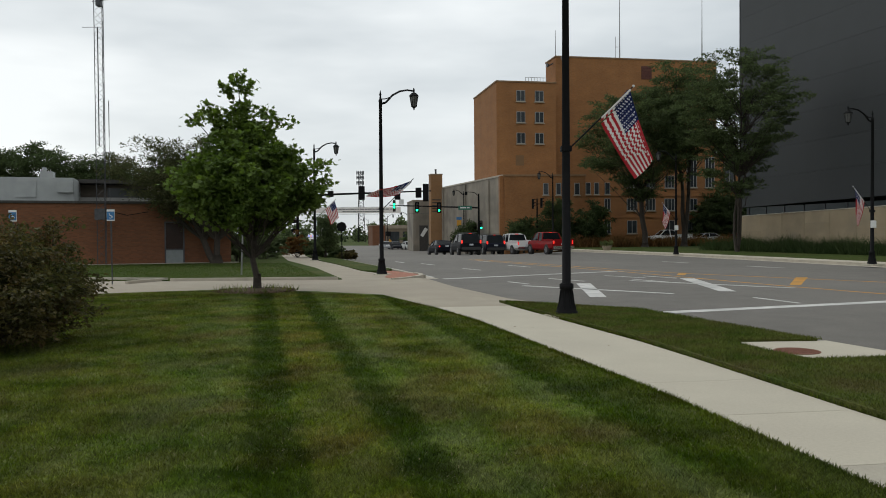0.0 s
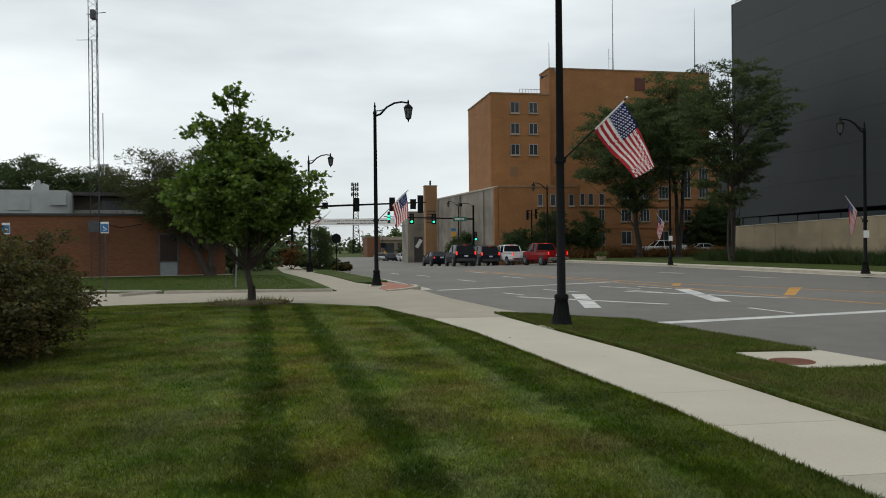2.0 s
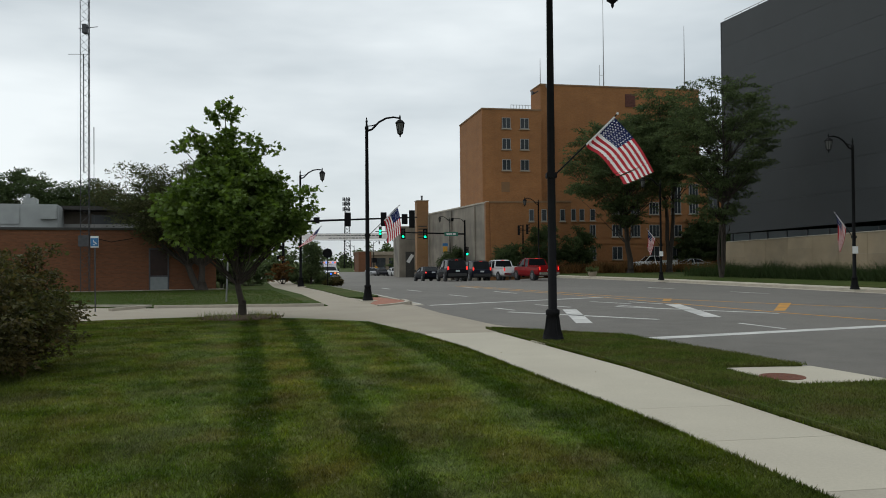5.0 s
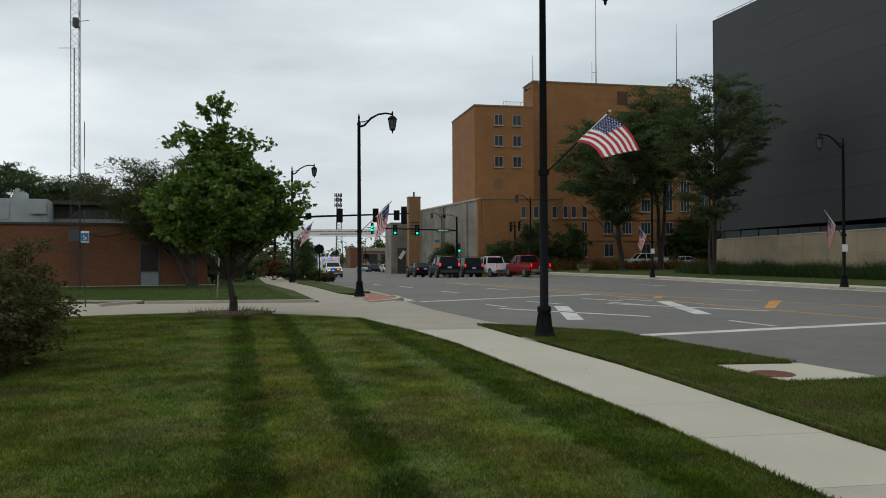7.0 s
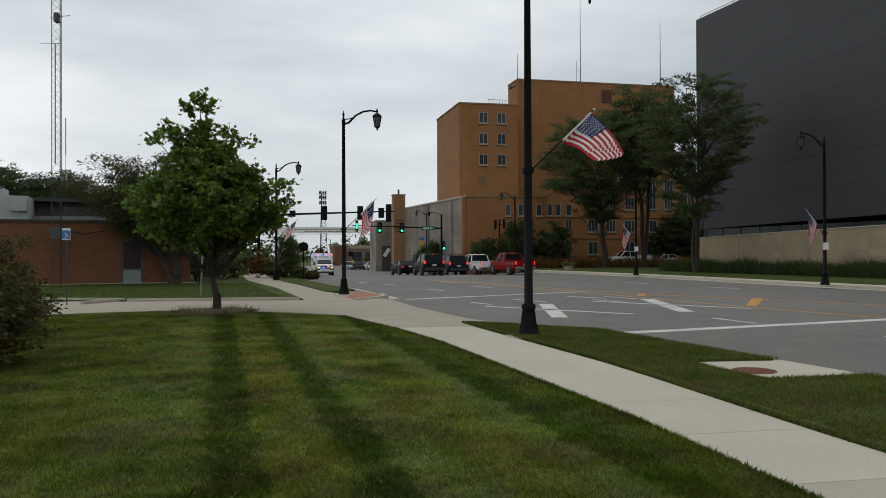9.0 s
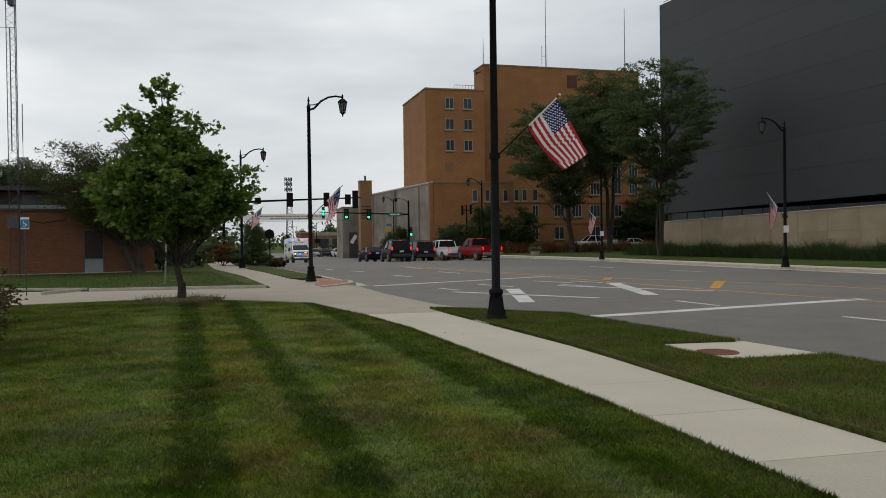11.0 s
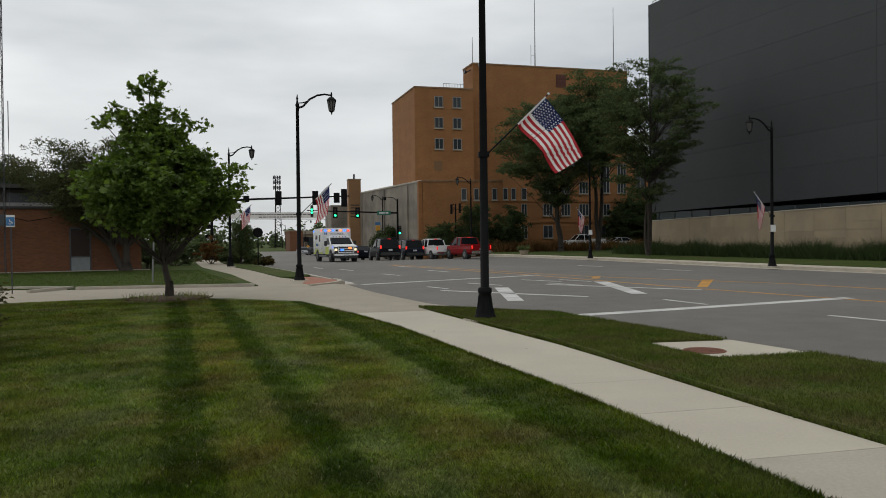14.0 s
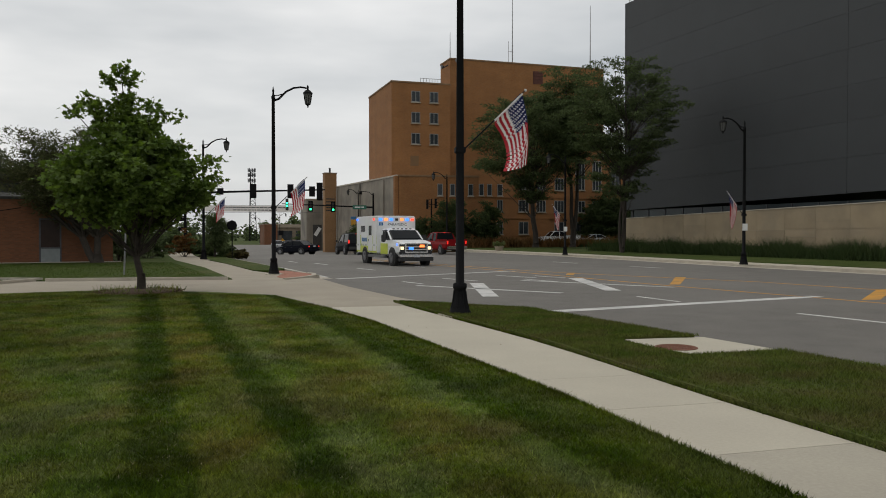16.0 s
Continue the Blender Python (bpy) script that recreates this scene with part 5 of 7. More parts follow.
def flag(at, toward, cols, fine, hoist=0.86, fly=1.48, z0=3.22, run=1.38, rise=1.25):
    """A flag on a slanting staff. The cloth is made of rigid pieces, hung later by the motions."""
    f = empty("flag", pose(at[0], at[1], 0.0), "red and white striped flag with starred blue corner", "flag", "flags on the street lamps")
    d = Vector((math.cos(radians(toward)), math.sin(radians(toward)), 0))
    foot, tip = d * 0.07 + Vector((0, 0, z0)), d * (0.07 + run) + Vector((0, 0, z0 + rise))
    bm = bmesh.new()
    tube(bm, [foot, foot + (tip - foot) * 0.5, tip], [0.016, 0.014, 0.011], 8)
    box(bm, -0.1, -0.1, z0 - 0.06, 0.1, 0.1, z0 + 0.05, 0.01)
    part("staff", bm, BLACK, f)
    bm = bmesh.new()
    bmesh.ops.create_uvsphere(bm, u_segments=10, v_segments=6, radius=0.028, matrix=Matrix.Translation(tip + (tip - foot).normalized() * 0.02))
    part("finial", bm, SIGN_WHITE, f, "small white ball on the tip")
    along = (tip - foot).normalized()
    top = tip - along * 0.09
    pieces = []
    w, h = fly / cols, hoist / 13
    shared = {}

    def piece_mesh(kind, c, r0, r1):
        key = (kind, r1 - r0)
        if kind == "strip":
            key = ("strip", c < cols * 0.41)
        if key in shared:
            return shared[key]
        bm = bmesh.new()
        t = 0.002
        for r in range(r0, r1):
            k = r - r0
            canton = kind == "blue" or (kind == "strip" and c < cols * 0.41 and r < 7)
            z1, zz0 = -k * h, -(k + 1) * h
            box(bm, -w * 0.04, -t, zz0 - h * 0.04, w * 1.04, t, z1 + h * 0.02, mi=2 if canton else (0 if r % 2 == 0 else 1) if kind == "strip" else (0 if kind == "red" else 1))
            if kind == "blue":
                for sy in (-t - 0.001, t + 0.001):
                    star(bm, w * 0.28, (z1 + zz0) / 2, h * 0.36, sy, 1)
                    star(bm, w * 0.76, zz0 + h * 0.08, h * 0.36, sy, 1)
        me = bpy.data.meshes.new("cloth")
        bm.to_mesh(me)
        bm.free()
        for q in (RED, CLOTH, BLUE):
            me.materials.append(q)
        shared[key] = me
        return me
    for c in range(cols):
        for r in range(13 if fine else 1):
            if fine:
                kind = "blue" if (c < cols * 0.41 and r < 7) else ("red" if r % 2 == 0 else "white")
                me = piece_mesh(kind, c, r, r + 1)
            else:
                me = piece_mesh("strip", c, 0, 13)
            ob = new("cloth", me)
            ob.parent = f
            pieces.append((ob, c, r))
    bm = bmesh.new()
    tube(bm, [top + d * 0.012, top - along * hoist * 0.5 + d * 0.014, top - along * hoist + d * 0.012], 0.022, 6)
    part("heading", bm, CLOTH, f, "white hem along the hoist")
    FLAGS.append(dict(pieces=pieces, top=top, along=along, d=d, w=w, h=h, cols=cols, fine=fine, hoist=hoist))
    return f


def hang_flag(fl, keys, times, seed):
    """Keys: seconds, then the fall of the cloth (degrees under level, away from the lamp) at hoist, middle and end,
    the turn out of the staff's plane, the height of the ripples, how far the cloth gathers at its end,
    and by how many degrees its upper edge falls more than the middle."""
    rng = random.Random(seed)
    ph = rng.uniform(0, 6)
    out, side = Vector((1.0 if fl["d"].x > 0 else -1.0, 0, 0)), Vector((0, 1, 0))
    rows = {id(ob): [] for ob, c, r in fl["pieces"]}
    for t in times:
        for k0, k1 in zip(keys, keys[1:]):
            if k0[0] <= t <= k1[0] + 1e-6:
                f = (t - k0[0]) / (k1[0] - k0[0])
                a0, a1, a2, turn, rip, taper, fan = [p + (q - p) * f for p, q in zip((*k0[1:], 0.0)[:7], (*k1[1:], 0.0)[:7])]
                break
        # each row runs from the hoist to the fly end
        grid = {}
        for r, c in [(r, c) for r in range(13) for c in range(fl["cols"])]:
            if c == 0:
                off = Vector((0, 0, 0))
            u = (c + 0.5) / fl["cols"]
            a = a0 + (a1 - a0) * u * 2 if u < 0.5 else a1 + (a2 - a1) * (u - 0.5) * 2
            a += fan * (1 - r / 6)
            wave = turn + rip * min(1.0, u * 1.6) * math.sin(7.5 * u - 5.2 * t + ph)
            dirv = (out * math.cos(radians(a)) - Vector((0, 0, math.sin(radians(a))))) * math.cos(radians(wave)) + side * math.sin(radians(wave))
            grid[c, r] = (off.copy(), dirv.normalized())
            off = off + dirv.normalized() * fl["w"]
        for ob, c, r in fl["pieces"]:
            o, dv = grid[c, r]
            z = -fl["along"]
            if fl["fine"]:
                zz = (z - dv * z.dot(dv)).normalized()
            else:
                # far flags: narrow strips that keep along the staff
                zz, dv = z, (dv - z * dv.dot(z)).normalized()
            n = dv.cross(-zz)
            lift = 0.001 * r + 0.0005 * (c % 2)
            p = fl["top"] + z * fl["h"] * (6.5 + (r - 6.5) * (1 - taper * c / fl["cols"])) + o + n * lift
            m = Matrix.Identity(4)
            for i in range(3):
                m[i][0], m[i][1], m[i][2], m[i][3] = dv[i], -n[i], -zz[i], p[i]
            rows[id(ob)].append((t, m))
    for ob, c, r in fl["pieces"]:
        # keep each pose a pure turn
        walk(ob, [(t, Matrix.LocRotScale(m.translation, m.to_3x3().to_quaternion(), None)) for t, m in rows[id(ob)]])


def furl_flag(fl, keys, times):
    """Keys: seconds; then for the upper and for the lower edge its fall under level (degrees) near the hoist and near the fly,
    and the share of its length that shows across the street. What the edges lack in width lies in folds."""
    out, side = Vector((1.0 if fl["d"].x > 0 else -1.0, 0, 0)), Vector((0, 1, 0))
    billow = Vector((-0.24, -1.0, -0.17)).normalized()
    cols, w, h = fl["cols"], fl["w"], fl["h"]
    rows = {id(ob): [] for ob, c, r in fl["pieces"]}
    for t in times:
        k0, k1 = next((p, q) for p, q in zip(keys, keys[1:]) if p[0] <= t <= q[0] + 1e-6)
        f = (t - k0[0]) / (k1[0] - k0[0])
        f = f * f * (3 - 2 * f)
        t0, t2, tk, b0, b2, bk = [p + (q - p) * f for p, q in zip(k0[1:], k1[1:])]
        grid = {}
        for r in range(14):
            v = r / 13
            p = fl["top"] - fl["along"] * h * r
            for c in range(cols + 1):
                grid[c, r] = p
                u = (c + 0.5) / cols
                g = min(1.15, max(-0.15, 2 * u - 0.5))
                a = radians((t0 + (t2 - t0) * g) * (1 - v) + (b0 + (b2 - b0) * g) * v)
                k = min(1.0, tk + (bk - tk) * v)
                k = max(0.2, min(1.0, k + 0.05 * math.sin(9 * u - 5 * t + 2 * v)))
                deep = math.sqrt(1 - k * k)
                p = p + (out * math.cos(a) - Vector((0, 0, math.sin(a)))) * w * k + billow * w * deep
        # folds across the rows take up the spare width
        fold = {}
        for c in range(cols + 1):
            d = 0.0
            for r in range(14):
                fold[c, r] = d
                if r < 13:
                    gap = (grid[c, r + 1] - grid[c, r]).length
                    d += math.sqrt(max(0.0, h * h - gap * gap))
        for ob, c, r in fl["pieces"]:
            p = grid[c, r] + side * fold[c, r]
            dv = (grid[c + 1, r] + side * fold[c + 1, r] - p).normalized()
            dn = grid[c, r + 1] + side * fold[c, r + 1] - p
            zz = (dn - dv * dn.dot(dv)).normalized()
            n = dv.cross(-zz)
            p = p + n * (0.001 * r + 0.0005 * (c % 2))
            m = Matrix.Identity(4)
            for i in range(3):
                m[i][0], m[i][1], m[i][2], m[i][3] = dv[i], -n[i], -zz[i], p[i]
            rows[id(ob)].append((t, m))
    for ob, c, r in fl["pieces"]:
        walk(ob, [(t, Matrix.LocRotScale(m.translation, m.to_3x3().to_quaternion(), None)) for t, m in rows[id(ob)]])


LAMPS = [((2.37, 15.04), 17, False), ((-2.45, 31.26), 17, False), ((-8.04, 49.2), 15, False), ((16.7, 56.1), 193, True), ((20.5, 37.4), 194, True), ((10.4, 74.0), 195, False), ((2.80, 104.0), 195, False)]


def build_lamps():
    for p, a, tag in LAMPS:
        lamp_post(p, a, tag=tag)
    for p, a in (((-7.4, 165.0), 190), ((-13.1, 185.0), 10), ((-21.9, 230.0), 190)):
        lamp_post(p, a, ground=-1.15)
    flag((2.37, 15.04), 17, 14, True)
    flag((-2.45, 31.26), 17, 7, True, z0=2.62, hoist=0.8, fly=1.3, run=1.24, rise=1.2)
    flag((-8.04, 49.2), 15, 7, True, z0=2.62, hoist=0.8, fly=1.3, run=1.24, rise=1.2)
    flag((16.7, 56.1), 193, 7, True, z0=2.55, hoist=0.86, fly=1.25, run=1.0, rise=1.15)
    flag((20.5, 37.4), 194, 7, True, z0=2.55, hoist=0.86, fly=1.25, run=1.0, rise=1.15)


def signal_head(parent, x, y, z, lit=None, n=3, back=True, turn=0):
    """A signal head; its lenses look along -y of the parent."""
    h = 0.36 * n
    bm = bmesh.new()
    box(bm, -0.17, -0.1, -h / 2, 0.17, 0.14, h / 2, 0.02)
    if back:
        box(bm, -0.28, 0.02, -h / 2 - 0.12, 0.28, 0.04, h / 2 + 0.12)
    head = part("signal_head", bm, BLACK, parent, m=pose(x, y, z, 0, 0, turn))
    for k in range(n):
        zc = h / 2 - 0.18 - k * 0.36
        bm = bmesh.new()
        tube(bm, [(0, -0.11, zc), (0, -0.13, zc)], [0.14, 0.13], 12)
        part("lens", bm, GREEN_LIGHT if lit and k in lit else DARKLENS, head)
        bm = bmesh.new()
        tube(bm, [(0.15 * math.cos(q), -0.12, zc + 0.15 * math.sin(q)) for q in [i * math.pi / 6 for i in range(7)]], 0.015, 4)
        tube(bm, [(0, -0.12, zc + 0.155), (0, -0.3, zc + 0.14)], 0.05, 6)
        part("visor", bm, BLACK, head)
    return head


DARKLENS = mat("dark_lens", (0.03, 0.015, 0.012), (0.02, 0.012, 0.01), 3, 0.3)


def build_signals():
    # near mast: its heads face the traffic beyond, so their backs show
    z = land(-13.9, 75) + ROAD_Z
    s = empty("traffic_signal", pose(-13.9, 75.0, 0.0), "black traffic signal mast with an arm over the lanes", "traffic signal")
    bm = bmesh.new()
    turned(bm, [(0.26, z - 0.05), (0.22, z + 0.4), (0.15, z + 0.6), (0.13, 3.0), (0.11, 6.2)], 12)
    part("pole", bm, BLACK, s, smooth=True)
    bm = bmesh.new()
    tube(bm, [(0, 0, 5.30), (4, 0, 5.48), (12.8, -0.2, 5.72)], [0.12, 0.1, 0.06], 8)
    part("arm", bm, BLACK, s, smooth=True)
    for x, n in ((3.2, 1), (6.2, 3), (9.6, 3), (11.6, 2), (12.3, 4)):
        signal_head(s, x, -0.25 if n > 1 else -0.1, 5.55 - (0 if n > 1 else 0.05), None, n, True, 180)
    for zz, dx in ((2.9, -0.3), (2.0, -0.4)):
        signal_head(s, dx, 0, zz, None, 1, False, 60)
    # far mast: green
    z = land(4.5, 98) + ROAD_Z
    f = empty("traffic_signal", pose(4.5, 98.0, 0.0), "black traffic signal mast showing green lights", "traffic signal")
    bm = bmesh.new()
    turned(bm, [(0.26, z - 0.4), (0.22, z + 0.4), (0.15, z + 0.6), (0.13, 3.0), (0.1, 6.6)], 12)
    part("pole", bm, BLACK, f, smooth=True)
    bm = bmesh.new()
    tube(bm, [(0, 0, 4.85), (-6, 0, 5.05), (-11.2, 0, 5.25)], [0.11, 0.08, 0.05], 8)
    tube(bm, [(0, 0, 6.3), (-0.5, 0, 6.75), (-1.5, 0, 6.85)], 0.04, 6)
    box(bm, -1.75, -0.12, 6.45, -1.4, 0.12, 6.85, 0.03)
    part("arm", bm, BLACK, f, smooth=True)
    signal_head(f, -10.55, -0.25, 5.15, (1, 2), 4, False)
    signal_head(f, -7.7, -0.25, 4.95, (2,), 3, True)
    signal_head(f, -4.95, -0.25, 4.9, (2,), 3, True)
    signal_head(f, 0.28, -0.25, 2.7, (2,), 3, False)
    bm = bmesh.new()
    box(bm, -2.55, -0.2, 4.6, -0.85, -0.16, 5.1, 0.01)
    sg = part("street_sign", bm, SIGN_GREEN, f, "green street-name sign")
    bm = bmesh.new()
    box(bm, -2.3, -0.212, 4.78, -1.6, -0.202, 4.94)
    box(bm, -1.5, -0.212, 4.78, -1.15, -0.202, 4.94)
    part("lettering", bm, SIGN_WHITE, sg)
    bm = bmesh.new()
    box(bm, -9.95, -0.2, 5.3, -9.35, -0.17, 5.95, 0.01)
    part("lane_sign", bm, SIGN_WHITE, f, "small white lane sign")
    # signal on a short pole by the wing
    g = empty("traffic_signal", pose(10.6, 88.0, -0.1), "black traffic signal pole seen side-on", "traffic signal")
    bm = bmesh.new()
    turned(bm, [(0.16, -0.3), (0.1, 0.5), (0.08, 5.6)], 10)
    part("pole", bm, BLACK, g)
    signal_head(g, -0.45, 0, 5.0, None, 3, False, 80)
    signal_head(g, 0.5, 0, 5.1, None, 3, False, 80)
    bm = bmesh.new()
    tube(bm, [(-0.45, 0, 5.0), (0.5, 0, 5.0)], 0.04, 5)
    part("bracket", bm, BLACK, g)


def sign_post(at, zc, w, h, material, label, category, r=0.03, back=None, shape="box", ground=0.0):
    s = empty("sign_post", pose(at[0], at[1], ground), label, category)
    bm = bmesh.new()
    tube(bm, [(0, 0, -0.2), (0, 0, zc + h / 2)], r, 6)
    part("post", bm, DARKMETAL if material is not BLACK else BLACK, s)
    bm = bmesh.new()
    if shape == "disc":
        tube(bm, [(0, -0.05, zc), (0, -0.03, zc)], [w / 2, w / 2], 8)
    elif shape == "diamond":
        box(bm, -w / 2, -0.05, -h / 2, w / 2, -0.03, h / 2)
        bmesh.ops.rotate(bm, verts=list(bm.verts), cent=(0, 0, 0), matrix=Matrix.Rotation(radians(45), 3, "Y"))
        bmesh.ops.translate(bm, verts=list(bm.verts), vec=(0, 0, zc))
    else:
        box(bm, -w / 2, -0.05, zc - h / 2, w / 2, -0.03, zc + h / 2, 0.008)
    p = part("plate", bm, material, s)
    return s, p


def build_signs():
    for x, y in ((-11.0, 26.0), (-14.25, 26.0)):
        s, p = sign_post((x, y), 2.3, 0.27, 0.38, SIGN_WHITE, "white and blue accessible parking sign on a thin post", "sign", 0.02)
        bm = bmesh.new()
        box(bm, -0.125, -0.058, 2.15, 0.125, -0.0505, 2.42, 0.002)
        part("symbol_field", bm, SIGN_BLUE, p)
        bm = bmesh.new()
        tube(bm, [(0.05 * math.cos(q) - 0.01, -0.06, 2.25 + 0.05 * math.sin(q)) for q in [i * 0.55 - 2.4 for i in range(9)]], 0.009, 4)
        tube(bm, [(-0.03, -0.06, 2.36), (-0.02, -0.06, 2.28), (0.05, -0.06, 2.27), (0.07, -0.06, 2.22)], 0.011, 4)
        part("symbol", bm, SIGN_WHITE, p)
    s = empty("post", pose(-7.97, 31.1, 0), "thin pale steel post in the grass", "post")
    bm = bmesh.new()
    tube(bm, [(-0.06, 0, -0.2), (0.05, 0, 2.3)], 0.035, 8)
    part("shaft", bm, GREYMETAL, s)
    bm = bmesh.new()
    box(bm, -0.12, -0.08, 1.95, 0.22, -0.05, 2.5, 0.005)
    part("plate", bm, DARKMETAL, s)
    sign_post((-6.65, 51.5), 2.12, 0.66, 0.66, BLACK, "round dark sign seen from behind on a post", "sign", 0.035, shape="disc")
    yel = mat("sign_yellow", (0.62, 0.30, 0.02), (0.5, 0.25, 0.02), 4, 0.5)
    sign_post((-10.3, 152.0), 0.9, 1.0, 1.0, yel, "yellow diamond warning sign far down the street", "sign", 0.05, shape="diamond", ground=-0.9)
    sign_post((-10.4, 150.0), 2.6, 0.9, 0.9, BLACK, "square lane sign far down the street", "sign", 0.05, ground=-0.9)
    s, p = sign_post((2.15, 103.6), 3.85, 0.7, 0.35, SIGN_BLUE, "small blue sign over a yellow plate on a post", "sign", 0.04, ground=-0.2)
    bm = bmesh.new()
    box(bm, -0.3, -0.05, 2.85, 0.3, -0.03, 3.6, 0.008)
    part("plate", bm, yel, s, "yellow plate")
    # banner over the street, its lettering too small to read
    b = empty("street_banner", pose(-20.5, 121.0, 0, 0, 0, 3), "long white cloth banner hung across the street", "banner")
    bm = bmesh.new()
    box(bm, 0, -0.01, 4.9, 14.0, 0.01, 5.8)
    part("cloth", bm, CLOTH, b)
    rng = random.Random(3)
    for z, x0, x1 in ((5.4, 3.0, 12.6), (5.02, 5.0, 11.0)):
        x = x0
        while x < x1:
            w = rng.uniform(0.2, 0.6)
            bm = bmesh.new()
            box(bm, x, -0.02, z + 0.06, x + w, -0.012, z + 0.19)
            part("lettering", bm, DARKMETAL, b)
            x += w + 0.12
    bm = bmesh.new()
    tube(bm, [(-8, 0, 6.2), (0, 0, 5.85), (14, 0, 5.85), (27, 0, 6.3)], 0.02, 4)
    tube(bm, [(-8, 0, 4.9), (0, 0, 4.75), (14, 0, 4.75), (27, 0, 5.1)], 0.02, 4)
    part("rope", bm, DARKMETAL, b)
    for x in (-8.0, 27.0):
        bm = bmesh.new()
        tube(bm, [(x, 0, -2), (x, 0, 6.6)], 0.09, 6)
        part("pole", bm, DARKMETAL, b)


def build_mast():
    """Three-legged lattice radio mast before the low building."""
    t = empty("lattice_mast", pose(-18.62, 42.9, 0), "slender grey lattice radio mast with whip aerials", "mast")
    R, H, step = 0.29, 24.0, 0.42
    leg = [(R * math.cos(radians(a)), R * math.sin(radians(a))) for a in (90, 210, 330)]
    for x, y in leg:
        bm = bmesh.new()
        tube(bm, [(x, y, -0.1), (x, y, H)], 0.022, 5)
        part("leg", bm, DARKMETAL, t)
    bm = bmesh.new()
    k = 0
    while k * step < H - 1:
        z = k * step
        for i in range(3):
            a, b = leg[i], leg[(i + 1) % 3]
            if k % 2:
                a, b = b, a
            tube(bm, [(*a, z), (*b, z + step)], 0.010, 3, False)
        k += 1
    part("bracing", bm, DARKMETAL, t)
    bm = bmesh.new()
    tube(bm, [(-0.95, 0, 13.0), (0.1, 0, 13.0)], 0.015, 4)
    tube(bm, [(-0.4, 0, 14.4), (0.65, 0, 14.5)], 0.02, 4)
    box(bm, -0.12, -0.25, 14.1, 0.12, 0.1, 14.6, 0.02)
    tube(bm, [(0.0, -0.3, 6.5), (0.0, -0.3, 12.9)], 0.03, 5)
    part("aerial", bm, DARKMETAL, t)
    bm = bmesh.new()
    tube(bm, [(0.42, 0, 0), (0.42, 0, 7.0)], 0.012, 4)
    tube(bm, [(0.42, 0, 7.0), (0.42, 0, 9.0)], 0.022, 6)
    tube(bm, [(0.1, -0.1, 6.2), (0.42, 0, 6.2)], 0.015, 4)
    part("whip_aerial", bm, DARKMETAL, t)
    bm = bmesh.new()
    box(bm, -0.28, -0.4, 2.5, 0.32, -0.15, 3.1, 0.02)
    part("junction_box", bm, DARKMETAL, t)
    bm = bmesh.new()
    tube(bm, [(0.2, 0.2, 3.0), (1.2, 0.35, 2.75), (2.2, 0.8, 2.95)], 0.02, 4)
    part("cable", bm, BLACK, t)


# ---- vehicles (x ahead, z up, origin on the road under the middle) ----
TYRE = mat("tyre_rubber", (0.018, 0.018, 0.018), (0.028, 0.027, 0.026), 10, 0.9, bump=0.3)
RIM = mat("alloy_rim", (0.22, 0.22, 0.225), (0.15, 0.15, 0.155), 6, 0.5, 0.5)
TRIM = mat("black_trim", (0.02, 0.02, 0.021), (0.03, 0.03, 0.03), 6, 0.6)
CHROME = mat("chrome", (0.62, 0.62, 0.63), (0.5, 0.5, 0.51), 6, 0.18, 1.0)
CARGLASS = mat("car_glass", (0.012, 0.014, 0.016), (0.008, 0.01, 0.011), 1, 0.12, spec=0.07)
TAIL = mat("tail_lamp", (0.85, 0.03, 0.02), (0.85, 0.03, 0.02), 1, 0.3, emit=0.9)
TAIL_OFF = mat("tail_lamp_off", (0.28, 0.015, 0.012), (0.2, 0.01, 0.01), 1, 0.3)
PLATE = mat("number_plate", (0.55, 0.57, 0.6), (0.45, 0.47, 0.5), 10, 0.5)


def paint(name, c):
    m = mat(name, c, tuple(x * 0.92 for x in c), 0.8, 0.34, 0.0, spec=0.08)
    m.node_tree.nodes["Principled BSDF"].inputs["IOR"].default_value = 1.18 if max(c) < 0.1 else 1.4
    return m


def loft(bm, rings, mi=0, caps=True):
    vs = [[bm.verts.new(p) for p in r] for r in rings]
    n = len(vs[0])
    for a, b in zip(vs, vs[1:]):
        for k in range(n):
            bm.faces.new((a[k], a[(k + 1) % n], b[(k + 1) % n], b[k])).material_index = mi
    if caps:
        bm.faces.new(vs[0][::-1]).material_index = mi
        bm.faces.new(vs[-1]).material_index = mi
    return bm


def body_ring(x, hw, zb, zt):
    return [(x, -hw * 0.86, zb), (x, -hw, zb + 0.14), (x, -hw, zb + (zt - zb) * 0.62), (x, -hw * 0.94, zt - 0.03), (x, -hw * 0.82, zt), (x, hw * 0.82, zt), (x, hw * 0.94, zt - 0.03), (x, hw, zb + (zt - zb) * 0.62), (x, hw, zb + 0.14), (x, hw * 0.86, zb)]


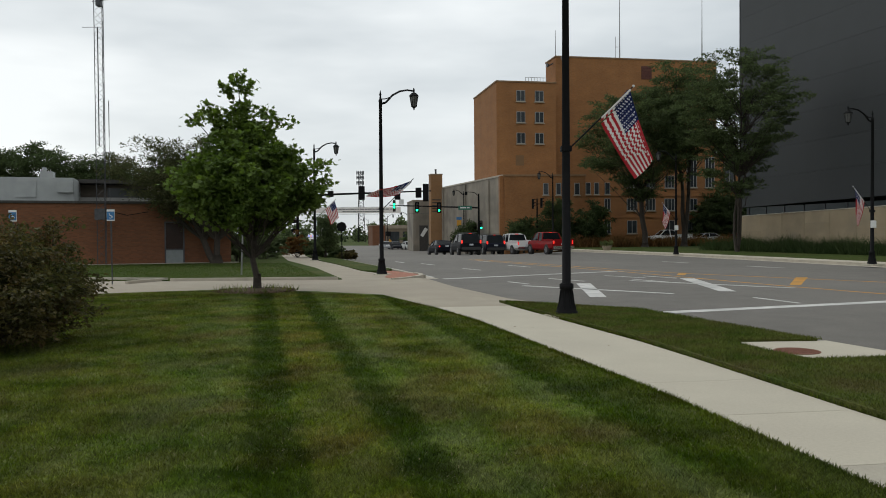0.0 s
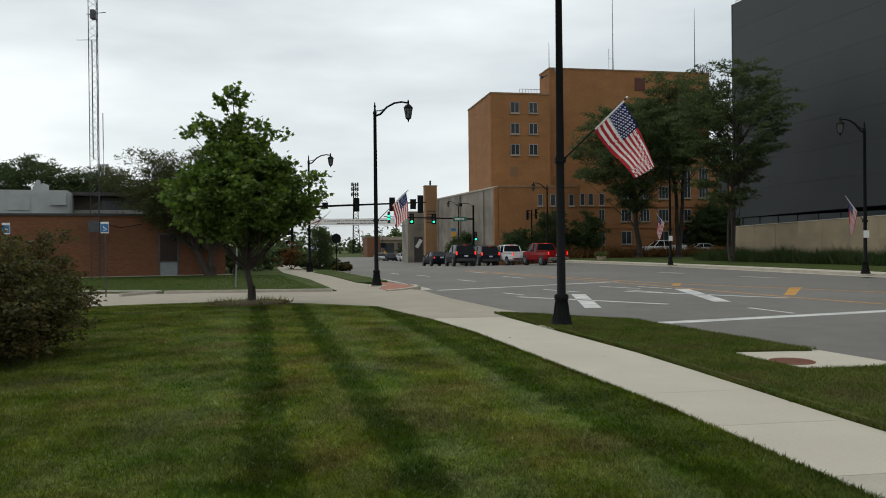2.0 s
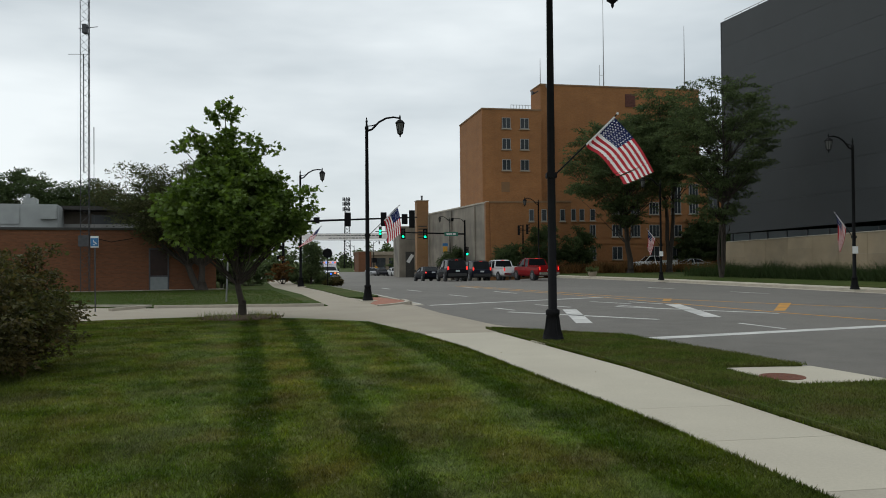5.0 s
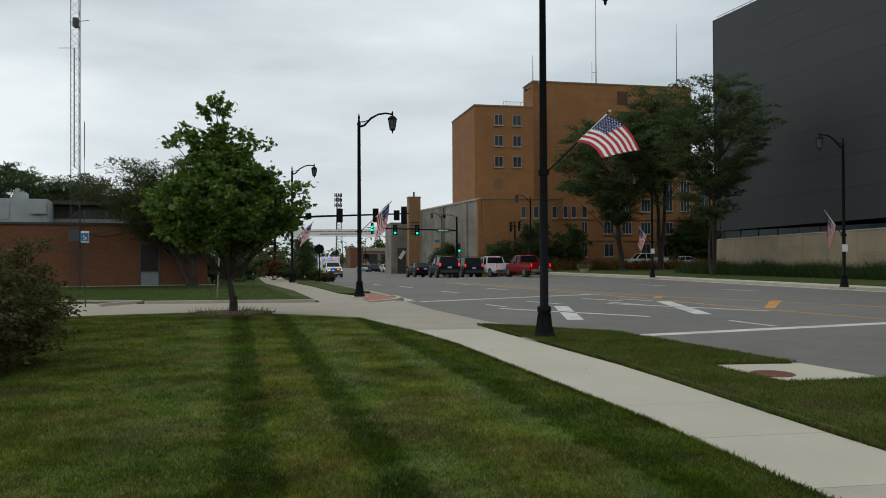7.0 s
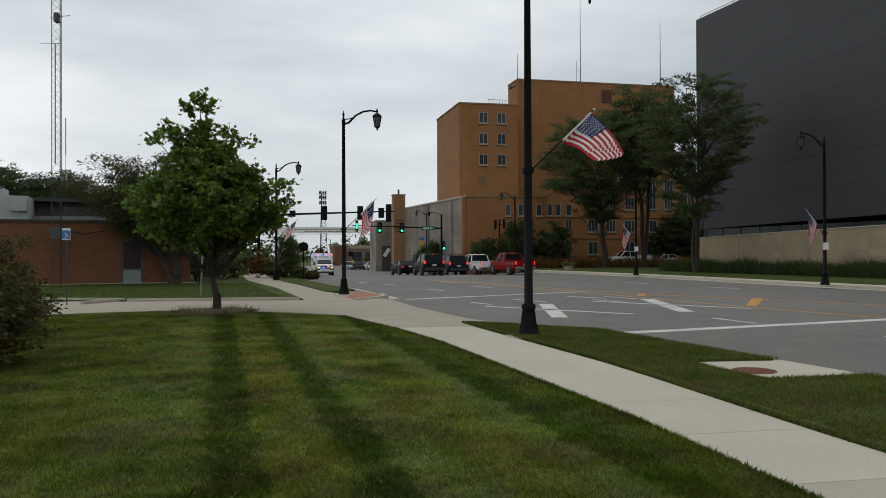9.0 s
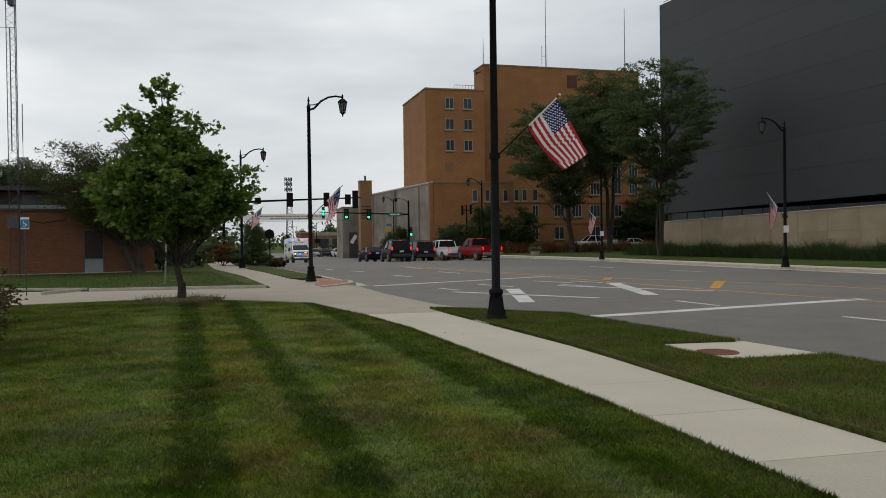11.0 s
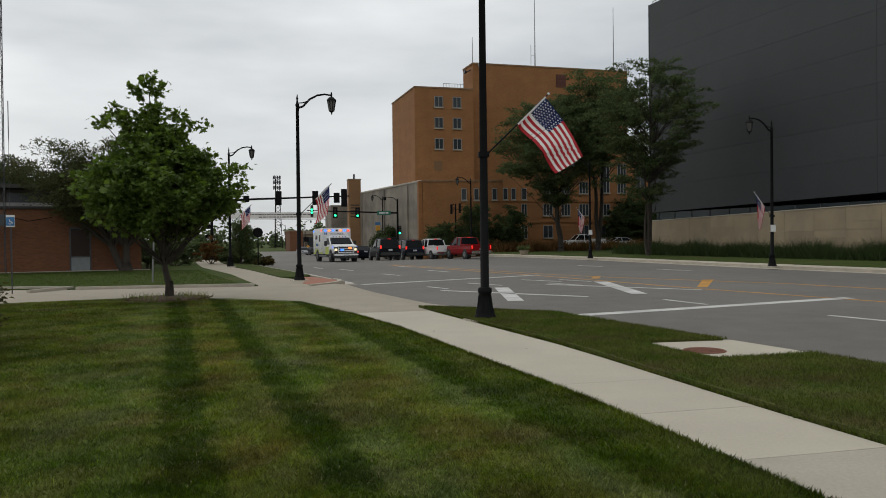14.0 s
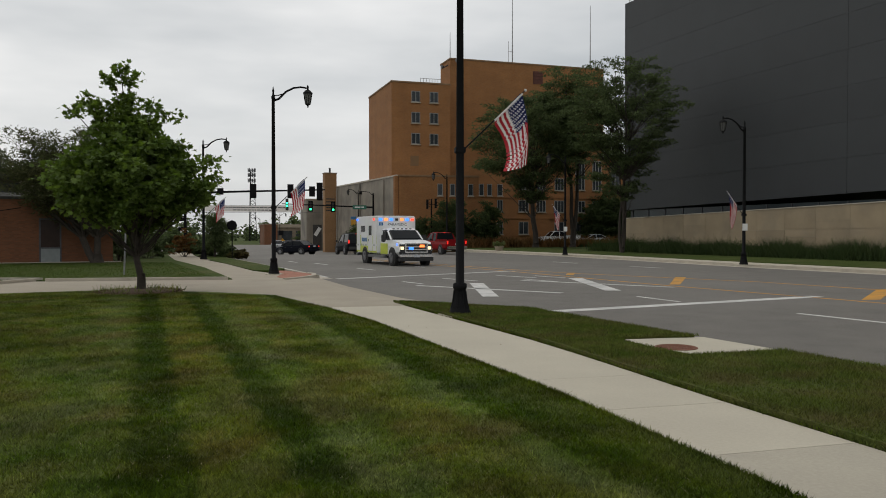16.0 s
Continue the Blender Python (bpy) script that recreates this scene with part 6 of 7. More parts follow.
def wheel(parent, x, y, r, w, wheels=None):
    bm = bmesh.new()
    s = 20
    prof = [(r * 0.62, -w / 2), (r * 0.93, -w / 2), (r, -w / 2 + 0.03), (r, w / 2 - 0.03), (r * 0.93, w / 2), (r * 0.62, w / 2)]
    tube(bm, [(0, yy, 0) for q, yy in prof], [q for q, yy in prof], s)
    ob = part("wheel", bm, TYRE, parent, m=pose(x, y, r))
    bm = bmesh.new()
    sd = 1 if y > 0 else -1
    tube(bm, [(0, sd * (w / 2 - 0.06), 0), (0, sd * (w / 2 + 0.004), 0), (0, sd * (w / 2 + 0.012), 0)], [r * 0.64, r * 0.64, r * 0.56], s)
    for k in range(5):
        a = k * math.tau / 5
        tube(bm, [(r * 0.1 * math.cos(a), sd * (w / 2 + 0.02), r * 0.1 * math.sin(a)), (r * 0.55 * math.cos(a), sd * (w / 2 + 0.016), r * 0.55 * math.sin(a))], r * 0.07, 4)
    part("rim", bm, RIM, ob)
    if wheels is not None:
        wheels.append((ob, x, y, r))
    return ob


def car(at, heading, kind, colour, label, category="car", brake=True, scale=1.0, ground=None, wheels=None):
    """kind: sedan, suv or pickup. heading in degrees, 90 being straight ahead along y."""
    g = ROAD_Z + land(*at) if ground is None else ground
    c = empty(kind if kind != "suv" else "sport_utility_car", pose(at[0], at[1], g, 0, 0, heading), label, category, "cars waiting at the crossing" if brake else "")
    P = paint(kind + "_paint", colour)
    spec = {"sedan": (4.8, 0.90, 0.2, 1.46, 0.33), "suv": (4.9, 0.96, 0.28, 1.88, 0.38), "pickup": (5.8, 1.0, 0.36, 1.92, 0.41)}[kind]
    L, hw, zb, H, r = spec
    h = L / 2
    belt = {"sedan": 0.95, "suv": 1.12, "pickup": 1.2}[kind]
    low = {"sedan": [(-h, 0.78, 0.42, 0.80), (-h + 0.12, 0.97, 0.25, 1.0), (-h + 0.9, 1.0, 0, 1.02), (-0.2, 1.0, 0, 0.98), (0.9, 1.0, 0, 0.95), (h - 0.7, 0.97, 0, 0.80), (h - 0.12, 0.86, 0.1, 0.66), (h, 0.7, 0.25, 0.55)],
           "suv": [(-h, 0.9, 0.35, 1.05), (-h + 0.1, 0.98, 0.2, 1.14), (-0.5, 1.0, 0, 1.14), (0.95, 1.0, 0, 1.12), (h - 0.6, 0.98, 0, 1.05), (h - 0.1, 0.9, 0.15, 0.9), (h, 0.8, 0.3, 0.75)],
           "pickup": [(-h, 0.96, 0.3, 1.12), (-h + 0.08, 0.99, 0.2, 1.16), (-0.6, 1.0, 0, 1.18), (1.0, 1.0, 0, 1.2), (h - 0.5, 0.98, 0, 1.14), (h - 0.08, 0.92, 0.15, 1.0), (h, 0.85, 0.25, 0.85)]}[kind]
    bm = bmesh.new()
    loft(bm, [body_ring(x, hw * f, zb + (dz if abs(x) > h - 0.2 else 0) * 0.6, zt) for x, f, dz, zt in low])
    body = part("body", bm, P, c, smooth=False)
    cab = {"sedan": [(-1.75, 0.97, 0.86), (-0.95, 1.42, 0.64), (0.0, 1.46, 0.64), (0.45, 1.40, 0.64), (1.35, 0.96, 0.84)],
           "suv": [(-h + 0.08, 1.13, 0.90), (-h + 0.4, 1.80, 0.74), (-0.6, 1.86, 0.75), (0.45, 1.80, 0.74), (1.15, 1.12, 0.88)],
           "pickup": [(-0.62, 1.17, 0.92), (-0.45, 1.84, 0.76), (0.3, 1.9, 0.77), (0.95, 1.84, 0.76), (1.6, 1.19, 0.9)]}[kind]
    bm = bmesh.new()
    rings = [[(x, -w * 0.97 if k in (0, 4) else -hw * 0.9, belt - 0.03), (x, -w, max(z - 0.06, belt)), (x, -w * 0.86, z), (x, w * 0.86, z), (x, w, max(z - 0.06, belt)), (x, hw * 0.9, belt - 0.03)] for k, (x, z, w) in enumerate(cab)]
    loft(bm, rings)
    part("glasshouse", bm, CARGLASS, c)
    bm = bmesh.new()
    roof = cab[1:4]
    loft(bm, [[(x, -w * 0.99, z - 0.09), (x, -w * 0.88, z + 0.012), (x, w * 0.88, z + 0.012), (x, w * 0.99, z - 0.09), (x, w * 0.8, z - 0.05), (x, -w * 0.8, z - 0.05)] for x, z, w in roof])
    part("roof", bm, P, c)
    for s in (-1, 1):
        for p0, p1 in (((cab[0][0], s * hw * 0.9, belt - 0.02), (cab[1][0], s * cab[1][2] * 0.985, cab[1][1] - 0.05)), ((cab[4][0], s * hw * 0.9, belt - 0.02), (cab[3][0], s * cab[3][2] * 0.985, cab[3][1] - 0.05)), ((cab[2][0] - 0.1, s * hw * 0.905, belt - 0.02), (cab[2][0] - 0.05, s * cab[2][2] * 1.0, cab[2][1] - 0.06))):
            bm = bmesh.new()
            tube(bm, [p0, p1], 0.05, 5)
            part("pillar", bm, P if kind != "suv" else TRIM, c)
    if kind == "pickup":
        bm = bmesh.new()
        box(bm, -h + 0.12, -hw * 0.8, 1.10, -0.7, hw * 0.8, 1.185)
        part("bed_liner", bm, TRIM, c)
        for s in (-1, 1):
            bm = bmesh.new()
            box(bm, -h + 0.06, s * hw * 0.93 - 0.07, 1.15, -0.65, s * hw * 0.93 + 0.05, 1.30, 0.02)
            part("bed_side", bm, P, c)
        bm = bmesh.new()
        box(bm, -h - 0.01, -hw * 0.82, 0.78, -h + 0.07, hw * 0.82, 1.30, 0.02)
        part("tailgate", bm, P, c)
        bm = bmesh.new()
        box(bm, -h - 0.14, -hw * 0.92, 0.5, -h + 0.05, hw * 0.92, 0.74, 0.04)
        part("bumper", bm, CHROME, c)
    else:
        bm = bmesh.new()
        box(bm, -h - 0.06, -hw * 0.88, zb + 0.14, -h + 0.1, hw * 0.88, zb + 0.42, 0.05)
        part("bumper", bm, TRIM if kind == "suv" else P, c)
    for s in (-1, 1):
        zt = {"sedan": (0.76, 0.90), "suv": (0.98, 1.28), "pickup": (0.90, 1.18)}[kind]
        bm = bmesh.new()
        box(bm, -h - 0.02, s * hw * 0.85 - 0.065, zt[0], -h + 0.08, s * hw * 0.85 + 0.065, zt[1], 0.02)
        part("tail_light", bm, TAIL if brake else TAIL_OFF, c, "red tail light")
        bm = bmesh.new()
        box(bm, h - 0.14, s * hw * 0.64 - 0.14, 0.62 if kind == "sedan" else 0.8, h - 0.01, s * hw * 0.64 + 0.14, 0.74 if kind == "sedan" else 1.0, 0.02)
        part("headlight", bm, GLOWLESS, c)
        bm = bmesh.new()
        box(bm, 0.95, s * (hw + 0.1) - 0.1, belt + 0.02, 1.1, s * (hw + 0.1) + 0.08, belt + 0.2, 0.03)
        part("mirror", bm, TRIM, c)
        for x in (-0.1, 0.75):
            bm = bmesh.new()
            box(bm, x - 0.1, s * hw - 0.02, belt - 0.22, x + 0.08, s * hw + 0.015, belt - 0.17)
            part("door_handle", bm, TRIM, c)
        for x in (-h * 0.58, h * 0.60):
            bm = bmesh.new()
            tube(bm, [(x, s * hw * 0.8, r), (x, s * (hw + 0.008), r)], [r + 0.07, r + 0.07], 18)
            part("wheel_arch", bm, TRIM, c)
            wheel(c, x, s * (hw - 0.08), r, 0.22, wheels)
    if kind != "sedan":
        bm = bmesh.new()
        box(bm, cab[1][0] - 0.02, -0.12, H - 0.065, cab[1][0] + 0.05, 0.12, H - 0.035)
        part("high_brake_light", bm, TAIL if brake else TAIL_OFF, c)
    if kind == "suv":
        bm = bmesh.new()
        for s in (-1, 1):
            tube(bm, [(-1.9, s * 0.62, 1.92), (0.4, s * 0.62, 1.93)], 0.025, 5)
        for x in (-1.6, 0.2):
            tube(bm, [(x, -0.62, 1.93), (x, 0.62, 1.93)], 0.02, 5)
        part("roof_rack", bm, TRIM, c)
    bm = bmesh.new()
    box(bm, -h - 0.08, -0.17, 0.78 if kind == "sedan" else 0.82, -h - 0.005, 0.17, 0.92 if kind == "sedan" else 0.96)
    part("plate", bm, PLATE, c)
    return c


CAR_HEAD = 107.0
MOVERS = {}


def build_cars():
    w = []
    MOVERS["sedan"] = (car((-0.4, 79.0), CAR_HEAD, "sedan", (0.012, 0.013, 0.018), "shiny black sedan pulling away from the crossing", wheels=w), w)
    w = []
    MOVERS["suv"] = (car((2.1, 68.5), CAR_HEAD, "suv", (0.014, 0.015, 0.018), "black sport utility car with brake lights lit", wheels=w), w)
    car((4.3, 74.0), 103, "suv", (0.018, 0.02, 0.03), "dark blue sport utility car with brake lights lit")
    car((6.7, 72.8), CAR_HEAD, "pickup", (0.70, 0.70, 0.69), "white pickup truck waiting at the crossing", "truck")
    car((9.2, 68.2), CAR_HEAD, "pickup", (0.24, 0.010, 0.012), "bright red pickup truck waiting at the crossing", "truck")
    car((29.9, 103.5), 186, "pickup", (0.72, 0.72, 0.71), "white pickup truck parked by the office building", "truck", False, ground=0.03)
    car((35.0, 104.0), 186, "sedan", (0.45, 0.46, 0.47), "silver car parked by the office building", brake=False, ground=0.03)
    car((39.5, 104.0), 186, "sedan", (0.25, 0.02, 0.02), "dark red car parked by the office building", brake=False, ground=0.03)
    for x, y, col, nm in ((-10.6, 145, (0.4, 0.4, 0.41), "silver"), (-8.7, 143, (0.03, 0.03, 0.035), "dark"), (-6.2, 140, (0.55, 0.55, 0.54), "pale")):
        car((x, y), 285, "sedan", col, nm + " car standing far down the street", brake=False)


AMB = {}


def build_ambulance():
    a = empty("ambulance", pose(0, 0, 0), "white and lime-yellow ambulance with flashing lights", "ambulance")
    WH = mat("ambulance_white", (0.80, 0.81, 0.80), (0.74, 0.75, 0.74), 0.8, 0.3, spec=0.6)
    LIME = mat("lime_yellow", (0.58, 0.66, 0.06), (0.52, 0.6, 0.06), 1.5, 0.35)
    GREY = mat("diamond_plate", (0.32, 0.33, 0.34), (0.22, 0.23, 0.24), 30, 0.35, 0.8)
    bm = bmesh.new()
    box(bm, -3.45, -1.17, 0.62, 0.42, 1.17, 2.76, 0.06)
    module = part("box_body", bm, WH, a)
    # lime panels, low band and bright checks along the sides
    for s in (-1, 1):
        for x0, x1, z0, z1 in ((-3.38, 0.36, 0.66, 1.04), (-3.38, -2.3, 1.06, 1.66), (-1.7, 0.34, 1.15, 1.62), (-3.38, -2.95, 1.68, 2.3)):
            bm = bmesh.new()
            box(bm, x0, s * 1.172 - 0.004, z0, x1, s * 1.172 + 0.004, z1)
            part("lime_panel", bm, LIME, module)
        bm = bmesh.new()
        for k in range(7):
            box(bm, -3.2 + k * 0.5, s * 1.180 - 0.004, 1.03, -2.95 + k * 0.5, s * 1.180 + 0.004, 1.13)
        part("check_band", bm, mat("reflective_silver", (0.5, 0.52, 0.54), (0.4, 0.42, 0.44), 10, 0.4), module)
        # side door with window, lockers
        bm = bmesh.new()
        box(bm, -1.15, s * 1.176 - 0.012, 0.75, -0.35, s * 1.176 + 0.012, 2.4, 0.01)
        door = part("side_door", bm, WH, a)
        bm = bmesh.new()
        box(bm, -1.0, s * 1.19 - 0.01, 1.65, -0.5, s * 1.19 + 0.01, 2.2, 0.01)
        part("window", bm, CARGLASS, door)
        bm = bmesh.new()
        box(bm, -1.1, s * 1.19 - 0.01, 1.3, -1.0, s * 1.19 + 0.03, 1.42, 0.008)
        part("handle", bm, CHROME, door)
        for x0, x1, z0, z1 in ((-0.25, 0.33, 0.75, 2.4), (-3.35, -2.65, 0.75, 2.4), (-2.5, -1.25, 1.15, 1.75)):
            bm = bmesh.new()
            box(bm, x0, s * 1.174 - 0.008, z0, x1, s * 1.174 + 0.008, z1, 0.006)
            part("locker_door", bm, WH, a)
        bm = bmesh.new()
        box(bm, -2.45, s * 1.19 - 0.01, 1.85, -1.75, s * 1.19 + 0.01, 2.2, 0.01)
        part("side_window", bm, CARGLASS, a)
        for x, m in ((-3.2, BLUE_LIGHT), (-0.1, RED_LIGHT)):
            bm = bmesh.new()
            box(bm, x - 0.09, s * 1.19 - 0.02, 2.5, x + 0.09, s * 1.19 + 0.02, 2.62, 0.01)
            part("side_flasher", bm, m, a)
        bm = bmesh.new()
        for k in range(5):
            box(bm, -2.3 + k * 0.2, s * 1.186 - 0.004, 1.28, -2.16 + k * 0.2, s * 1.186 + 0.004, 1.5)
        part("lettering", bm, SIGN_BLUE, a)
    # band of warning lights over the cab
    for k, m in enumerate((BLUE_LIGHT, AMBER_LIGHT, BLUE_LIGHT, DARKLENS, AMBER_LIGHT, BLUE_LIGHT, RED_LIGHT)):
        y = -0.96 + k * 0.32
        bm = bmesh.new()
        box(bm, 0.40, y - 0.085, 2.48, 0.47, y + 0.085, 2.61, 0.01)
        part("warning_light", bm, m, a)
    txt = bpy.data.curves.new("lettering", "FONT")
    txt.body, txt.size, txt.align_x, txt.extrude = "PARAMEDIC", 0.215, "CENTER", 0.002
    txt.materials.append(TRIM)
    ob = new("lettering", txt)
    ob.parent = a
    ob.matrix_basis = pose(0.424, 0.06, 2.2, 90, 0, 90)
    # cab
    bm = bmesh.new()
    loft(bm, [body_ring(x, w, zb, zt) for x, w, zb, zt in ((0.40, 1.0, 0.5, 1.42), (1.75, 1.0, 0.5, 1.42), (2.05, 0.99, 0.5, 1.41), (2.75, 0.98, 0.55, 1.38), (3.28, 0.96, 0.6, 1.31), (3.44, 0.93, 0.66, 1.2))])
    part("cab_body", bm, WH, a)
    bm = bmesh.new()
    loft(bm, [[(x, -w0, 1.40), (x, -w, z - 0.08), (x, -w * 0.88, z), (x, w * 0.88, z), (x, w, z - 0.08), (x, w0, 1.40)] for x, z, w, w0 in ((0.42, 1.99, 0.86, 0.93), (1.15, 2.01, 0.86, 0.93), (1.35, 1.97, 0.84, 0.93), (2.1, 1.49, 0.9, 0.93))])
    part("cab_glass", bm, CARGLASS, a)
    bm = bmesh.new()
    loft(bm, [[(x, -w * 1.01, z - 0.12), (x, -w * 0.9, z + 0.02), (x, w * 0.9, z + 0.02), (x, w * 1.01, z - 0.12), (x, w * 0.7, z - 0.06), (x, -w * 0.7, z - 0.06)] for x, z, w in ((0.42, 1.99, 0.86), (1.15, 2.01, 0.86), (1.40, 1.95, 0.85))])
    for s in (-1, 1):
        tube(bm, [(1.38, s * 0.85, 1.89), (2.1, s * 0.92, 1.40)], 0.05, 5)
        tube(bm, [(0.5, s * 0.86, 1.9), (0.5, s * 0.94, 1.28)], 0.08, 5)
    part("cab_roof", bm, WH, a)
    for k in range(5):
        bm = bmesh.new()
        box(bm, 1.26, -0.5 + k * 0.25 - 0.05, 1.99, 1.38, -0.5 + k * 0.25 + 0.05, 2.04, 0.01)
        part("marker_light", bm, GLOWLESS, a)
    for s in (-1, 1):
        bm = bmesh.new()
        box(bm, 0.55, s * 1.003 - 0.006, 0.62, 1.75, s * 1.003 + 0.006, 1.2, 0.004)
        part("cab_door", bm, LIME, a, "lime-yellow cab door")
        bm = bmesh.new()
        box(bm, 1.55, s * 1.2 - 0.12, 1.28, 1.72, s * 1.2 + 0.1, 1.68, 0.03)
        tube(bm, [(1.65, s * 0.95, 1.4), (1.65, s * 1.15, 1.45)], 0.03, 5)
        part("mirror", bm, TRIM, a)
        bm = bmesh.new()
        box(bm, 3.26, s * 0.78 - 0.13, 0.86, 3.49, s * 0.78 + 0.10, 1.08, 0.03)
        part("headlight", bm, HEAD_LIGHT, a, "lit headlight")
        bm = bmesh.new()
        box(bm, 3.0, s * 0.93 - 0.03, 1.12, 3.15, s * 0.98 + 0.02, 1.2, 0.01)
        part("fender_flasher", bm, BLUE_LIGHT, a)
        bm = bmesh.new()
        box(bm, -1.2, s * 1.08 - 0.1, 0.4, 1.7, s * 1.08 + 0.08, 0.56, 0.02)
        part("running_board", bm, GREY, a)
    bm = bmesh.new()
    box(bm, 3.34, -0.93, 0.64, 3.462, 0.93, 1.2, 0.03)
    part("grille", bm, TRIM, a)
    bm = bmesh.new()
    for q in ((-0.66, 0.72, 0.66, 0.78), (-0.66, 1.18, 0.66, 1.24), (-0.66, 0.78, -0.58, 1.18), (0.58, 0.78, 0.66, 1.18)):
        box(bm, 3.44, q[0], q[1], 3.525, q[2], q[3], 0.012)
    part("grille_surround", bm, CHROME, a)
    bm = bmesh.new()
    for y in (-1.0, -0.86):
        box(bm, 0.422, y - 0.05, 2.2, 0.43, y + 0.05, 2.38)
    part("unit_number", bm, SIGN_BLUE, a)
    for k in range(2):
        bm = bmesh.new()
        box(bm, 3.47, -0.58, 0.87 + k * 0.14, 3.50, 0.58, 0.92 + k * 0.14)
        part("grille_bar", bm, CHROME, a)
    for y, m in ((-0.3, BLUE_LIGHT), (0.32, AMBER_LIGHT)):
        bm = bmesh.new()
        box(bm, 3.50, y - 0.13, 0.93 + (0.08 if y > 0 else -0.05), 3.545, y + 0.13, 1.07 + (0.08 if y > 0 else -0.05), 0.01)
        part("grille_flasher", bm, m, a)
    bm = bmesh.new()
    box(bm, 3.36, -1.0, 0.50, 3.60, 1.0, 0.63, 0.04)
    part("bumper", bm, CHROME, a)
    bm = bmesh.new()
    box(bm, 3.34, -0.97, 0.28, 3.56, 0.97, 0.495, 0.02)
    part("air_dam", bm, TRIM, a)
    bm = bmesh.new()
    box(bm, 3.615, -0.16, 0.48, 3.635, 0.16, 0.60)
    part("plate", bm, PLATE, a)
    bm = bmesh.new()
    box(bm, -3.4, -0.45, 0.35, 3.2, 0.45, 0.62)
    part("chassis", bm, TRIM, a)
    bm = bmesh.new()
    box(bm, -3.75, -1.1, 0.42, -3.4, 1.1, 0.6, 0.03)
    part("rear_step", bm, GREY, a)
    AMB["wheels"] = []
    for s in (-1, 1):
        bm = bmesh.new()
        tube(bm, [(2.45, s * 0.8, 0.45), (2.45, s * 1.022, 0.45)], 0.56, 20)
        part("wheel_arch", bm, TRIM, a)
        bm = bmesh.new()
        tube(bm, [(-1.75, s * 0.9, 0.45), (-1.75, s * 1.186, 0.45)], 0.54, 20)
        part("wheel_arch", bm, TRIM, a)
        wheel(a, 2.45, s * 0.93, 0.44, 0.26, AMB["wheels"])
        wheel(a, -1.75, s * 1.06, 0.44, 0.3, AMB["wheels"])
    AMB["car"] = a


AMB_WAY = [(0.0, -25.0, 152.0), (3.5, -17.0, 121.0), (6.3, -12.9, 108.0), (8.2, -11.0, 101.5), (10.3, -9.2, 93.0), (11.5, -7.6, 86.0), (12.1, -6.5, 82.3), (12.7, -5.4, 78.0), (13.3, -4.0, 72.5), (13.7, -2.95, 68.4), (14.1, -1.85, 64.3), (14.5, -0.8, 60.2), (14.9, 0.25, 56.1), (15.3, 1.3, 52.0), (15.7, 2.4, 48.0), (16.0, 3.25, 45.0)]
SEDAN_WAY = [(0.0, -0.25, 80.0, 106), (13.9, -0.25, 80.0, 106), (14.4, -0.7, 80.5, 109), (14.8, -1.3, 80.8, 116), (15.3, -2.3, 81.9, 127), (15.7, -3.3, 82.7, 136), (16.0, -4.2, 83.3, 142)]
SUV_WAY = [(0.0, 1.95, 69.0, 101), (14.2, 1.95, 69.0, 101), (15.0, 1.75, 69.8, 102), (16.0, 1.25, 71.5, 104)]


def spline(rows, t):
    """Catmull-Rom through timed rows."""
    i = max(k for k in range(len(rows)) if rows[k][0] <= t + 1e-9)
    i = min(i, len(rows) - 2)
    p = [rows[max(i - 1, 0)], rows[i], rows[i + 1], rows[min(i + 2, len(rows) - 1)]]
    t1, t2 = p[1][0], p[2][0]
    u = (t - t1) / (t2 - t1)
    out = []
    for k in range(1, len(rows[0])):
        m1 = (p[2][k] - p[0][k]) / max(p[2][0] - p[0][0], 1e-6) * (t2 - t1)
        m2 = (p[3][k] - p[1][k]) / max(p[3][0] - p[1][0], 1e-6) * (t2 - t1)
        out.append((2 * u ** 3 - 3 * u ** 2 + 1) * p[1][k] + (u ** 3 - 2 * u ** 2 + u) * m1 + (-2 * u ** 3 + 3 * u ** 2) * p[2][k] + (u ** 3 - u ** 2) * m2)
    return out


def drive(thing, wheels, place, step=0.1):
    """Key a vehicle along place(t) -> x, y, heading, its wheels rolling with the way gone."""
    rows, gone, last, roll = [], 0.0, None, []
    fine = [k / 30 for k in range(481)]
    for n, t in enumerate(fine):
        x, y, hd = place(t)
        if last:
            gone += math.hypot(x - last[0], y - last[1])
        last = (x, y)
        roll.append((t, gone))
        if n % 6 == 0:
            ahead = (land(x + math.cos(radians(hd)), y + math.sin(radians(hd))) - land(x - math.cos(radians(hd)), y - math.sin(radians(hd)))) / 2
            rows.append((t, pose(x, y, ROAD_Z + land(x, y), 0, -math.degrees(math.atan(ahead)), hd)))
    walk(thing, rows)
    for ob, wx, wy, r in wheels:
        keyed, at = [], -1e9
        for n, (t, s) in enumerate(roll):
            if n in (0, 480) or s - at > r * 1.0:
                at = s
                keyed.append((t, pose(wx, wy, r, 0, math.degrees(s / r) % 360, 0)))
        walk(ob, keyed)


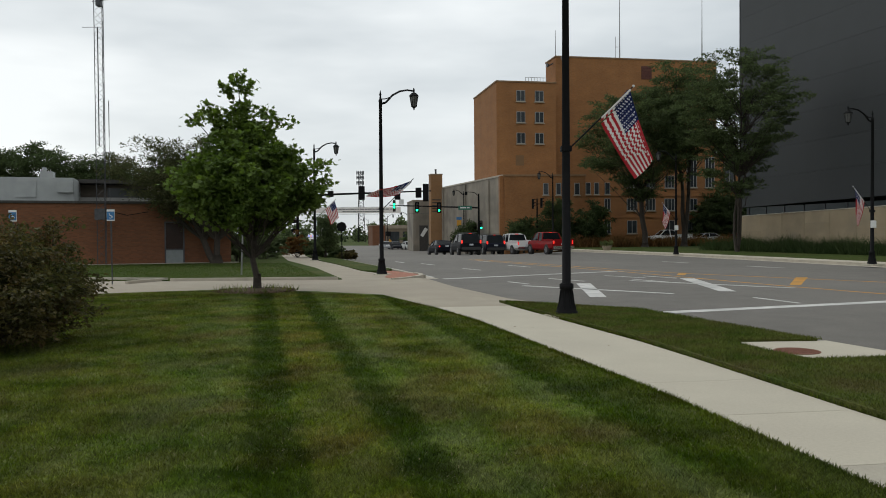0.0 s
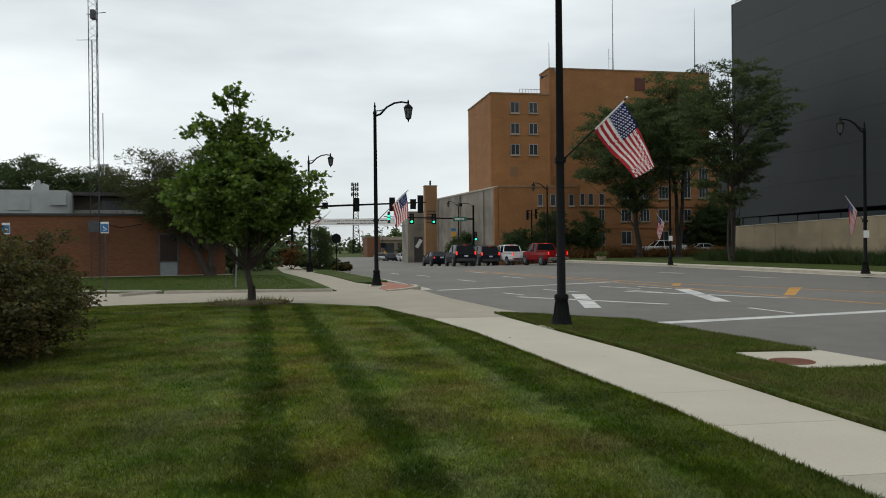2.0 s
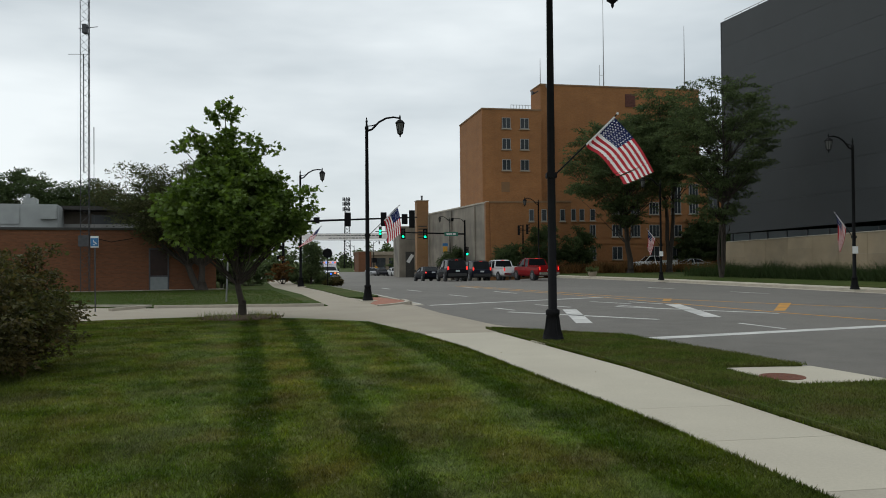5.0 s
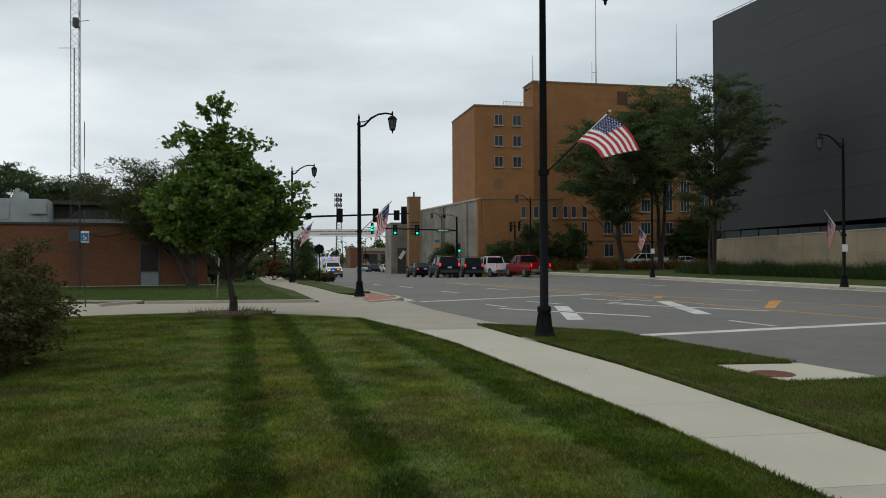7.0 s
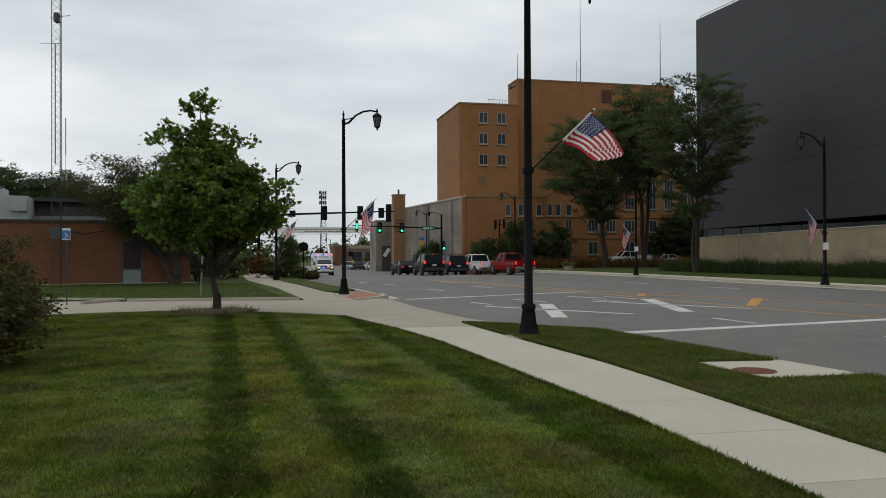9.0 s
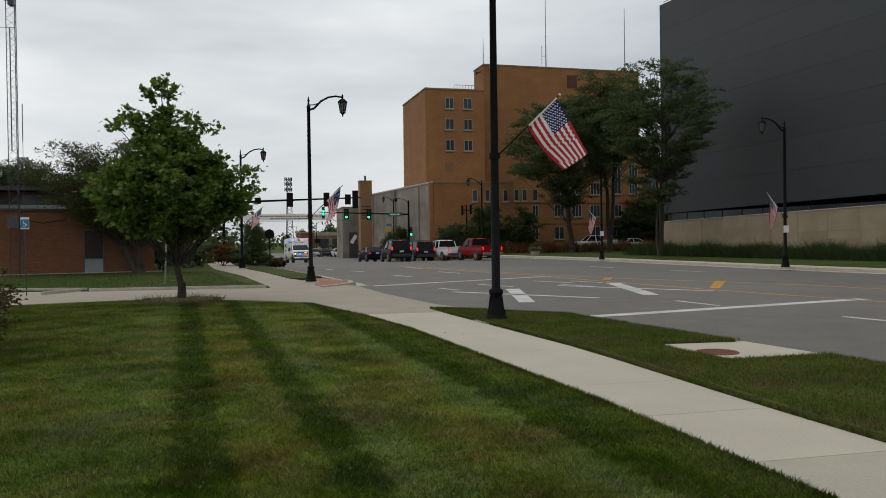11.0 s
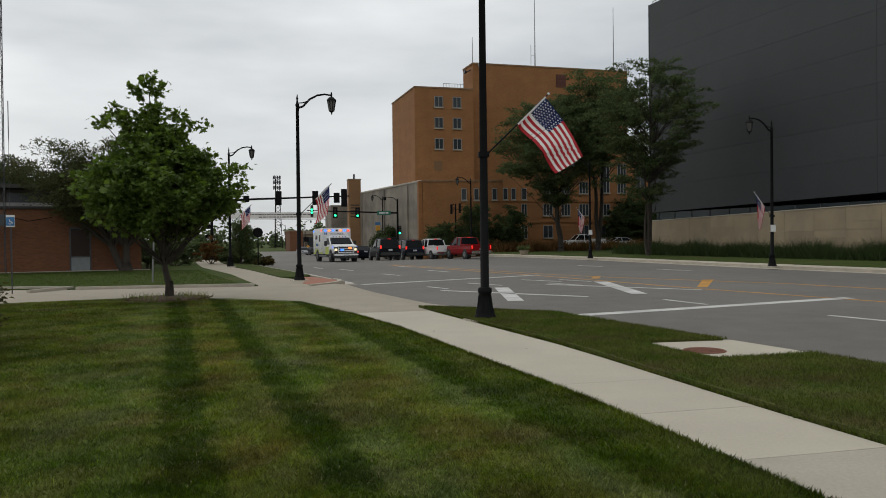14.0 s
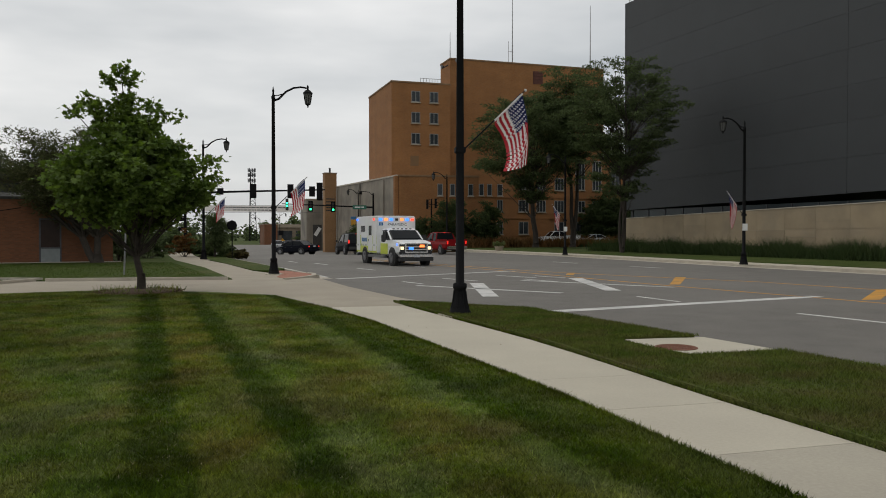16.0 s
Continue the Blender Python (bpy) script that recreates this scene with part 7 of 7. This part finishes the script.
def motions():
    def amb(t):
        x, y = spline(AMB_WAY, t)
        x1, y1 = spline(AMB_WAY, min(16.0, t + 0.2))
        x0, y0 = spline(AMB_WAY, max(0.0, t - 0.2))
        return x, y, math.degrees(math.atan2(y1 - y0, x1 - x0))
    drive(AMB["car"], AMB["wheels"], amb)
    for key, way in (("sedan", SEDAN_WAY), ("suv", SUV_WAY)):
        thing, wheels = MOVERS[key]
        drive(thing, wheels, lambda t, way=way: tuple(spline(way, t)))
    half = [k * 0.5 for k in range(33)]
    furl_flag(FLAGS[0], [(0, 74, 69, 0.95, 50, 54, 0.92), (1, 65, 73, 1.0, 43, 56, 0.95), (2, 62, 68, 0.95, 40, 46, 0.82), (3, 52, 65, 0.95, 32, 52, 0.8), (4.2, 53, 58, 0.91, 33, 52, 0.79), (6.5, 35, 70, 0.77, 29, 68, 0.55), (7, 32, 63, 0.65, 10, 48, 0.40), (7.5, 31, 57, 0.55, -7, 35, 0.40), (8.0, 34, 65, 0.49, -28, 22, 0.38), (8.5, 38, 62, 0.55, -10, 25, 0.45), (9.5, 48, 54, 0.8, 25, 30, 0.7), (10.5, 52, 50, 0.91, 40, 34, 0.85), (11.5, 67, 73, 0.73, 47, 37, 0.66), (12.5, 68, 75, 1.0, 48, 95, 0.72), (13.5, 61, 71, 1.0, 41, 60, 0.9), (14.5, 43, 54, 0.85, 48, 41, 0.75), (15.2, 63, 64, 0.71, 66, 50, 0.58), (16.0, 79, 93, 0.95, 43, 106, 0.78)], half)
    furl_flag(FLAGS[1], [(0, 160, 172, 0.9, 176, 188, 0.85), (0.5, 150, 160, 0.8, 165, 175, 0.7), (1, 112, 125, 0.65, 140, 150, 0.55), (2, 66, 78, 0.75, 54, 70, 0.68), (3, 58, 70, 0.76, 52, 68, 0.7), (4.2, 56, 68, 0.76, 50, 66, 0.7), (6.5, 86, 94, 0.8, 58, 92, 0.65), (8, 82, 92, 0.85, 60, 90, 0.7), (10.5, 90, 98, 0.85, 64, 108, 0.75), (12, 82, 108, 0.85, 56, 120, 0.75), (13.5, 82, 90, 0.82, 60, 92, 0.7), (15, 76, 84, 0.82, 56, 82, 0.7), (16, 80, 88, 0.85, 58, 86, 0.7)], half)
    furl_flag(FLAGS[2], [(0, 62, 66, 0.85, 54, 58, 0.8), (1, 52, 62, 0.62, 34, 48, 0.55), (2, 120, 150, 0.5, 160, 175, 0.5), (3, 130, 150, 0.5, 165, 175, 0.45), (4.2, 118, 140, 0.55, 150, 165, 0.5), (6.5, 52, 50, 0.9, 46, 42, 0.85), (7, 84, 92, 0.7, 78, 88, 0.65), (7.5, 58, 66, 0.65, 48, 56, 0.6), (8.2, 76, 86, 0.55, 70, 80, 0.5), (10.5, 88, 96, 0.6, 80, 90, 0.55), (11.5, 62, 72, 0.65, 52, 64, 0.6), (12.5, 62, 72, 0.65, 52, 64, 0.6), (13.5, 76, 84, 0.65, 68, 76, 0.6), (14.5, 62, 70, 0.75, 54, 62, 0.7), (16, 72, 80, 0.75, 60, 72, 0.7)], half)
    hang_flag(FLAGS[3], [(0, 84, 78, 72, -8, 8, 0.05, 6), (4, 86, 80, 74, -5, 8, 0.05, 6), (8, 76, 74, 72, -8, 8, 0.05, 6), (12, 84, 78, 72, -5, 8, 0.05, 6), (16, 92, 88, 84, -8, 8, 0.05, 6)], half[::2], 4)
    hang_flag(FLAGS[4], [(0, 88, 80, 74, -8, 8, 0.05, 8), (4, 90, 82, 76, -6, 8, 0.05, 8), (8, 84, 78, 72, -8, 8, 0.05, 8), (12, 87, 80, 74, -6, 8, 0.05, 8), (16, 90, 82, 75, -8, 8, 0.05, 8)], half[::2], 5)


def build_trees():
    tree("maple_tree", (-5.35, 22.5), "young green maple tree in a mulched ring", ((1.7, 0.5), (2.0, 1.0), (2.4, 1.55), (2.9, 1.9), (3.3, 1.78), (3.8, 1.36), (4.3, 0.92), (4.8, 0.5), (5.3, 0.12)), 0.105, LEAF, 11, 470, 42, 0.14, 0.5, 0.16, MAPLE_LEAF, 0.7, lean=(-0.36, 0), gaps=-0.30, lobes=0.4, rise=0.55, scale=0.9,
         tips=((-1.9, -0.2, 5.05, 0.30), (-1.6, 0.1, 5.42, 0.28), (-1.2, -0.2, 5.12, 0.32), (-0.50, 0.0, 6.26, 0.28), (-0.78, 0.1, 5.95, 0.28), (-0.28, 0.1, 5.9, 0.28), (-0.55, -0.1, 5.35, 0.34), (0.40, -0.1, 5.28, 0.30), (0.70, 0.1, 4.85, 0.32), (0.1, 0.0, 4.85, 0.32), (1.2, 0.0, 4.05, 0.34), (2.0, -0.1, 3.7, 0.36), (1.75, 0.0, 3.1, 0.38), (-2.2, 0.0, 3.0, 0.38), (-2.05, -0.2, 2.55, 0.38), (-1.6, 0.0, 4.1, 0.36), (-1.3, 0.2, 4.5, 0.34)))
    bm = bmesh.new()
    tube(bm, [(0, 0, -0.02), (0, 0, 0.02), (0, 0, 0.06)], [1.14, 1.0, 0.3], 24)
    tagged(part("mulch_ring", bm, SOIL, m=pose(-5.35, 22.3, 0.02)), "brown bark mulch round the young maple", "mulch", kind="structure")
    tree("crab_tree", (-12.75, 44.2), "leaning dark green tree before the brick wall", ((2.4, 1.2), (3.4, 2.7), (4.8, 3.3), (5.8, 2.8), (6.6, 1.8), (7.3, 0.5)), 0.26, LEAF_DULL, 21, 460, 64, 0.16, 1.3, 0.24, SLIM_LEAF, 0.6, lean=(-2.1, 0.4), stems=2, fork=0.45, gaps=-0.1, lobes=0.5, rise=0.8)
    for k, (x, y, h, r) in enumerate(((-45.5, 86, 11.9, 6.4), (-38.0, 88, 10.5, 5.0), (-53.5, 86, 11.6, 6.0), (-31.5, 92, 10.4, 4.6))):
        tree("shade_tree", (x, y), "dark green shade tree behind the brick building", ((3.2, r * 0.4), (5.0, r * 0.85), (h * 0.68, r), (h * 0.84, r * 0.78), (h * 0.94, r * 0.45), (h, r * 0.12)), 0.3, LEAF_SHADE, 31 + k, 460, 76, 0.30, 2.2, 0.42, SLIM_LEAF, 0.35, gaps=-0.18, lobes=0.45, rise=0.5, scale=0.25)
    for k, (x, y, prof, st, ln, n) in enumerate(((22.2, 86, ((5.6, 1.4), (7.4, 4.0), (9.8, 6.0), (12.0, 6.4), (14.4, 5.2), (16.2, 3.4), (17.3, 1.0)), 1, (-1.0, 0), 520),
                                                 (26.8, 87, ((9.8, 1.4), (11.5, 3.4), (13.6, 4.0), (16.0, 4.3), (18.4, 3.5), (20.0, 2.0), (20.9, 0.5)), 2, (0.2, 0), 380),
                                                 (23.3, 62.0, ((4.3, 0.7), (6.1, 2.0), (8.4, 3.2), (11.2, 3.75), (13.5, 3.45), (15.2, 2.4), (16.05, 0.7)), 3, (0.3, 0), 420))):
        tree("locust_tree", (x, y), "tall feathery dark green locust tree on the lawn", prof, 0.34 if y > 70 else 0.15, LEAF_DARK, 41 + k, n, 74, 0.30 if y > 70 else 0.24, 2.0 if y > 70 else 1.5, 0.36 if y > 70 else 0.28, SLIM_LEAF, 0.4, lean=ln, stems=st, fork=0.28, gaps=-0.16, lobes=0.4, rise=0.5, scale=0.28, thick=0.09)
    bush("shrub", (-8.7, 16.4), "dense reddish-green garden shrub on the lawn", 1.1, 1.5, 1.85, LEAF_BUSH, 51, 230, 46, 0.085, 0.34, arch=0.8)
    bush("shrub", (-7.0, 11.2), "dense reddish-green garden shrub on the lawn", 1.5, 1.8, 1.82, LEAF_BUSH, 52, 520, 62, 0.070, 0.34, arch=0.7)
    # small trees and planting round the crossing
    for k, (x, y, h, s) in enumerate(((9.2, 89, 4.0, 2.3), (12.9, 88, 6.2, 2.2), (16.9, 88, 5.3, 1.9), (3.2, 102, 4.3, 1.9), (37.0, 106, 7.0, 2.6), (40.6, 107, 6.4, 2.6), (43.5, 110, 7.5, 3.0))):
        tree("street_tree", (x, y), "small dark green street tree beside the office", ((0.8, s * 0.4), (h * 0.35, s), (h * 0.6, s * 0.9), (h * 0.85, s * 0.55), (h, 0.15)), 0.09, LEAF_SHADE, 61 + k, 150, 62, 0.27, 0.9, 0.26, SLIM_LEAF, 0.6, ground=land(x, y), lobes=0.5, rise=0.8)
    for k, (x, y, h, s) in enumerate(((-8.2, 54.5, 3.2, 0.9),)):
        tree("street_tree", (x, y), "small dark green street tree by the footpath", ((0.8, s * 0.4), (h * 0.45, s), (h * 0.75, s * 0.8), (h, 0.1)), 0.06, LEAF_DARK, 71 + k, 70, 50, 0.17, 0.6, 0.18, SLIM_LEAF, 0.7, lobes=0.5, rise=0.9)
    for k, (x, y, rx, h, m, lab) in enumerate(((-10.6, 57.0, 0.9, 1.75, LEAF_RUST, "rusty brown ornamental grass clump"), (-9.2, 56.0, 0.8, 0.9, LEAF_DARK, "low dark green shrub"), (-6.4, 52.5, 0.5, 0.45, LEAF_BUSH, "low reddish-green shrub by the kerb"), (-7.4, 55.0, 0.6, 0.5, LEAF_DARK, "low dark green shrub"), (-12.3, 46.8, 0.8, 2.2, LEAF_DARK, "clipped dark shrub at the building corner"), (-12.0, 52.0, 1.0, 1.5, LEAF_DARK, "low dark green shrub"))):
        bush("shrub", (x, y), lab, rx, rx, h, m, 81 + k, 50, 60, 0.13, 0.25)
    bush("thicket", (38.2, 109), "dark green thicket beside the office", 4.0, 2.0, 7.0, LEAF_DARK, 95, 160, 55, 0.42, 0.9)
    for k, (x, y, r, h) in enumerate(((-15.2, 92, 2.4, 1.9), (-19.5, 97, 3.6, 2.5), (-24.5, 95, 3.4, 2.3), (-29, 99, 4.0, 3.0))):
        bush("thicket", (x, y), "dark green thicket down the street", r, r * 0.7, h, LEAF_DARK, 101 + k, 90, 50, 0.34, 0.6, ground=land(x, y))
    # planter by the opposite corner
    p = empty("planter", pose(14.9, 71.2, 0), "round stone planter with yellow-green foliage", "planter")
    bm = bmesh.new()
    turned(bm, [(0.28, -0.02), (0.34, 0.1), (0.45, 0.42), (0.5, 0.45), (0.44, 0.44)], 14)
    part("bowl", bm, STONE, p)
    bm = bmesh.new()
    rng = random.Random(9)
    for k in range(14):
        leaves(bm, (rng.uniform(-0.5, 0.5), rng.uniform(-0.4, 0.4), rng.uniform(0.45, 0.8)), 0.22, 45, 0.13, rng)
    part("foliage", bm, mat("lime_foliage", (0.14, 0.16, 0.035), (0.09, 0.12, 0.03), 3, 0.7, island=0.4), p)
    # woods at the end of the street
    rng = random.Random(13)
    bm = bmesh.new()
    for k in range(240):
        x = rng.uniform(-95, 40)
        leaves(bm, (x, 330 + rng.uniform(-12, 12), rng.uniform(-1, 6.5 + 2.5 * math.sin(x * 0.21))), 2.2, 26, 1.5, rng)
    tagged(part("woods", bm, LEAF_DARK), "hazy green line of distant trees", "trees", kind="stuff")


def build_hedges():
    """Tall sedge along the garden wall and the office front."""
    d = (WALL_B - WALL_A).normalized()
    n = Vector((d.y, -d.x))
    if n.x > 0:
        n = -n

    def by_wall(rng, count):
        s, o = rng.uniform(-2.5, 52, count), 0.35 + np.abs(rng.normal(0, 0.9, count))
        o = np.minimum(o, 2.6)
        return np.stack([WALL_A.x + d.x * s + n.x * o, WALL_A.y + d.y * s + n.y * o], 1)
    blades("sedge_bed", by_wall, 30000, 0.9, LEAF_SEDGE, 4, "tall dark green sedge along the stone wall", "sedge", 0.03, 0.5, 0.02, 0.35)

    def by_office(rng, count):
        s, o = rng.uniform(-1, 26, count), rng.normal(0, 0.6, count)
        return np.stack([12.6 + s * 0.98, 85.5 + s * 0.22 + o], 1)
    blades("shrub_bed", by_office, 9000, 1.0, LEAF_RUST, 5, "brownish grass bed before the office", "grass", 0.05, 0.4, 0.02, 0.3)

    def by_lawn(rng, count):
        s, o = rng.uniform(0, 24, count), rng.normal(0, 0.7, count)
        return np.stack([20 + s, 90 - s * 0.1 + o], 1)
    blades("hedge_row", by_lawn, 9000, 0.4, LEAF_SEDGE, 6, "dark green low hedge on the office lawn", "hedge", 0.06, 0.3)


LAWN_EDGE = [(6.6, -20.0), (2.74, 4.6), (2.22, 7.52), (0.66, 14.17), (-0.40, 17.5), (-1.62, 20.6)]


def build_grass():
    def lawn_area(rng, count):
        # the lawn by the footpath up to the drive, densest some metres short of its middle and thinning out both ways
        u = rng.uniform(0, 1, count)
        y = np.where(rng.uniform(0, 1, count) < 0.74, 4.0 + 18.5 * u ** 1.7, 4.0 - 11.0 * u ** 1.5) + rng.normal(0, 0.9, count)
        x = rng.uniform(-9.5, 4.0, count) + np.sin(y * 2.3) * 0.3
        edge = np.interp(y, [p[1] for p in LAWN_EDGE], [p[0] for p in LAWN_EDGE])
        keep = (x < edge - 0.01) & (y < 20.4 + np.minimum(2.3, np.maximum(0, -1.7 - x) * 0.62) - np.maximum(0, -7.0 - x) * 0.5)
        return np.stack([x[keep], y[keep]], 1)
    blades("lawn_grass", lawn_area, 820000, 0.027, BLADE, 7, "short mown green grass blades", "grass", 0.0046, 0.9, rough=0.25)

    def tufts(rng, count):
        at = lawn_area(rng, count // 16)
        pts = np.repeat(at, 16, axis=0) + rng.normal(0, 0.035, (len(at) * 16, 2))
        edge = np.interp(pts[:, 1], [p[1] for p in LAWN_EDGE], [p[0] for p in LAWN_EDGE])
        return pts[pts[:, 0] < edge - 0.02]
    blades("lawn_tufts", tufts, 170000, 0.036, TUFT, 17, "coarser bluish grass tufts in the mown lawn", "grass", 0.0055, 0.8)
    blades("dry_grass", lawn_area, 30000, 0.018, STRAW, 18, "pale dry clippings lying in the lawn", "grass", 0.004, 2.0)

    def edges(rng, count):
        y = 4.0 + 13.0 * rng.uniform(0, 1, count)
        side = rng.uniform(0, 1, count) < 0.5
        a = np.interp(y, [p[1] for p in LAWN_EDGE], [p[0] for p in LAWN_EDGE]) + rng.normal(-0.035, 0.022, count)
        b = np.interp(y, [p[1] for p in SIDE_R], [p[0] for p in SIDE_R]) + rng.normal(0.045, 0.022, count)
        return np.stack([np.where(side, a, b), y], 1)
    def mulch(rng, count):
        a, r = rng.uniform(0, math.tau, count), 1.15 * np.sqrt(rng.uniform(0, 1, count))
        return np.stack([-5.35 + r * np.cos(a), 22.3 + r * np.sin(a)], 1)
    def shoots(rng, count):
        a, r = rng.uniform(0, math.tau, count), 0.5 + 0.7 * rng.uniform(0, 1, count)
        return np.stack([-5.35 + r * np.cos(a), 22.3 + r * np.sin(a)], 1)
    blades("weeds", shoots, 260, 0.16, TUFT, 19, "thin green shoots round the mulch ring", "weeds", 0.012, 0.5, 0.03)
    blades("mulch_chips", mulch, 900, 0.03, SOIL, 10, "loose bark chips and dry twigs round the maple", "mulch", 0.025, 2.2, 0.035)

    def far_lawn(rng, count):
        y = rng.uniform(28.1, 44, count)
        x = -4.1 - (y - 28) * 0.3 - rng.uniform(0, 1, count) * 13
        return np.stack([x, y], 1)
    blades("far_lawn_grass", far_lawn, 26000, 0.03, FARBLADE, 11, "short green grass before the brick building", "grass", 0.018, 1.0, 0.03)
    blades("edge_grass", edges, 15000, 0.035, BLADE, 8, "longer grass overhanging the footpath edge", "grass", 0.0055, 0.6)

    def verge(rng, count):
        y = 4.4 + 13.6 * rng.uniform(0, 1, count) ** 1.3
        lo = np.interp(y, [p[1] for p in SIDE_R], [p[0] for p in SIDE_R]) + 0.03
        hi = np.minimum(5.50 + (10.98 - y) * 0.306, np.where(y > 16.1, 3.85 - (y - 16.1) * 1.5, 99))
        x = lo + (hi - lo) * rng.uniform(0, 1, count)
        pad = (x > 4.08 + (11.2 - y) * 0.2) & (x < 6.2) & (y > 9.5 + (x - 4.55) * 0.18) & (y < 11.2)
        keep = (hi > lo) & ~pad
        return np.stack([x[keep], y[keep]], 1)
    blades("verge_grass", verge, 105000, 0.036, VERGE_BLADE, 9, "uneven green grass on the verge", "grass", 0.0055, 0.8, 0.057, 0.3)


def build_litter():
    """A few dry leaves on the path."""
    rng = random.Random(77)
    brown = mat("dry_leaf", (0.16, 0.09, 0.04), (0.1, 0.06, 0.03), 8, 0.9, vary=0.3)
    for k in range(3):
        y = rng.uniform(6.0, 15.0)
        x = lerp_line(SIDE_L, y) + rng.uniform(0.15, 0.85) * (lerp_line(SIDE_R, y) - lerp_line(SIDE_L, y))
        bm = bmesh.new()
        v = [bm.verts.new(p) for p in ((-0.02, 0, 0.004), (0, -0.012, 0.010), (0.024, 0, 0.006), (0, 0.012, 0.011), (0.0, 0.0, 0.004))]
        for a, b in ((0, 1), (1, 2), (2, 3), (3, 0)):
            bm.faces.new((v[a], v[b], v[4]))
        tagged(part("fallen_leaf", bm, brown, m=pose(x, y, 0.0, 0, 0, rng.uniform(0, 360))), "small dry brown leaf lying on the path", "leaf", "fallen leaves on the path")


build_ground()
build_pavement()
build_lawns()
build_markings()
build_office()
build_dark_hall()
build_brick_low()
build_far()
build_mast()
build_lamps()
build_signals()
build_signs()
build_cars()
build_ambulance()
build_trees()
build_hedges()
build_litter()
build_grass()
motions()
